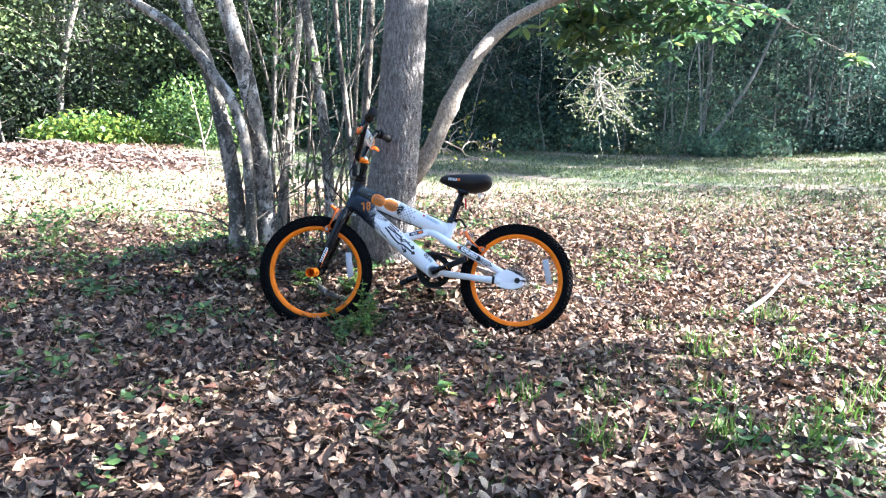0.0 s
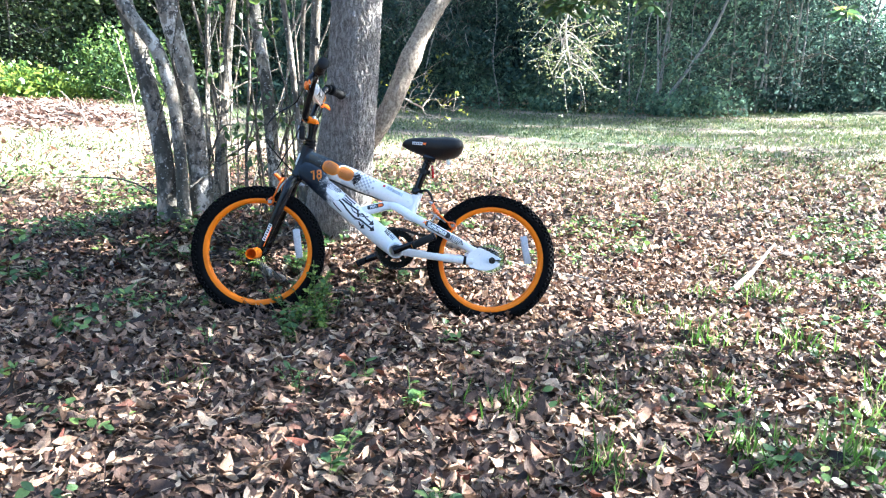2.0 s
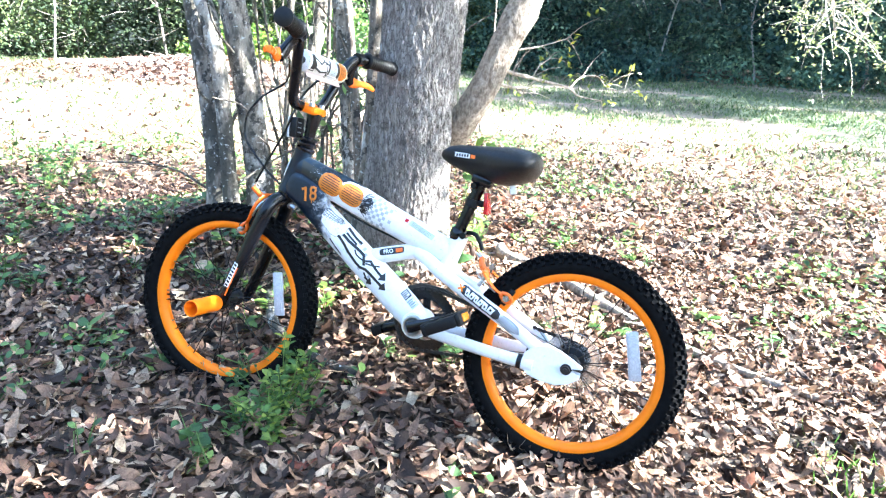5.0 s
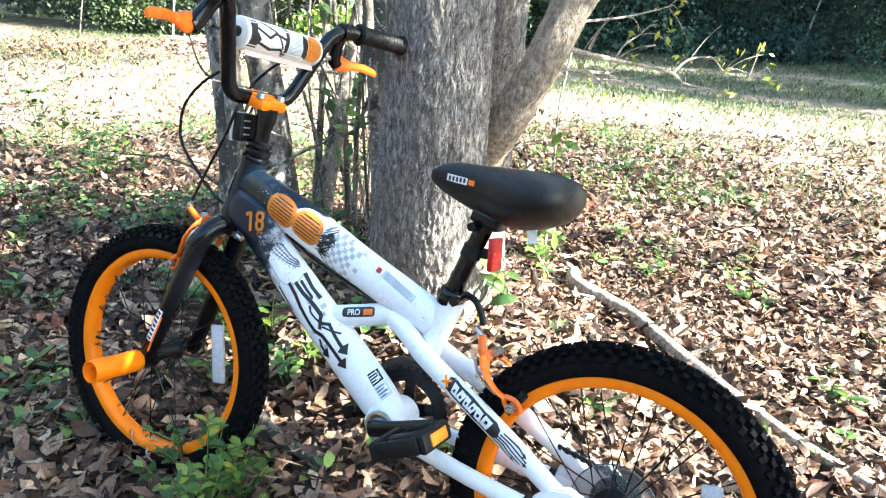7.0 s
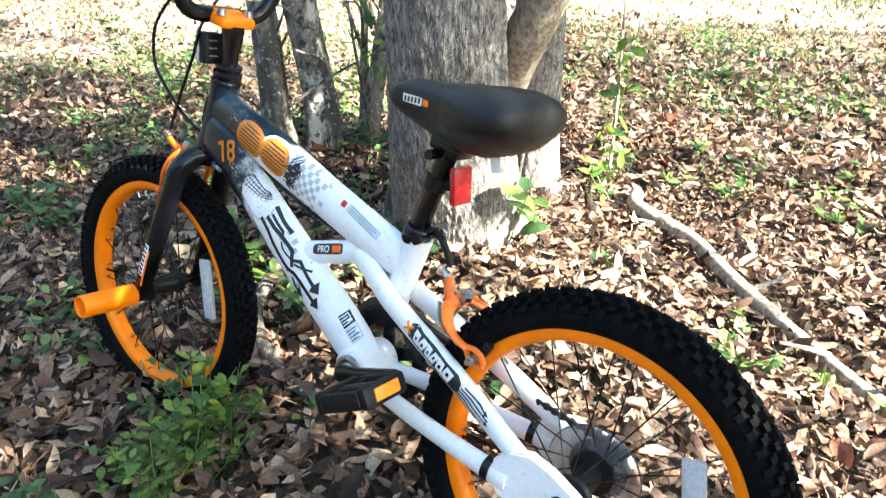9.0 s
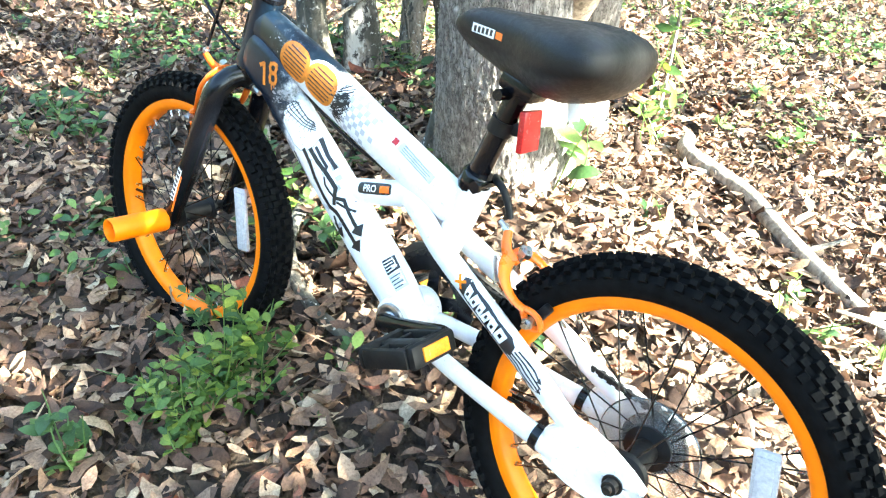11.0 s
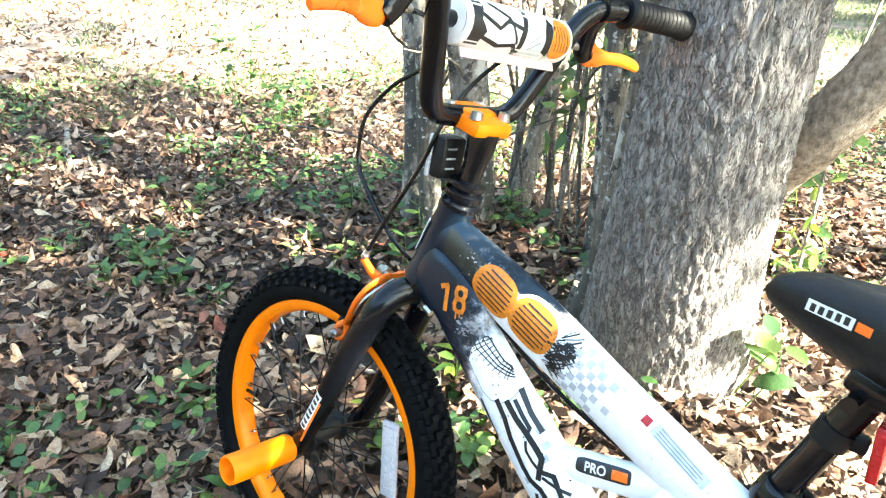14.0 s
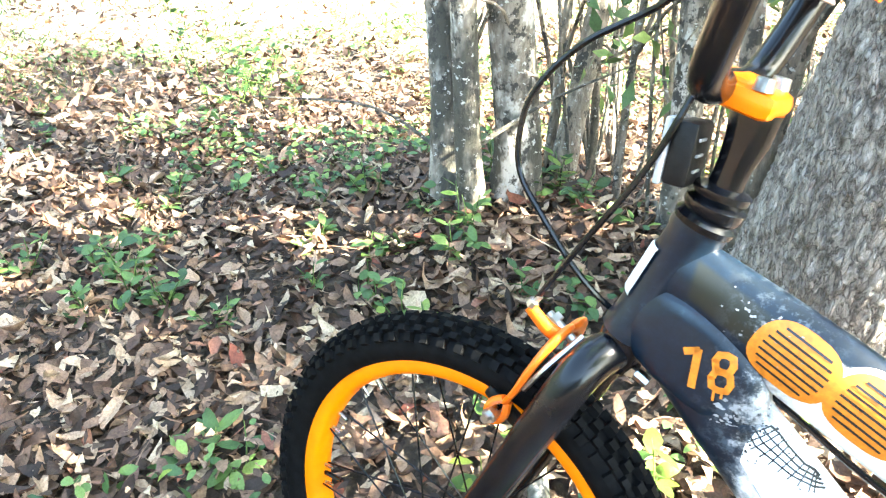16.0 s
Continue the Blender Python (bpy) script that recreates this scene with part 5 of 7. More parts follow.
def leafy(n, centre, radius, length, mat, name, parent, droop=0.3, fine=False, width=0.42):
    c = np.array(centre)
    p = c + unit(n) * (rng.uniform(0.2, 1, n) ** 0.5)[:, None] * np.array(radius)
    f = unit(n)
    f[:, 2] -= droop
    ln = length * rng.uniform(0.6, 1.25, n)
    v, fa = leaves(p, f, unit(n, 1.2), ln, ln * width, rng.normal(0, 0.12, n), rng.uniform(0, 0.3, n), fine)
    return under(new(name, bulk_mesh(name, v, fa, mat)), parent)


def metric(line):
    """A line in metres as plan units."""
    return [tuple(c / K for c in q) for q in line]


oak = thing_at("tree", -1.93, 2.88, "grey furrowed oak trunk rising from a leafy mound", "tree")
OAK = metric([(-1.955, 2.895, 0.02, 0.158), (-1.930, 2.877, 0.15, 0.150), (-1.875, 2.830, 0.378, 0.131), (-1.831, 2.797, 0.605, 0.114), (-1.801, 2.782, 0.833, 0.102), (-1.783, 2.772, 1.06, 0.097), (-1.775, 2.774, 1.25, 0.096), (-1.765, 2.790, 1.95, 0.094)])
v, f = bark_trunk(OAK, 0.0046, 66.0, 270, 400, 0.022, 0.3)
under(new("trunk", bulk_mesh("trunk", v, f, M["bark"])), oak)
v, f = bark_trunk(metric([(-1.765, 2.790, 1.94, 0.094), (-1.75, 2.85, 2.8, 0.09), (-1.70, 2.98, 4.5, 0.07), (-1.65, 3.0, 6.3, 0.035)]), 0.005, 40.0, 40, 90)
under(new("upper_trunk", bulk_mesh("upper_trunk", v, f, M["bark"])), oak)
crown = leafy(2600, at(-2.0, 3.3, 5.6), (2.0, 2.0, 1.4), 0.14, M["gloss_leaf"], "crown", oak)

rear_oak = thing_at("tree", -2.29, 3.30, "slimmer grey furrowed trunk standing behind the oak", "tree")
v, f = bark_trunk(metric([(-2.30, 3.31, 0.0, 0.085), (-2.25, 3.275, 0.3, 0.072), (-2.20, 3.244, 0.531, 0.066), (-2.13, 3.200, 0.862, 0.062), (-2.06, 3.155, 1.2, 0.056), (-1.96, 3.10, 1.8, 0.05)]), 0.0035, 75.0, 90, 240, 0.02, 0.2, 7.0)
under(new("trunk", bulk_mesh("trunk", v, f, M["bark"])), rear_oak)

limb = thing_at("tree", -2.2, 3.12, "slender pale-barked tree leaning away behind the oak", "tree")
LIMB = metric([(-2.20, 3.12, 0.03, 0.062), (-2.08, 3.04, 0.30, 0.054), (-1.93, 2.985, 0.48, 0.050), (-1.805, 2.962, 0.607, 0.045), (-1.735, 2.990, 0.74, 0.041), (-1.706, 3.028, 0.86, 0.042), (-1.690, 3.062, 0.935, 0.046), (-1.676, 3.099, 1.01, 0.037),
               (-1.650, 3.165, 1.12, 0.036), (-1.618, 3.25, 1.23, 0.034), (-1.541, 3.416, 1.38, 0.031), (-1.33, 3.58, 1.52, 0.026), (-0.865, 3.55, 1.62, 0.016)])
v, f = bark_trunk(LIMB, 0.0025, 40.0, 48, 220, 0.02, 0.5, 3.0)
under(new("trunk", bulk_mesh("trunk", v, f, M["limb"])), limb)


def twig(parent, line, mat, name="branch", sides=8, steps=5):
    bm = tube(bmesh.new(), spline([(*(np.array(p[:3]) * K), p[3] * K) for p in line], steps), 0, sides)
    return under(part(name, bm, M[mat]), parent)


# drooping whorls of large glossy leaves on shoots from the limb's end
HUB = np.array((-1.30, 3.50, 1.53))
sp = random.Random(31)
pos, fwd = [], []
for i in range(50):
    u = sp.random()
    if i < 10:
        tip = np.array((-1.55 + 0.42 * u, 4.02 + 0.14 * u, 1.36)) + np.array((sp.gauss(0, 0.05), sp.gauss(0, 0.12), sp.uniform(-0.09, 0.12)))
    else:
        tip = np.array((-1.42 + 0.80 * u, 4.08 + 0.42 * u, 1.45 + 0.10 * u)) + np.array((sp.gauss(0, 0.08), sp.gauss(0, 0.2), sp.uniform(-0.15 + 0.08 * u, 0.14)))
    if i > 48:
        tip = np.array((0.0, 4.66, 1.31))
    knee = HUB + (tip - HUB) * 0.55 + np.array((0, 0, 0.10 + 0.08 * sp.random()))
    line = metric([(*HUB, 0.008), (*knee, 0.005), (*tip, 0.0025)])
    under(part("branch", tube(bmesh.new(), spline([(*(np.array(p[:3]) * K), p[3] * K) for p in line], 5), 0, 6), M["stem"]), limb)
    for end, count in ((tip, 9), (knee + (tip - knee) * 0.55, 7), (tip + np.array((sp.gauss(0, 0.1), sp.gauss(0, 0.1), sp.uniform(-0.1, 0.05))), 8)):
        for k in range(count):
            a = k * math.tau / count + sp.uniform(-0.3, 0.3)
            d = np.array((math.cos(a), math.sin(a), sp.uniform(-1.1, 0.15)))
            pos.append(end + d * 0.05)
            fwd.append(d)
pos, fwd = np.array(pos), np.array(fwd)
ln = 0.098 * rng.uniform(0.65, 1.2, len(pos))
v, f = leaves(pos, fwd, unit(len(pos), 0.9), ln, ln * 0.33, rng.normal(-0.15, 0.15, len(pos)), rng.uniform(0.05, 0.3, len(pos)))
under(new("foliage", bulk_mesh("foliage", v, f, M["spray_leaf"])), limb)["label"] = "glossy dark green drooping leaves"


def leaning(kind, line, depth, freq, sides, seed, label="thin grey-brown sapling stem beside the oak"):
    """A trunk along a line of (x, y, z, r) in metres."""
    big = kind == "birch"
    x, y = line[0][:2]
    t = thing_at("tree" if big else "sapling", x, y, label, "tree" if big else "sapling", "stems in the clump")
    line = [(line[0][0], line[0][1], t.location.z - 0.04, line[0][3] * 1.15)] + line
    v, f = bark_trunk(metric(line), depth, freq, sides, 170 if big else 80, 0.012 if big else 0.004, 0.5, seed)
    under(new("trunk", bulk_mesh("trunk", v, f, M[kind])), t)
    for k in range(3):
        q = np.array(line[2 + k % (len(line) - 3)][:3]) / K
        d = rng.normal(0, 1, 3)
        d[2] = abs(d[2]) + 0.5
        d /= np.linalg.norm(d)
        le = rng.uniform(0.25, 0.6)
        twig(t, [(*q, 0.006), (*(q + d * le * 0.5 + rng.normal(0, 0.04, 3)), 0.004), (*(q + d * le), 0.002)], "stem", "twig", 6)


PALE = "pale lichen-blotched grey tree trunk in a clump"
leaning("birch", [(-2.675, 2.64, 0.12, 0.052), (-2.69, 2.64, 0.25, 0.044), (-2.70, 2.64, 0.40, 0.041), (-2.735, 2.641, 0.58, 0.040), (-2.79, 2.638, 0.80, 0.039), (-2.855, 2.631, 1.01, 0.038), (-2.93, 2.623, 1.2, 0.036), (-3.06, 2.61, 1.5, 0.033), (-3.24, 2.6, 1.95, 0.03)], 0.0022, 50.0, 44, 1.0, PALE)
leaning("birch", [(-2.60, 2.76, 0.16, 0.058), (-2.595, 2.755, 0.30, 0.050), (-2.597, 2.742, 0.42, 0.047), (-2.60, 2.70, 0.72, 0.046), (-2.65, 2.665, 1.03, 0.045), (-2.735, 2.63, 1.34, 0.042), (-2.83, 2.60, 1.6, 0.039), (-2.95, 2.56, 1.95, 0.035)], 0.0022, 50.0, 44, 4.7, PALE)
leaning("birch", [(-2.60, 2.655, 0.14, 0.033), (-2.583, 2.63, 0.30, 0.027), (-2.580, 2.618, 0.47, 0.026), (-2.60, 2.610, 0.70, 0.027), (-2.672, 2.603, 0.90, 0.029), (-2.79, 2.591, 1.03, 0.029), (-2.90, 2.580, 1.15, 0.028), (-3.08, 2.562, 1.29, 0.026), (-3.30, 2.54, 1.40, 0.024), (-3.7, 2.50, 1.60, 0.02)], 0.0018, 50.0, 32, 8.4, "slim lichen-blotched stem that forks and leans out of the clump")
leaning("birch", [(-2.335, 2.985, 0.14, 0.036), (-2.35, 2.984, 0.32, 0.031), (-2.365, 2.983, 0.47, 0.030), (-2.393, 2.979, 0.74, 0.029), (-2.433, 2.968, 1.0, 0.028), (-2.481, 2.95, 1.28, 0.026), (-2.55, 2.93, 1.6, 0.024), (-2.64, 2.9, 1.95, 0.02)], 0.0018, 50.0, 32, 12.1, PALE)
leaning("stem", [(-2.65, 2.915, 0.18, 0.032), (-2.688, 2.979, 0.407, 0.028), (-2.72, 3.035, 0.614, 0.027), (-2.751, 3.093, 0.821, 0.026), (-2.779, 3.151, 1.028, 0.024), (-2.82, 3.24, 1.35, 0.022), (-2.88, 3.36, 1.8, 0.018)], 0.0018, 50.0, 24, 2.0, "brown rough-barked stem in the clump")
leaning("stem", [(-2.714, 2.921, 0.2, 0.013), (-2.731, 2.942, 0.405, 0.012), (-2.766, 2.985, 0.815, 0.011), (-2.80, 3.03, 1.25, 0.01), (-2.83, 3.07, 1.8, 0.008)], 0.001, 50.0, 14, 3.0)
leaning("stem", [(-2.69, 3.03, 0.2, 0.011), (-2.712, 3.023, 0.5, 0.010), (-2.743, 3.014, 0.707, 0.010), (-2.783, 2.999, 0.914, 0.009), (-2.832, 2.977, 1.121, 0.008), (-2.90, 2.945, 1.36, 0.008), (-3.02, 2.89, 1.7, 0.006)], 0.001, 50.0, 14, 5.0)
leaning("stem", [(-2.045, 2.745, 0.12, 0.027), (-2.02, 2.775, 0.32, 0.022), (-2.003, 2.788, 0.60, 0.021), (-1.995, 2.79, 0.90, 0.020), (-1.985, 2.795, 1.25, 0.019), (-1.98, 2.80, 1.9, 0.016)], 0.001, 50.0, 24, 6.0, "slim peeling stem close beside the oak")
leaning("stem", [(-2.05, 2.80, 0.16, 0.016), (-2.055, 2.785, 0.50, 0.014), (-2.075, 2.771, 0.755, 0.013), (-2.10, 2.758, 0.983, 0.013), (-2.132, 2.747, 1.21, 0.012), (-2.18, 2.73, 1.7, 0.009)], 0.001, 50.0, 14, 7.0)
leaning("stem", [(-2.30, 3.16, 0.16, 0.014), (-2.34, 3.17, 0.6, 0.012), (-2.36, 3.20, 1.1, 0.011), (-2.34, 3.22, 1.8, 0.009)], 0.001, 50.0, 14, 9.0)
leaning("stem", [(-2.50, 2.96, 0.16, 0.009), (-2.515, 2.969, 0.476, 0.008), (-2.50, 2.98, 0.9, 0.007), (-2.54, 2.99, 1.5, 0.005)], 0.001, 50.0, 10, 11.0)

# thin tangled shoots and vines between the trunks
sr = random.Random(9)
for i in range(18):
    x, y = sr.uniform(-3.15, -2.45), sr.uniform(3.2, 3.6)
    g = float(ground_z(x * K, y * K)) / K - 0.02
    t = thing_at("sapling", x * K, y * K, "thin dry shoot tangled beside the trunks", "sapling", "stems in the clump")
    r = sr.uniform(0.003, 0.008)
    q = [x, y, g]
    line = [(*q, r * 1.3)]
    lx, ly = sr.gauss(0, 0.14), sr.gauss(0, 0.14)
    for k in range(6):
        q = [q[0] + lx * 0.3 + sr.gauss(0, 0.03), q[1] + ly * 0.3 + sr.gauss(0, 0.03), q[2] + sr.uniform(0.2, 0.38)]
        line.append((*q, r * (1 - 0.1 * k)))
    twig(t, line, "stem", "trunk", 7, 4)
    for k in range(3):
        p = line[sr.randint(1, 5)]
        e = (p[0] + sr.gauss(0, 0.2), p[1] + sr.gauss(0, 0.2), p[2] + sr.uniform(-0.1, 0.3))
        twig(t, [(p[0], p[1], p[2], 0.004), ((p[0] + e[0]) / 2, (p[1] + e[1]) / 2, (p[2] + e[2]) / 2 + 0.03, 0.003), (*e, 0.0015)], "stem", "twig", 5, 3)

for x, y, z, s, n in ((-2.75, 3.3, 0.55, 0.16, 60), (-2.5, 3.3, 0.75, 0.14, 40), (-2.95, 3.4, 0.9, 0.16, 50), (-2.4, 3.35, 0.42, 0.14, 46), (-2.62, 3.25, 1.2, 0.14, 36), (-2.3, 3.3, 0.95, 0.1, 24), (-2.85, 3.2, 1.35, 0.15, 40)):
    t = thing_at("sapling", x * K, y * K, "slim leafy shoot growing between the trunks", "sapling", "stems in the clump")
    g = float(ground_z(x * K, y * K)) / K
    twig(t, [(x, y, g - 0.02, 0.005), (x + sr.gauss(0, 0.04), y + sr.gauss(0, 0.04), (g + z) / 2, 0.004), (x, y, z + 0.1, 0.0015)], "stem", "trunk", 6)
    leafy(n, at(x, y, z), (s, s, s), 0.05, M["weed"], "foliage", t, 0.2, False, 0.5)

t = thing_at("sapling", -2.30, 3.60, "thin bare sapling with a few green leaves", "sapling")
twig(t, metric([(-2.30, 3.60, -0.01, 0.006), (-2.33, 3.63, 0.28, 0.005), (-2.35, 3.64, 0.55, 0.0042), (-2.34, 3.67, 0.85, 0.0034), (-2.38, 3.70, 1.3, 0.002)]), "deadwood", "trunk", 7)
for x, y, z, n in ((-2.30, 3.62, 0.42, 9), (-2.36, 3.66, 0.33, 7), (-2.28, 3.58, 0.2, 14), (-2.34, 3.60, 0.1, 18)):
    leafy(n, (x, y, z), (0.06, 0.06, 0.07), 0.05, M["bright_weed"], "foliage", t, 0.3, True, 0.5)

# ---- woods round the field ----


def wood_radius(a):
    """Distance of the woods' edge by bearing; far and low towards the sun."""
    s = math.atan2(0.62, 0.78)
    d = abs((a - s + math.pi) % math.tau - math.pi)
    return 13.2 + 13.0 * max(0.0, 1 - d / 1.0)


# a plain ring wall, coloured dark in place of shade deep in the woods
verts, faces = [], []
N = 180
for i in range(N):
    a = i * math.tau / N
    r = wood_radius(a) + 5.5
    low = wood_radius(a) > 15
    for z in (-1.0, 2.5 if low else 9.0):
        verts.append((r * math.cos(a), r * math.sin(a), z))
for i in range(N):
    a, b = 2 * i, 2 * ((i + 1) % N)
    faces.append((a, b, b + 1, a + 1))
tagged(new("backdrop", mesh_of("backdrop", verts, faces, M["backdrop"])), "dark green wall standing in for the shaded depth of the woods", "backdrop", kind="structure")

# a deep dark layer of larger leaves, then bushes and low crowns with leaves on their outer shells
pos, size, out = [], [], []
n = 44000
a = rng.uniform(0, math.tau, n)
keep = (np.abs((a - radians(135) + math.pi) % math.tau - math.pi) < radians(72)) | (rng.random(n) < 0.3)
a = a[keep]
n = len(a)
R = np.array([wood_radius(q) for q in a]) + rng.uniform(2.6, 5.0, n)
high = np.where(R < 21, 5.4, 2.4)
p = np.stack([R * np.cos(a), R * np.sin(a), rng.uniform(0, 1, n) * high], 1)
p[:, 2] += ground_z(p[:, 0], p[:, 1])
pos.append(p)
size.append(rng.uniform(0.09, 0.2, n))
out.append(unit(n, 0.6))
for i in range(1440):
    a = rng.uniform(0, math.tau) if i < 620 else radians(rng.uniform(80, 136)) if i < 1180 else radians(rng.uniform(136, 163))
    view = (a - radians(135) + math.pi) % math.tau - math.pi
    if abs(view) > radians(68) and rng.random() < 0.8:
        continue
    R = wood_radius(a)
    low = R > 15
    edge = 1040 < i < 1180
    b = rng.uniform(0.35, 1.0) if not edge else rng.uniform(0.18, 0.4)
    depth = rng.uniform(0, 1) ** 1.2 * 3.2
    z = rng.uniform(0, 1) ** 1.15 * (4.4 if not low else 1.4)
    if edge:
        depth, z = rng.uniform(-0.5, 0.4), 0.0
    elif view < 0 and z < 1.6 and rng.random() < 0.4:
        depth += 1.6
    c = np.array(((R + depth) * math.cos(a), (R + depth) * math.sin(a), 0.0))
    c[2] = float(ground_z(c[0], c[1])) + max(z, b * 0.5)
    n = int(1500 * b * b) + 60
    d = unit(n)
    toward = np.array((-math.cos(a), -math.sin(a), 0.35))
    d = d[d @ toward > -0.35]
    n = len(d)
    lump = 1 + 0.28 * np.sin(d[:, 0] * 5 + i) * np.cos(d[:, 2] * 6 + i * 2) + 0.18 * np.sin(d[:, 1] * 11 + i * 3)
    pos.append(c + d * (b * lump * rng.uniform(0.72, 1.06, n))[:, None] * np.array((1.05, 1.05, 0.85)))
    size.append(rng.uniform(0.03, 0.07) * rng.uniform(0.7, 1.4, n) + 0.012)
    out.append(d * 0.9 + np.array((0, 0, 0.5)) + rng.normal(0, 0.45, (n, 3)))
pos, size, out = np.concatenate(pos), np.concatenate(size), np.concatenate(out)
n = len(pos)
ln = size * rng.uniform(0.7, 1.3, n)
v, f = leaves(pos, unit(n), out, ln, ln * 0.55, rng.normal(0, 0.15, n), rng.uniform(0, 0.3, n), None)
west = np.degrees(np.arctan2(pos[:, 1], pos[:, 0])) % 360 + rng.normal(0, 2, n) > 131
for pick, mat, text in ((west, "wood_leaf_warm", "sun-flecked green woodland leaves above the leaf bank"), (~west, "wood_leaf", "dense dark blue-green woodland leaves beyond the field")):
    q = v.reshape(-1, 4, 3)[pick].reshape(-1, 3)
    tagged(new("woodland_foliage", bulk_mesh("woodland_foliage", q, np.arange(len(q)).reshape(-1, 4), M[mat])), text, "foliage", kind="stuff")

# bare twigs that catch the light among the leaves
n = 9000
share = rng.random(n)
a = np.radians(np.where(share < 0.28, rng.uniform(137, 162, n), np.where(share < 0.65, rng.uniform(86, 104, n), rng.uniform(82, 150, n))))
R = np.array([wood_radius(q) for q in a]) + rng.uniform(-0.4, 1.6, n)
ln = rng.uniform(0.15, 0.6, n)
x, y = R * np.cos(a), R * np.sin(a)
d = unit(n)
d[:, 2] = d[:, 2] * 0.8 + 0.25
v, f = leaves(np.stack([x, y, ground_z(x, y) + rng.uniform(0.1, 4.4, n)], 1), d, unit(n), ln, rng.uniform(0.005, 0.012, n), rng.normal(0, 0.5, n), np.full(n, 0.6), False)
tagged(new("woodland_twigs", bulk_mesh("woodland_twigs", v, f, M["twigs"])), "bare grey twigs among the woodland leaves", "twigs", kind="stuff")
n = 900
a = np.radians(rng.normal(117.5, 2.6, n))
R = np.array([wood_radius(q) for q in a]) + rng.uniform(-1.0, 0.2, n)
x, y = R * np.cos(a), R * np.sin(a)
d = unit(n)
d[:, 2] -= 0.3
v, f = leaves(np.stack([x, y, ground_z(x, y) + rng.uniform(1.15, 3.2, n)], 1), d, unit(n), rng.uniform(0.15, 0.5, n), rng.uniform(0.006, 0.014, n), rng.normal(0, 0.6, n), np.full(n, 0.6), False)
tagged(new("hanging_vines", bulk_mesh("hanging_vines", v, f, M["twigs"])), "pale leafless vines hanging before the woods", "vines", kind="stuff")

wr = random.Random(4)
BEARINGS = [99.8, 100.1, 99.9, 101.5, 101.8, 102.2, 92.7, 92.2, 91.8, 91.3, 90.9, 90.2, 148.6, 147.6, 151.5, 145.6, 94.5, 99.4, 97.9, 88.6]
for i in range(36):
    a = radians(BEARINGS[i] if i < len(BEARINGS) else 135 + wr.uniform(-60, 50))
    R = wood_radius(a) + (wr.uniform(-0.35, 0.25) if i < 30 else wr.uniform(-0.3, 2.0))
    x, y = R * math.cos(a), R * math.sin(a)
    t = thing_at("tree", x, y, "thin pale woodland tree at the field's edge", "tree", "trees at the edge of the woods")
    h, lean = wr.uniform(3.5, 6), (wr.gauss(-0.04, 0.1) if i > 11 else wr.gauss(-0.03, 0.07)) if i else -0.46
    r = wr.choice((0.009, 0.012, 0.015, 0.018, 0.022)) if 0 < i != 12 else (0.03 if i == 0 else 0.06)
    z0 = t.location.z - 0.1
    tx, ty = -math.sin(a), math.cos(a)
    line = [(x, y, z0, r * 1.2)] + [(x + tx * lean * q + wr.gauss(0, 0.05), y + ty * lean * q + wr.gauss(0, 0.05), z0 + q, r * (1 - 0.55 * q / h)) for q in np.linspace(0.3, h, 7)]
    bm = tube(bmesh.new(), spline(line, 3), 0, 9)
    under(part("trunk", bm, M["stem" if 12 <= i < 16 or i > 20 and i % 3 == 2 else "pale_stem"]), t)
    for k in range(wr.randint(3, 6)):
        q = line[wr.randint(2, 6)]
        dx, dz = wr.uniform(-0.9, 0.9), wr.uniform(0.1, 0.8)
        b = [(q[0], q[1], q[2], 0.014), (q[0] + tx * dx * 0.5, q[1] + ty * dx * 0.5, q[2] + dz * 0.6, 0.010), (q[0] + tx * dx, q[1] + ty * dx, q[2] + dz + wr.uniform(-0.5, 0.1), 0.005)]
        under(part("branch", tube(bmesh.new(), spline(b, 4), 0, 6), M["stem"]), t)

# bright low shrubs on the bank, and a sunlit twiggy shrub in front of the woods
for a, R, s, n in ((149.2, 12.2, 0.36, 420), (148.0, 12.0, 0.48, 700), (146.6, 11.9, 0.58, 900), (145.0, 12.0, 0.55, 800), (143.6, 12.1, 0.46, 560), (142.4, 12.3, 0.36, 330)):
    x, y = R * math.cos(radians(a)), R * math.sin(radians(a))
    t = thing_at("shrub", x, y, "bright yellow-green leafy shrub on the leaf bank", "shrub", "shrubs on the bank")
    leafy(n, (x, y, t.location.z + s * 0.32), (s * 1.0, s * 1.0, s * 0.72), 0.085, M["bright_weed"], "foliage", t, 0.1, False, 0.6)
for a, R, s, n in ((141.4, 12.4, 0.55, 620), (140.0, 12.0, 0.7, 900), (138.6, 11.6, 0.6, 700), (137.6, 11.4, 0.5, 480), (139.2, 12.6, 0.8, 900), (136.2, 11.8, 0.6, 600)):
    x, y = R * math.cos(radians(a)), R * math.sin(radians(a))
    t = thing_at("shrub", x, y, "dense green leafy shrub at the edge of the woods", "shrub", "shrubs on the bank")
    leafy(n, (x, y, t.location.z + s * 0.7), (s * 0.8, s * 0.8, s * 0.95), 0.07, M["weed"], "foliage", t, 0.1, False, 0.55)

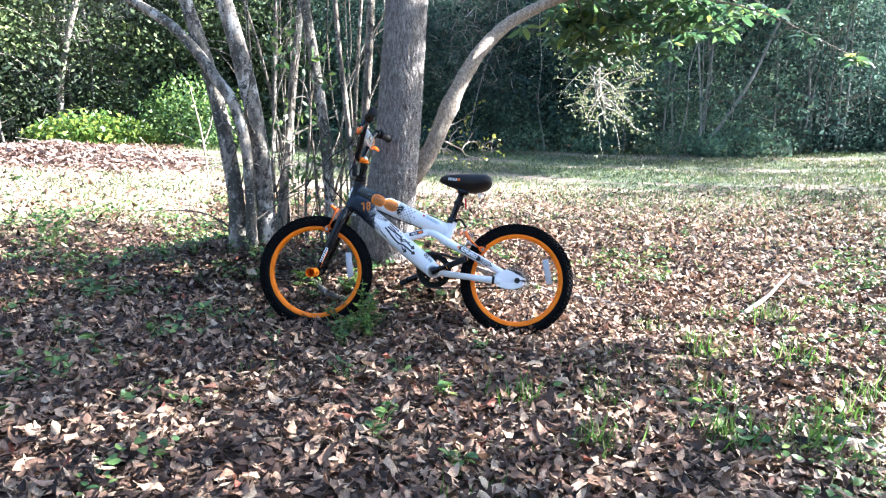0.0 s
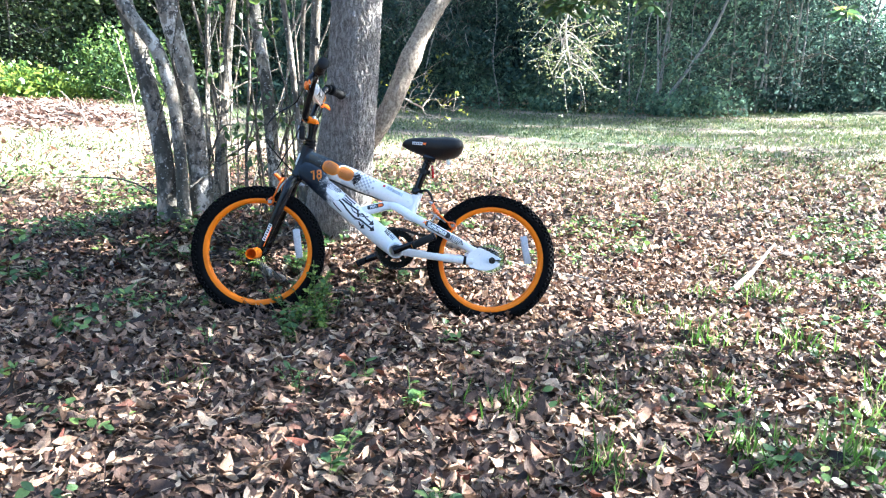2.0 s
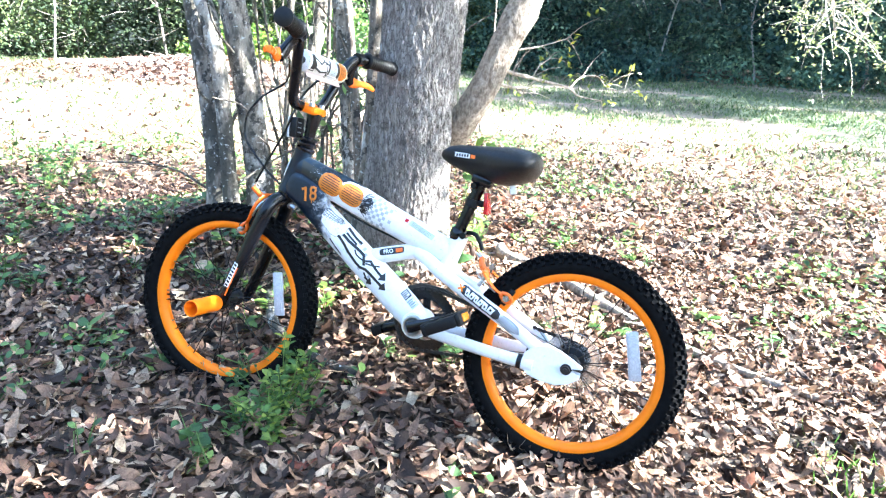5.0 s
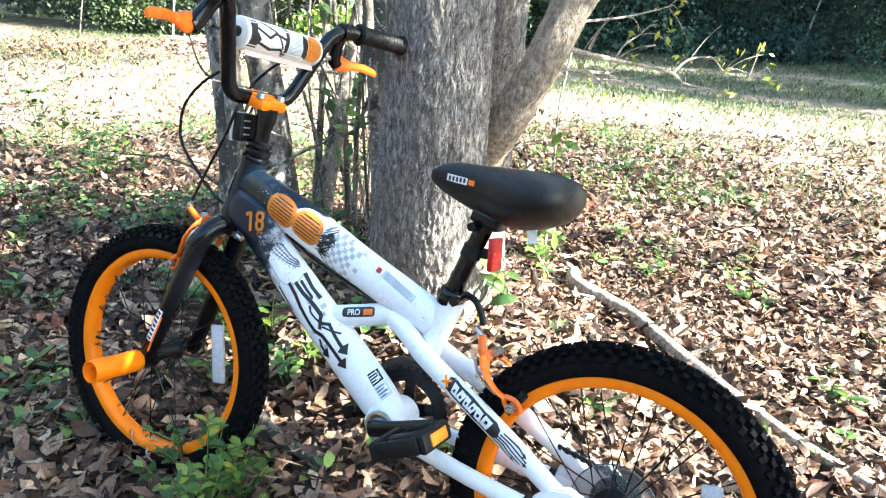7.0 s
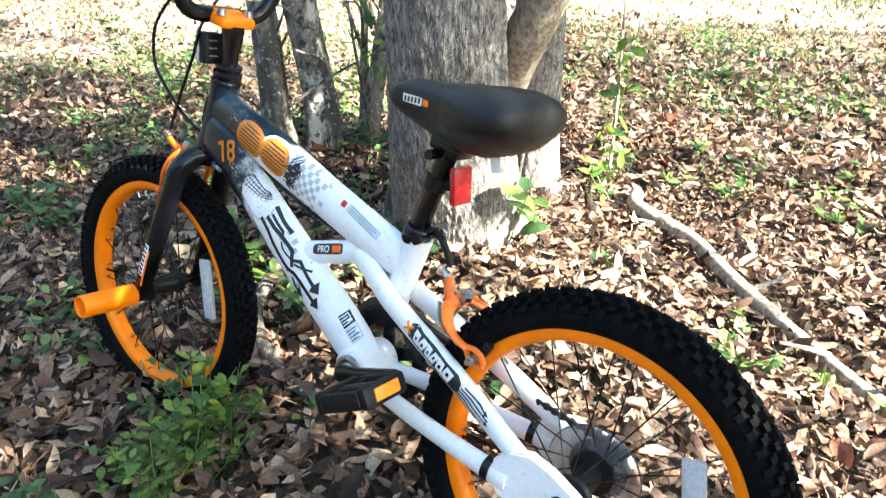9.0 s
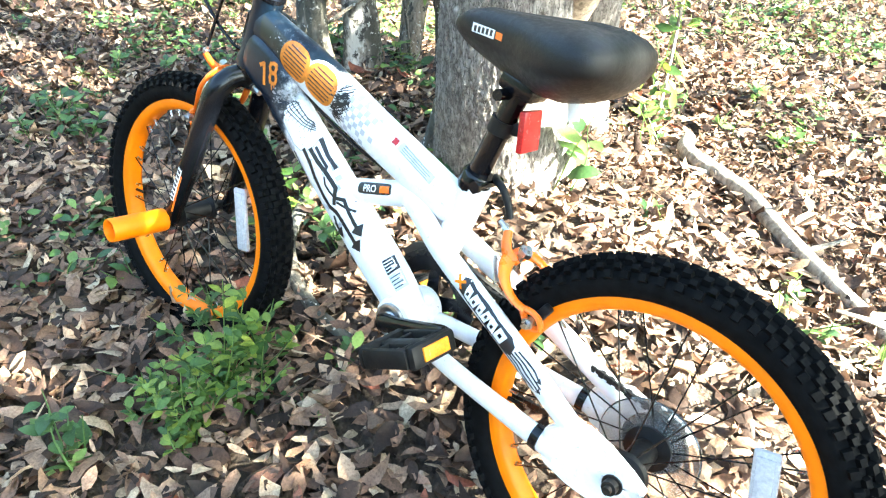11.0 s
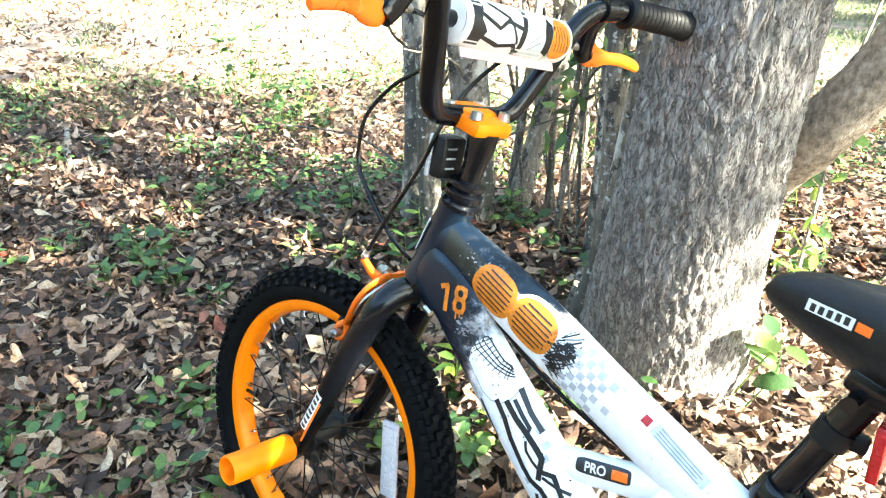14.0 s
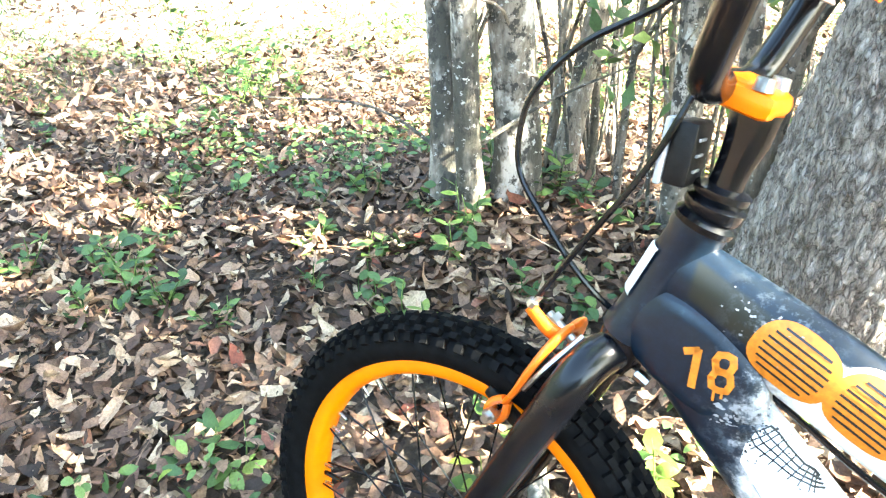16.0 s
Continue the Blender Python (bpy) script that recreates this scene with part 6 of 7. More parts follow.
# a heap of dry brush and cut sticks raked up along the foot of the bank
br = random.Random(17)
for a, R, long_, high in ((150.6, 9.0, 0.75, 0.10), (148.3, 8.8, 0.9, 0.15), (146.2, 8.7, 0.8, 0.13), (143.9, 8.9, 0.8, 0.11), (141.6, 8.9, 0.7, 0.09)):
    x, y = R * math.cos(radians(a)), R * math.sin(radians(a))
    t = thing_at("brush_pile", x, y, "heap of dry reddish-brown leaves and cut sticks", "brush", "brush along the bank")
    g = t.location.z
    n = 1500
    u, w = rng.normal(0, 0.42, n), rng.normal(0, 0.35, n)
    tx, ty = -math.sin(radians(a)), math.cos(radians(a))
    px, py = x + tx * u * long_ + ty * w, y + ty * u * long_ - tx * w
    top = high * np.exp(-(u / 0.7) ** 2 - (w / 0.6) ** 2)
    d = unit(n)
    d[:, 2] *= 0.45
    ln = rng.uniform(0.05, 0.1, n)
    v, f = leaves(np.stack([px, py, ground_z(px, py) + top * rng.uniform(0.35, 1.1, n) + 0.02], 1), d, unit(n, 0.9), ln, ln * rng.uniform(0.2, 0.5, n), rng.normal(0, 0.4, n), rng.uniform(0, 0.4, n), False)
    under(new("leaves", bulk_mesh("leaves", v, f, M["brush"])), t)
    for k in range(16):
        ux, wy = br.gauss(0, 0.35) * long_, br.gauss(0, 0.2)
        q = np.array((x + tx * ux + ty * wy, y + ty * ux - tx * wy))
        dirn, le = br.uniform(-0.7, 0.7) + (math.pi if br.random() < 0.5 else 0), br.uniform(0.25, 0.6)
        e = q + np.array((tx * math.cos(dirn) + ty * math.sin(dirn), ty * math.cos(dirn) - tx * math.sin(dirn))) * le
        m = (q + e) / 2 + np.array((br.gauss(0, 0.03), br.gauss(0, 0.03)))
        z0, z1 = br.uniform(0.02, high), br.uniform(0.02, high * 1.3)
        gz = [float(ground_z(*c)) for c in (q, m, e)]
        r = br.uniform(0.004, 0.011)
        under(part("stick", tube(bmesh.new(), spline([(*q, gz[0] + z0, r), (*m, gz[1] + (z0 + z1) / 2 + 0.02, r * 0.8), (*e, gz[2] + z1, r * 0.5)], 4), 0, 6), M["deadwood"]), t)

# broken bare saplings standing in front of the bank
for (x, y), tops in (((-6.15, 5.0), ((-0.26, -0.15, 0.42), (-0.36, -0.22, 0.2))), ((-5.6, 5.05), ((-0.12, -0.12, 0.98), (0.02, 0.05, 0.8), (-0.25, -0.2, 0.55)))):
    t = thing_at("sapling", x, y, "broken bare sapling stem in front of the bank", "sapling")
    o = np.array((x, y, t.location.z - 0.03))
    for k, top in enumerate(tops):
        base = o if k == 0 else o + np.array(tops[0]) * 0.42
        e = o + np.array(top)
        under(part("stem", tube(bmesh.new(), spline([(*base, 0.011 - 0.003 * k), (*((base + e) / 2 + np.array((0.02, 0.01, 0.02))), 0.009 - 0.003 * k), (*e, 0.004)], 5), 0, 8), M["deadwood"]), t)

# a fallen log in the shade of the woods
log_line = [(-1.85, 13.75, 0.030), (-1.55, 13.7, 0.036), (-1.25, 13.68, 0.034), (-0.95, 13.6, 0.022)]
t = thing_at("log", -1.85, 13.75, "grey fallen log propped in the undergrowth", "log")
under(part("trunk", tube(bmesh.new(), spline([(x, y, float(ground_z(x, y)) + 0.05 + 0.09 * k, r) for k, (x, y, r) in enumerate(log_line)], 6), 0, 12), M["stem"]), t)

trunk_line = [(-0.95, 3.9, 1.78), (-0.9, 4.9, 2.4), (-1.4, 5.9, 2.35), (-1.85, 6.25, 1.9), (-2.02, 6.38, 1.5), (-1.96, 6.45, 1.12)]
twig(limb, [(*q, r) for q, r in zip(trunk_line, (0.016, 0.014, 0.012, 0.011, 0.009, 0.006))], "pale_twig", "branch")
tips = []
stemline = spline(trunk_line, 10)
for k in range(95):
    q = stemline[rng.integers(22, len(stemline))].copy()
    d = np.array((rng.normal(0.1, 0.7), rng.normal(0, 0.5), rng.normal(0.0, 0.45)))
    line = [(*q, 0.0034)]
    for j in range(5):
        d = d + rng.normal(0, 0.42, 3) - np.array((0, 0, 0.10))
        q = q + d / np.linalg.norm(d) * rng.uniform(0.06, 0.14)
        line.append((*q, 0.0032 - 0.0005 * j))
        if j > 0:
            for m in range(6):
                tips.append(q + rng.normal(0, 0.045, 3))
    twig(limb, line, "pale_twig", "twig", 5, 3)
tips = np.array(tips) * K
n = len(tips)
v, f = leaves(tips, unit(n), unit(n, 0.5), rng.uniform(0.016, 0.036, n), rng.uniform(0.008, 0.016, n), rng.normal(0, 0.1, n), rng.uniform(0, 0.3, n), False)
under(new("foliage", bulk_mesh("foliage", v, f, M["sun_leaf"])), limb)["label"] = "small pale green leaves on a hanging branch"
# a bare low branch with a few yellow-green leaves, reaching out behind the saddle
LOW = [(-1.725, 3.02, 0.785, 0.0075), (-1.77, 3.14, 0.768, 0.006), (-1.82, 3.30, 0.75, 0.0052), (-1.87, 3.44, 0.735, 0.0048), (-1.945, 3.68, 0.706, 0.0042), (-1.985, 3.80, 0.672, 0.0032), (-1.96, 3.92, 0.655, 0.002)]
SIDE = [[(-1.945, 3.68, 0.706, 0.0032), (-1.955, 3.76, 0.745, 0.003), (-1.95, 3.86, 0.75, 0.0026), (-1.95, 3.93, 0.712, 0.002), (-1.91, 4.0, 0.69, 0.0014)], [(-1.74, 3.04, 0.74, 0.0055), (-1.80, 3.17, 0.724, 0.0048), (-1.86, 3.33, 0.715, 0.0036)],
        [(-1.82, 3.30, 0.75, 0.003), (-1.83, 3.34, 0.785, 0.0024), (-1.84, 3.40, 0.81, 0.0016)], [(-1.725, 3.05, 0.83, 0.0035), (-1.80, 3.30, 0.85, 0.0024), (-1.85, 3.5, 0.88, 0.0015)], [(-1.81, 3.20, 0.724, 0.0024), (-1.84, 3.28, 0.70, 0.0014)]]
tips = []
for line in [LOW] + SIDE:
    twig(limb, metric(line), "deadwood", "branch", 7)
for k in range(46):
    line = ([LOW] + SIDE)[sr.randint(0, 5)]
    q = np.array(line[sr.randint(1, len(line) - 1)][:3])
    e = q + np.array((sr.gauss(0, 0.04), sr.gauss(0.04, 0.06), sr.gauss(0.02, 0.05)))
    twig(limb, metric([(*q, 0.0016), (*((q + e) / 2 + np.array((0, 0, 0.01))), 0.0012), (*e, 0.0008)]), "deadwood", "twig", 5, 3)
    if sr.random() < 0.55:
        tips += [e + rng.normal(0, 0.016, 3) for m in range(4)]
tips = np.array(tips)
n = len(tips)
v, f = leaves(tips, unit(n), unit(n, 0.5), rng.uniform(0.018, 0.032, n), rng.uniform(0.009, 0.016, n), rng.normal(0, 0.1, n), rng.uniform(0, 0.3, n), False)
under(new("foliage", bulk_mesh("foliage", v, f, M["yellow_leaf"])), limb)["label"] = "sparse yellow-green leaves on a bare branch"

# trees added beyond the view on the sunny side, placed so their crowns dapple the ground
def shade_trees(*spots):
    for x, y, z, rad, n, *foot in spots:
        dx = foot[0] if foot else 0.4
        t = thing_at("tree", x * K + dx, y * K - 0.3, "leafy tree added out of view to shade the clearing", "tree", "trees round the clearing")
        tube_bm = tube(bmesh.new(), spline([(x * K + dx, y * K - 0.3, t.location.z - 0.1, 0.034), (x * K + dx * 0.9, y * K - 0.34, z * 0.25, 0.028), (x * K + dx * 0.7, y * K - 0.1, z * 0.5, 0.025), (x * K + dx * 0.42, y * K, z * 0.75, 0.02), (x * K, y * K, z, 0.016)], 5), 0, 12)
        under(part("trunk", tube_bm, M["stem"]), t)
        clump = np.array((x * K, y * K, z)) + unit(max(6, n // 16)) * (rng.uniform(0.1, 1, max(6, n // 16)) ** 0.5)[:, None] * np.array((rad, rad, rad * 0.6))
        p = clump[rng.integers(0, len(clump), n)] + rng.normal(0, 0.11, (n, 3)) * min(1.6, 0.6 + rad * 0.5)
        ln = 0.13 * rng.uniform(0.6, 1.25, n)
        v, f = leaves(p, unit(n), unit(n, 1.2), ln, ln * 0.45, rng.normal(0, 0.12, n), rng.uniform(0, 0.3, n), False)
        under(new("crown", bulk_mesh("crown", v, f, M["gloss_leaf"])), t)


shade_trees((2.45, 4.02, 3.2, 1.6, 2500), (1.7, 3.0, 3.1, 1.0, 1500), (1.93, 5.13, 3.2, 0.66, 820), (4.35, 5.13, 3.2, 0.75, 520), (1.15, 5.3, 3.2, 0.8, 680), (1.35, 4.6, 3.2, 0.7, 480), (3.1, 12.6, 4.0, 1.1, 420), (4.6, 14.5, 4.4, 1.8, 900))
shade_trees((2.2, 14.8, 4.2, 1.4, 600), (5.8, 13.0, 4.4, 1.5, 700), (3.1, 5.65, 3.2, 0.45, 220), (6.2, 18.5, 5.0, 1.8, 700), (4.2, 18.2, 5.0, 1.6, 600), (3.2, 17.6, 5.0, 1.4, 500))
shade_trees((4.5, 9.6, 7.0, 1.2, 520), (5.2, 8.8, 7.0, 1.0, 360), (3.1, 9.0, 7.0, 1.0, 420), (2.2, 8.4, 7.0, 1.0, 420), (4.0, 8.4, 7.0, 1.0, 400), (1.3, 8.6, 7.2, 1.0, 380), (0.6, 10.6, 7.2, 0.8, 300), (2.48, 5.95, 3.2, 0.38, 120), (3.6, 5.8, 3.2, 0.5, 120))
shade_trees((-0.33, 13.0, 4.6, 1.0, 1700, 1.9), (0.44, 14.1, 4.6, 1.1, 1900, 1.2), (1.2, 15.2, 4.6, 1.2, 1900), (2.5, 17.0, 4.7, 1.3, 1800), (1.4, 13.6, 4.6, 0.8, 900))

# ---- sticks and logs ----


def stick(line, mat, label, name="stick"):
    pts = [np.array(p) for p in line]
    t = thing_at(name, pts[0][0] * K, pts[0][1] * K, label, "stick")
    pts = [(p[0], p[1], float(ground_z(p[0] * K, p[1] * K)) / K + p[2], p[3]) for p in pts]
    v, f = bark_trunk(pts, 0.0012, 60.0, 16, 80, 0, 1.0, pts[0][0])
    me = bulk_mesh(name, v - np.array(t.location), f, M[mat])
    ob = new(name, me)
    ob.location = t.location
    bpy.data.objects.remove(t)
    return tagged(ob, label, "stick")


branch = stick(metric([(-2.09, 3.54, 0.05, 0.02), (-2.02, 3.48, 0.045, 0.023), (-1.90, 3.475, 0.04, 0.023), (-1.77, 3.465, 0.04, 0.021), (-1.62, 3.41, 0.045, 0.02), (-1.48, 3.385, 0.04, 0.018), (-1.36, 3.368, 0.035, 0.017), (-1.18, 3.345, 0.03, 0.015), (-0.98, 3.352, 0.025, 0.012), (-0.76, 3.372, 0.02, 0.009)]), "deadwood", "long pale dead branch lying on the leaves")
for a, b in (((-1.90, 3.475, 0.05), (-1.94, 3.40, 0.075)), ((-1.55, 3.40, 0.05), (-1.52, 3.49, 0.08)), ((-1.30, 3.36, 0.045), (-1.36, 3.29, 0.06)), ((-1.70, 3.445, 0.055), (-1.66, 3.44, 0.10)), ((-2.03, 3.49, 0.05), (-2.12, 3.46, 0.05))):
    stub = tube(bmesh.new(), spline([(*a, 0.008), (*((np.array(a) + np.array(b)) / 2 + np.array((0.006, 0.0, 0.004))), 0.0055), (*b, 0.003)], 4), 0, 8)
    under(part("side_twig", stub, M["deadwood"]), branch)
stick(metric([(-0.32, 3.50, 0.02, 0.013), (-0.29, 3.62, 0.04, 0.012), (-0.24, 3.85, 0.06, 0.010), (-0.20, 4.05, 0.10, 0.007), (-0.17, 4.2, 0.12, 0.004)]), "deadwood", "crooked pale stick lying on the leaves")
stick([(-0.04, 2.38, -0.01, 0.03), (0.1, 2.39, 0.0, 0.045), (0.3, 2.42, 0.0, 0.04), (0.55, 2.46, 0.0, 0.035)], "limb", "weathered half-buried log among grass", "log")
stick([(-4.6, 1.75, 0.02, 0.014), (-4.1, 1.82, 0.025, 0.012), (-3.7, 2.0, 0.02, 0.006)], "deadwood", "pale stick lying on brown leaves")
stick([(-2.25, 2.72, 0.03, 0.016), (-2.05, 2.62, 0.04, 0.016), (-1.85, 2.62, 0.03, 0.014), (-1.7, 2.68, 0.02, 0.01)], "stem", "short dead branch lying behind the front wheel")
stick([(-2.9, 3.5, 0.02, 0.012), (-2.5, 3.2, 0.04, 0.01), (-2.25, 3.0, 0.03, 0.006)], "stem", "thin fallen twig at the foot of the trees")

# ---- weeds and grass ----


def weed(x, y, height, spread, n, leaf, mat="weed", label="small green weed growing through brown leaves", stems=5, name="weed"):
    """Upright stems with leaves along them; x, y in plan units, sizes in metres."""
    t = thing_at(name, x * K, y * K, label, "plant", "weeds in the litter")
    bm = bmesh.new()
    pos, fwd = [], []
    b = np.array(t.location)
    for k in range(stems):
        d = np.array((rng.normal(0, spread), rng.normal(0, spread), height * rng.uniform(0.55, 1.1)))
        o = b + np.array((rng.normal(0, spread * 0.35), rng.normal(0, spread * 0.35), -0.01))
        m = o + d * 0.55 + rng.normal(0, 0.008, 3)
        pts = spline([(*o, 0.0018), (*m, 0.0014), (*(o + d), 0.0008)], 4)
        tube(bm, pts, 0, 5)
        for q in range(n // stems):
            u = rng.uniform(0.2, 1.0)
            a = rng.uniform(0, math.tau)
            dirn = np.array((math.cos(a), math.sin(a), rng.uniform(-0.1, 0.6)))
            p = pts[min(len(pts) - 1, int(u * (len(pts) - 1)))][:3]
            pos.append(p + dirn * leaf * 0.55)
            fwd.append(dirn)
    tagged(under(part("stalk", bm, M["weed"]), t), kind="stuff")
    pos, fwd = np.array(pos), np.array(fwd)
    c = len(pos)
    ln = leaf * rng.uniform(0.6, 1.25, c)
    v, f = leaves(pos, fwd, np.array((0, 0, 1.0)) + rng.normal(0, 0.3, (c, 3)), ln, ln * rng.uniform(0.45, 0.62, c), rng.normal(-0.1, 0.15, c), rng.uniform(0.05, 0.3, c))
    under(new("foliage", bulk_mesh("foliage", v, f, M[mat])), t)


CLUMP = "dense small-leaved green weed clump against the front tyre"
weed(-1.735, 2.455, 0.20, 0.05, 240, 0.023, "bright_weed", CLUMP, 14)
weed(-1.66, 2.385, 0.12, 0.055, 220, 0.021, "bright_weed", CLUMP, 14)
weed(-1.74, 2.36, 0.10, 0.05, 130, 0.021, "weed", CLUMP, 10)
weed(-1.86, 2.45, 0.12, 0.05, 110, 0.022, "weed", CLUMP, 8)


def weed_patch(*spots):
    for x, y, h, n, lf in spots:
        weed(x, y, h, 0.022 + h * 0.12, n, lf, stems=2 if n < 12 else 4)


weed_patch((-1.39, 1.9, 0.1, 26, 0.026), (-1.07, 1.97, 0.12, 34, 0.03), (-1.06, 1.6, 0.13, 34, 0.03), (-0.79, 1.58, 0.1, 36, 0.03), (-2.2, 1.33, 0.14, 34, 0.032), (-2.3, 1.25, 0.08, 20, 0.035), (-1.63, 2.2, 0.14, 34, 0.034))
weed_patch((-1.17, 2.5, 0.08, 24, 0.034), (-1.05, 2.45, 0.06, 20, 0.03), (-2.97, 2.2, 0.13, 30, 0.034), (-2.85, 2.3, 0.08, 24, 0.03), (-3.03, 2.05, 0.1, 26, 0.032), (-2.6, 2.65, 0.1, 22, 0.03), (-1.98, 3.22, 0.2, 8, 0.075))
weed_patch((-2.5, 2.85, 0.1, 22, 0.03), (-2.78, 2.85, 0.12, 28, 0.035), (-3.1, 2.75, 0.12, 28, 0.035), (-4.74, 2.54, 0.44, 60, 0.042), (-4.5, 2.72, 0.36, 56, 0.042), (-4.35, 2.62, 0.24, 40, 0.04), (-3.165, 2.123, 0.16, 34, 0.04), (-2.2, 2.2, 0.07, 22, 0.028))
weed_patch((-2.4, 1.9, 0.08, 24, 0.03), (-1.5, 3.5, 0.12, 20, 0.035), (-2.0, 2.72, 0.1, 24, 0.03), (-1.72, 2.78, 0.1, 22, 0.03), (-1.6, 2.9, 0.09, 20, 0.03), (-2.95, 4.3, 0.5, 30, 0.04), (-2.2, 4.2, 0.12, 24, 0.04))
weed_patch((-1.9, 4.4, 0.1, 24, 0.04), (-1.1, 3.9, 0.1, 22, 0.03), (-0.9, 4.4, 0.2, 24, 0.04), (-3.5, 2.3, 0.12, 30, 0.035), (-3.3, 1.9, 0.1, 26, 0.035), (-2.7, 1.7, 0.12, 30, 0.03))

for x, y, h, n, lf in ((-2.68, 2.74, 0.14, 30, 0.04), (-2.60, 2.88, 0.12, 26, 0.042), (-2.48, 2.86, 0.10, 22, 0.036), (-2.74, 3.42, 0.16, 34, 0.042), (-2.85, 2.72, 0.12, 26, 0.036), (-1.95, 2.36, 0.10, 14, 0.05), (-2.03, 2.43, 0.12, 18, 0.045), (-2.02, 2.52, 0.11, 16, 0.045), (-1.83, 2.52, 0.12, 18, 0.042), (-2.44, 2.55, 0.10, 24, 0.036), (-2.27, 2.42, 0.09, 22, 0.034), (-2.10, 3.44, 0.22, 14, 0.05), (-4.10, 2.52, 0.30, 50, 0.038)):
    weed(x / K, y / K, h, 0.03 + h * 0.1, n, lf, "bright_weed" if lf > 0.041 else "weed", stems=3)

ws = random.Random(11)
for i in range(120):
    x, y = (ws.uniform(-5.5, 1.0), ws.uniform(0.9, 6.5)) if i < 70 else (ws.uniform(-4.6, -2.1), ws.uniform(1.3, 2.9))
    weed(x, y, ws.uniform(0.05, 0.11), 0.022, ws.randint(9, 18), ws.uniform(0.028, 0.046), stems=3)


def tuft(x, y, n, height, spread, label="green grass tuft among fallen leaves"):
    pos, fwd = [], []
    g = float(ground_z(x * K, y * K))
    a = rng.uniform(0, math.tau, n)
    lean = rng.uniform(0.1, 0.75, n)
    ln = height * rng.uniform(0.5, 1.3, n)
    fwd = np.stack([np.cos(a) * lean, np.sin(a) * lean, np.ones(n)], 1)
    fwd /= np.linalg.norm(fwd, axis=1)[:, None]
    pos = np.stack([rng.normal(0, spread, n), rng.normal(0, spread, n), np.zeros(n)], 1) + fwd * (ln * 0.5)[:, None]
    v, f = leaves(pos, fwd, unit(n, 0.1), ln, rng.uniform(0.003, 0.0065, n), -lean * 0.8, rng.uniform(0, 0.2, n), False)
    ob = new("grass_tuft", bulk_mesh("grass_tuft", v, f, M["green_grass"]))
    ob.location = (x * K, y * K, g)
    tagged(ob, label, "grass", "grass tufts", "stuff")


for x, y, n, h in ((0.03, 2.32, 70, 0.115), (-0.18, 2.2, 70, 0.10), (-0.5, 1.95, 60, 0.09), (-0.38, 3.03, 60, 0.09), (-0.19, 3.8, 70, 0.12), (0.2, 2.86, 50, 0.10), (0.1, 2.6, 40, 0.09), (-0.6, 2.3, 40, 0.08), (-0.85, 2.1, 36, 0.10), (-0.3, 2.6, 50, 0.08), (-1.7, 1.75, 30, 0.05), (0.3, 2.3, 40, 0.10), (0.35, 3.2, 40, 0.09), (-0.05, 3.2, 50, 0.1)):
    tuft(x, y, n, h, 0.045)
gs = random.Random(21)
for i in range(75):
    tuft(gs.uniform(-0.8, 1.1), gs.uniform(1.4, 4.8), gs.randint(14, 34), gs.uniform(0.035, 0.075), 0.05)

# low creeping weeds in patches
n = 30000
x, y = rng.uniform(-5.5, 1.2, n) * K, rng.uniform(0.8, 6.0, n) * K
dens = np.array([noise.noise(Vector((a * 1.3, b * 1.3, 3.0))) + 0.35 * noise.noise(Vector((a * 4, b * 4, 8.0))) for a, b in zip(x, y)])
bonus = 0.36 * smooth_step(-1.0, 0.2, x) + 0.3 * (1 - smooth_step(-2.8, -1.9, x))
keep = dens + bonus > 0.36
x, y = x[keep], y[keep]
n = len(x)
ln = rng.uniform(0.014, 0.034, n)
v, f = leaves(np.stack([x, y, ground_z(x, y) + rng.uniform(0.025, 0.07, n)], 1), flat_dirs(n, 0.35), unit(n, 2.0), ln, ln * rng.uniform(0.5, 0.8, n), rng.normal(-0.1, 0.2, n), rng.uniform(0, 0.3, n))
tagged(new("ground_weeds", bulk_mesh("ground_weeds", v, f, M["weed"])), "patches of small green creeping weeds over dead leaves", "weeds", kind="stuff")

# thin grass over the field
n = 120000
a, r = radians(80) + radians(120) * rng.uniform(0, 1, n) ** 1.7, 4.5 + 9.5 * rng.uniform(0, 1, n) ** 0.9
x, y = r * np.cos(a), r * np.sin(a)
ahead = -0.49 * x + 0.87 * y
keep = (ahead + rng.normal(0, 0.8, n) > 5.6) & (rng.random(n) > 0.72 * dry_light_bands(x, y))
x, y = x[keep], y[keep]
n = len(x)
ln = rng.uniform(0.03, 0.075, n)
fwd = np.stack([rng.normal(0, 0.5, n), rng.normal(0, 0.5, n), np.full(n, 0.8)], 1)
v, f = leaves(np.stack([x, y, ground_z(x, y) + ln * 0.3], 1), fwd, unit(n), ln, rng.uniform(0.006, 0.012, n), rng.normal(0, 0.3, n), np.zeros(n), False)
tagged(new("field_grass", bulk_mesh("field_grass", v, f, M["grass"])), "short dry yellow-green grass of the field", "grass", kind="stuff")

# thin dry grass on the open sandy ground
n = 16000
a, r = np.radians(rng.uniform(136, 185, n)), rng.uniform(4.6, 8.6, n)
x, y = r * np.cos(a), r * np.sin(a)
keep = np.array([noise.noise(Vector((p * 0.9, q * 2.2, 5.0))) for p, q in zip(x, y)]) + rng.normal(0, 0.15, n) > 0.02
x, y = x[keep], y[keep]
n = len(x)
ln = rng.uniform(0.03, 0.07, n)
fwd = np.stack([rng.normal(0, 0.6, n), rng.normal(0, 0.6, n), np.full(n, 0.7)], 1)
v, f = leaves(np.stack([x, y, ground_z(x, y) + ln * 0.3], 1), fwd, unit(n), ln, rng.uniform(0.006, 0.012, n), rng.normal(0, 0.3, n), np.zeros(n), False)
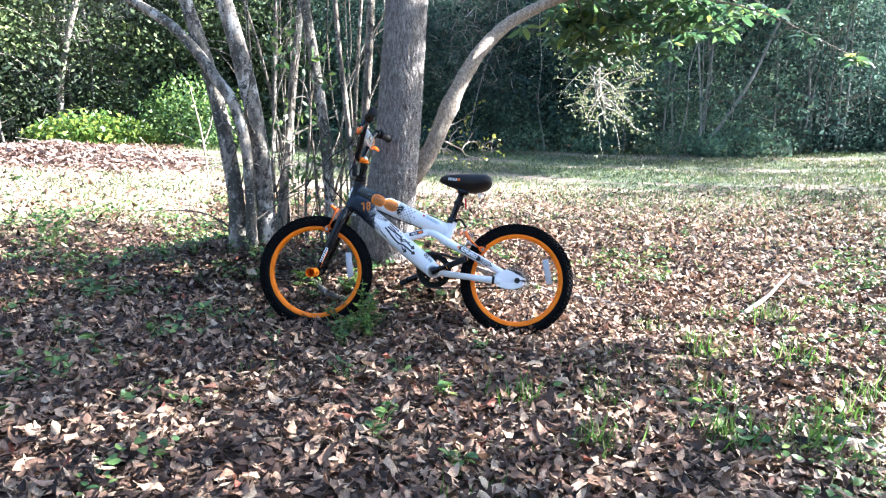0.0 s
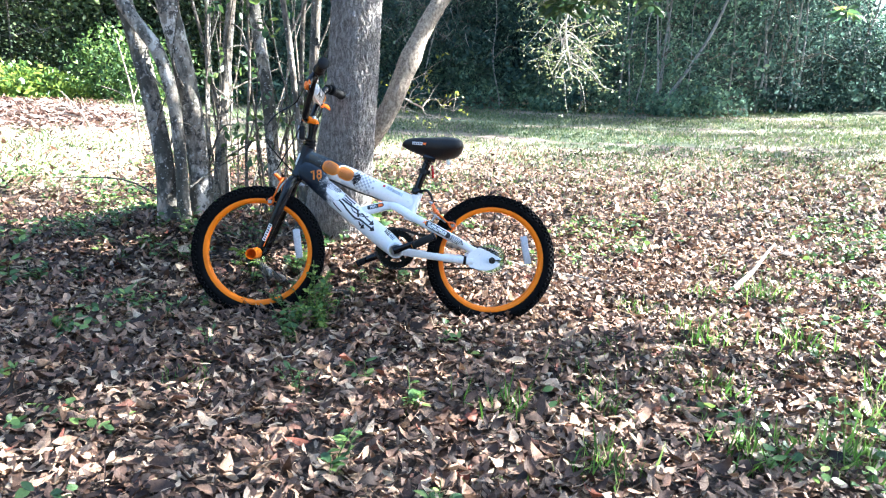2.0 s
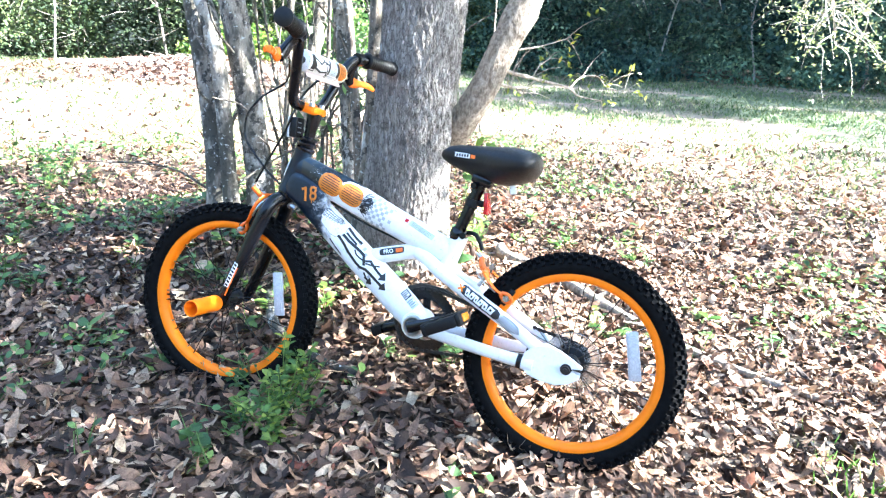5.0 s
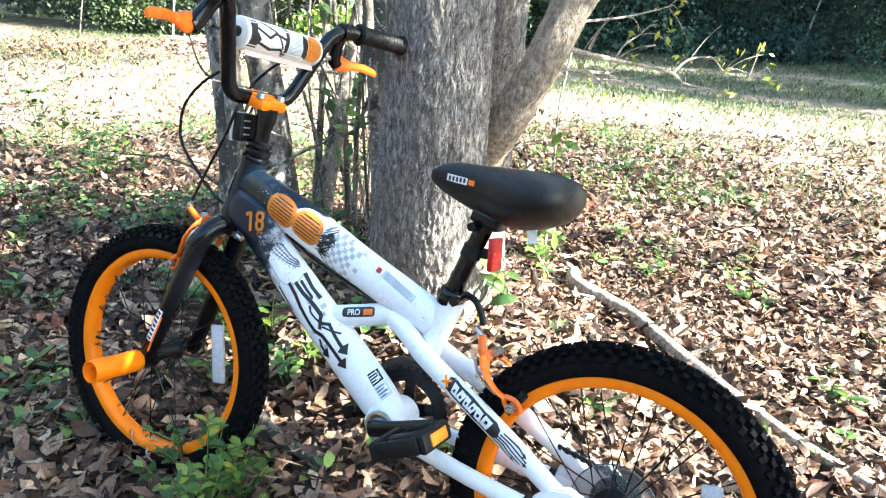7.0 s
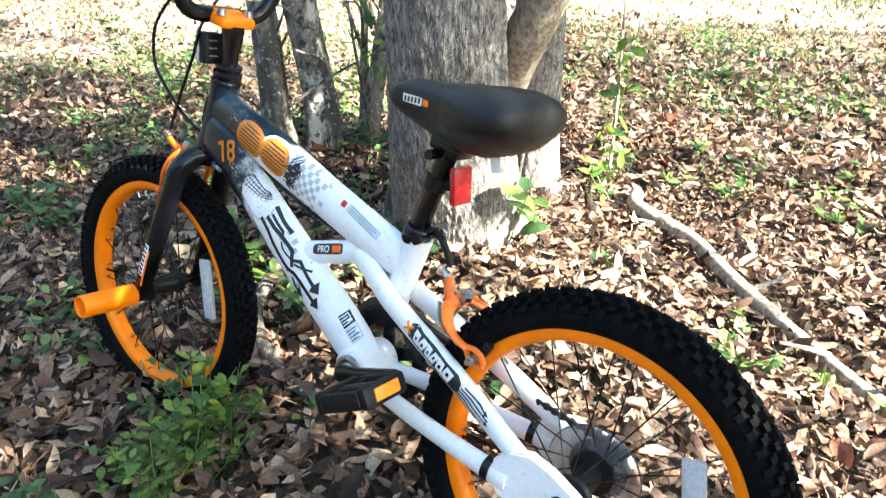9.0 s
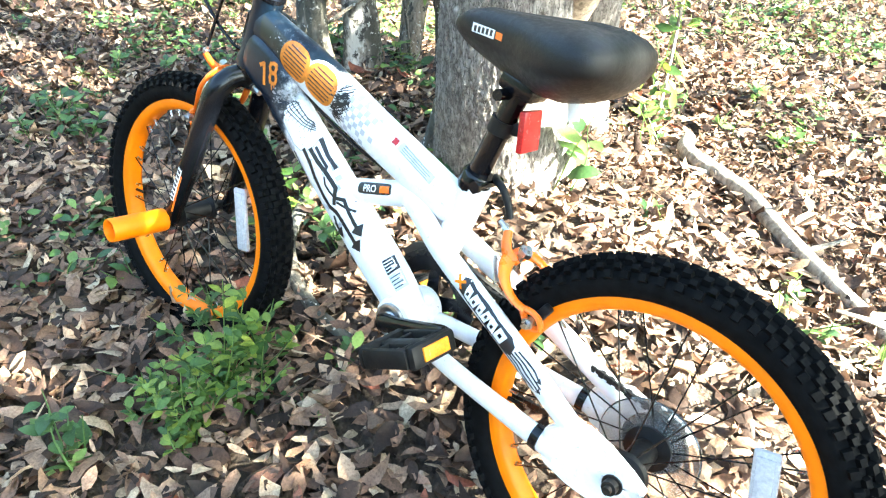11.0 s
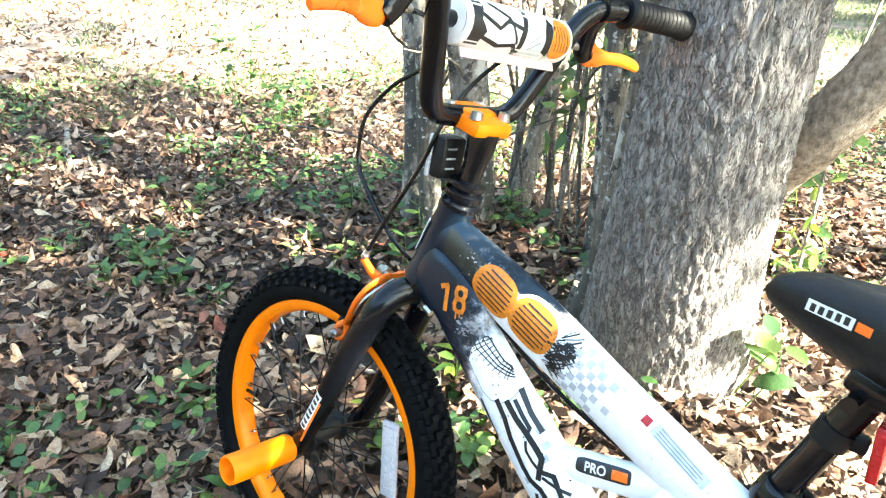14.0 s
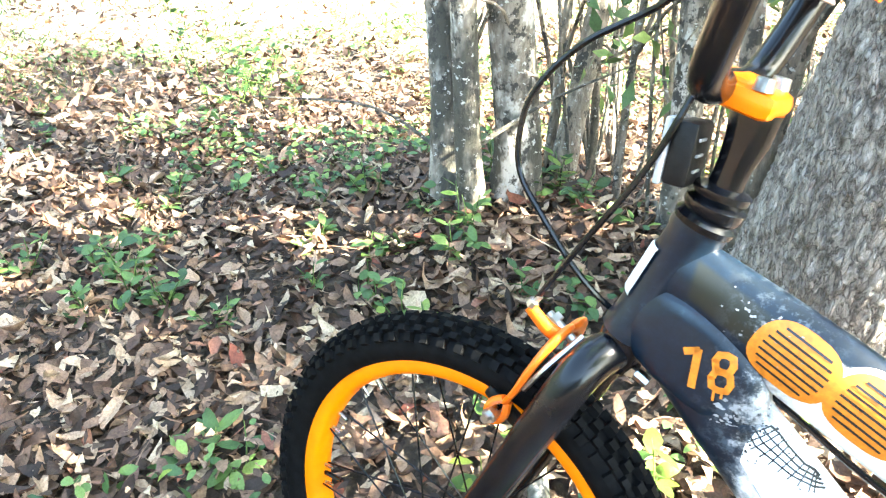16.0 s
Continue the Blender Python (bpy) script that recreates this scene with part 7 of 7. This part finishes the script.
tagged(new("dry_grass", bulk_mesh("dry_grass", v, f, M["grass"])), "thin olive grass on open sandy ground", "grass", kind="stuff")

# ---- fallen leaves ----


def litter(n, x, y, size, lift, fine=True):
    ln = size * np.clip(rng.normal(1.0, 0.28, n), 0.45, 1.7)
    wd = ln * rng.uniform(0.3, 0.52, n)
    tilt = rng.normal(0, 0.32, n)
    a = rng.uniform(0, math.tau, n)
    fwd = np.stack([np.cos(a), np.sin(a), tilt], 1)
    up = np.stack([rng.normal(0, 0.32, n), rng.normal(0, 0.32, n), np.where(rng.random(n) < 0.5, 1.0, -1.0)], 1)
    curl = rng.normal(0, 0.48, n)
    fold = rng.normal(0.15, 0.38, n)
    z = ground_z(x, y) + lift + np.abs(tilt) * ln * 0.28
    return leaves(np.stack([x, y, z], 1), fwd, up, ln, wd, curl, fold, fine, rng.normal(0, 0.5, n), 0.095)


def scatter(n, cx, cy, rx, ry):
    return cx + rng.uniform(-rx, rx, n), cy + rng.uniform(-ry, ry, n)


def close_by(x, y, soft):
    """True inside the thick patch of litter, with a ragged rim."""
    return np.abs((x + 1.6 * K) / 2.35) ** 3 + np.abs((y - 2.4 * K) / 1.95) ** 3 + rng.normal(0, soft, len(x)) < 1.0


near, far = [], []
x, y = scatter(54000, -1.6 * K, 2.4 * K, 2.5, 2.1)
inside = close_by(x, y, 0.12)
x, y = x[inside], y[inside]
near.append(litter(len(x), x, y, 0.044, rng.uniform(0.0, 0.036, len(x))))
x, y = scatter(30000, -1.6 * K, 2.4 * K, 2.4, 2.0)
far.append(litter(len(x), x, y, 0.024, rng.uniform(0.012, 0.045, len(x)), False))
n = 195000
a = np.where(rng.random(n) < 0.7, radians(15) + radians(215) * rng.uniform(0, 1, n), rng.uniform(0, math.tau, n))
r = 8.8 * rng.uniform(0, 1, n) ** 0.62
x, y = -1.5 + r * np.cos(a), 3.0 + r * np.sin(a)
keep = ((-0.49 * x + 0.87 * y) < 6.3 + rng.normal(0, 0.9, n)) & ~close_by(x, y, 0.12)
x, y = x[keep], y[keep]
b = np.degrees(np.arctan2(y, x)) % 360
keep = ~((b > 138) & (np.hypot(x, y) + rng.normal(0, 0.45, len(x)) > 5.35) & (rng.random(len(x)) < 0.72))
x, y = x[keep], y[keep]
far.append(litter(len(x), x, y, 0.052, rng.uniform(0.0, 0.034, len(x)), False))
n = 5000
a, r = np.radians(rng.uniform(140, 178, n)), rng.normal(10.3, 1.1, n)
x, y = r * np.cos(a), r * np.sin(a)
far.append(litter(n, x, y, 0.07, rng.uniform(0.0, 0.04, n), False))


def join(sets):
    off = np.cumsum([0] + [len(t[0]) for t in sets[:-1]])
    return np.concatenate([t[0] for t in sets]), np.concatenate([t[1] + o for t, o in zip(sets, off)])


v, f = join(far)
tagged(new("leaf_litter", bulk_mesh("leaf_litter", v, f, M["dead_leaf"])), "brown dead leaves scattered out towards the field", "leaf litter", kind="stuff")
v, f = join(near)
layer = tagged(new("leaf_litter", bulk_mesh("leaf_litter", v, f, M["dead_leaf"])), "thick layer of curled brown dead leaves on soil", "leaf litter", kind="stuff")
# bits of twig and dry grass among the leaves
n = 2600
x, y = scatter(n, -1.7 * K, 2.6 * K, 2.6, 2.2)
a = rng.uniform(0, math.tau, n)
ln = rng.uniform(0.03, 0.16, n) * rng.uniform(0.4, 1, n)
v, f = leaves(np.stack([x, y, ground_z(x, y) + rng.uniform(0.02, 0.045, n)], 1), np.stack([np.cos(a), np.sin(a), rng.normal(0, 0.12, n)], 1), unit(n, 1.5), ln, rng.uniform(0.002, 0.005, n), rng.normal(0, 0.15, n), np.full(n, 0.8))
tagged(new("twig_litter", bulk_mesh("twig_litter", v, f, M["dead_leaf"])), "small broken twigs and dry stalks among leaves", "twigs", kind="stuff")
shapes = []
for k in range(12):
    v, f = leaves(np.zeros((1, 3)), np.array([[1.0, 0, rng.normal(0, 0.2)]]), np.array([[0, rng.normal(0, 0.3), 1.0]]), np.array([0.056 * rng.uniform(0.8, 1.2)]), np.array([0.029 * rng.uniform(0.8, 1.2)]), rng.normal(0.1, 0.3, 1), rng.normal(0.25, 0.25, 1))
    shapes.append(bulk_mesh("fallen_leaf", v, f, M["dead_leaf_single"]))
for k in range(300):
    x, y = rng.uniform(-2.9, -0.9) * K, rng.uniform(1.9, 3.0) * K
    ob = new("fallen_leaf", shapes[k % 12])
    ob.parent = layer
    ob.location = (x, y, float(ground_z(x, y)) + 0.026)
    ob.rotation_euler = (rng.normal(0, 0.3), rng.normal(0, 0.3), rng.uniform(0, math.tau))
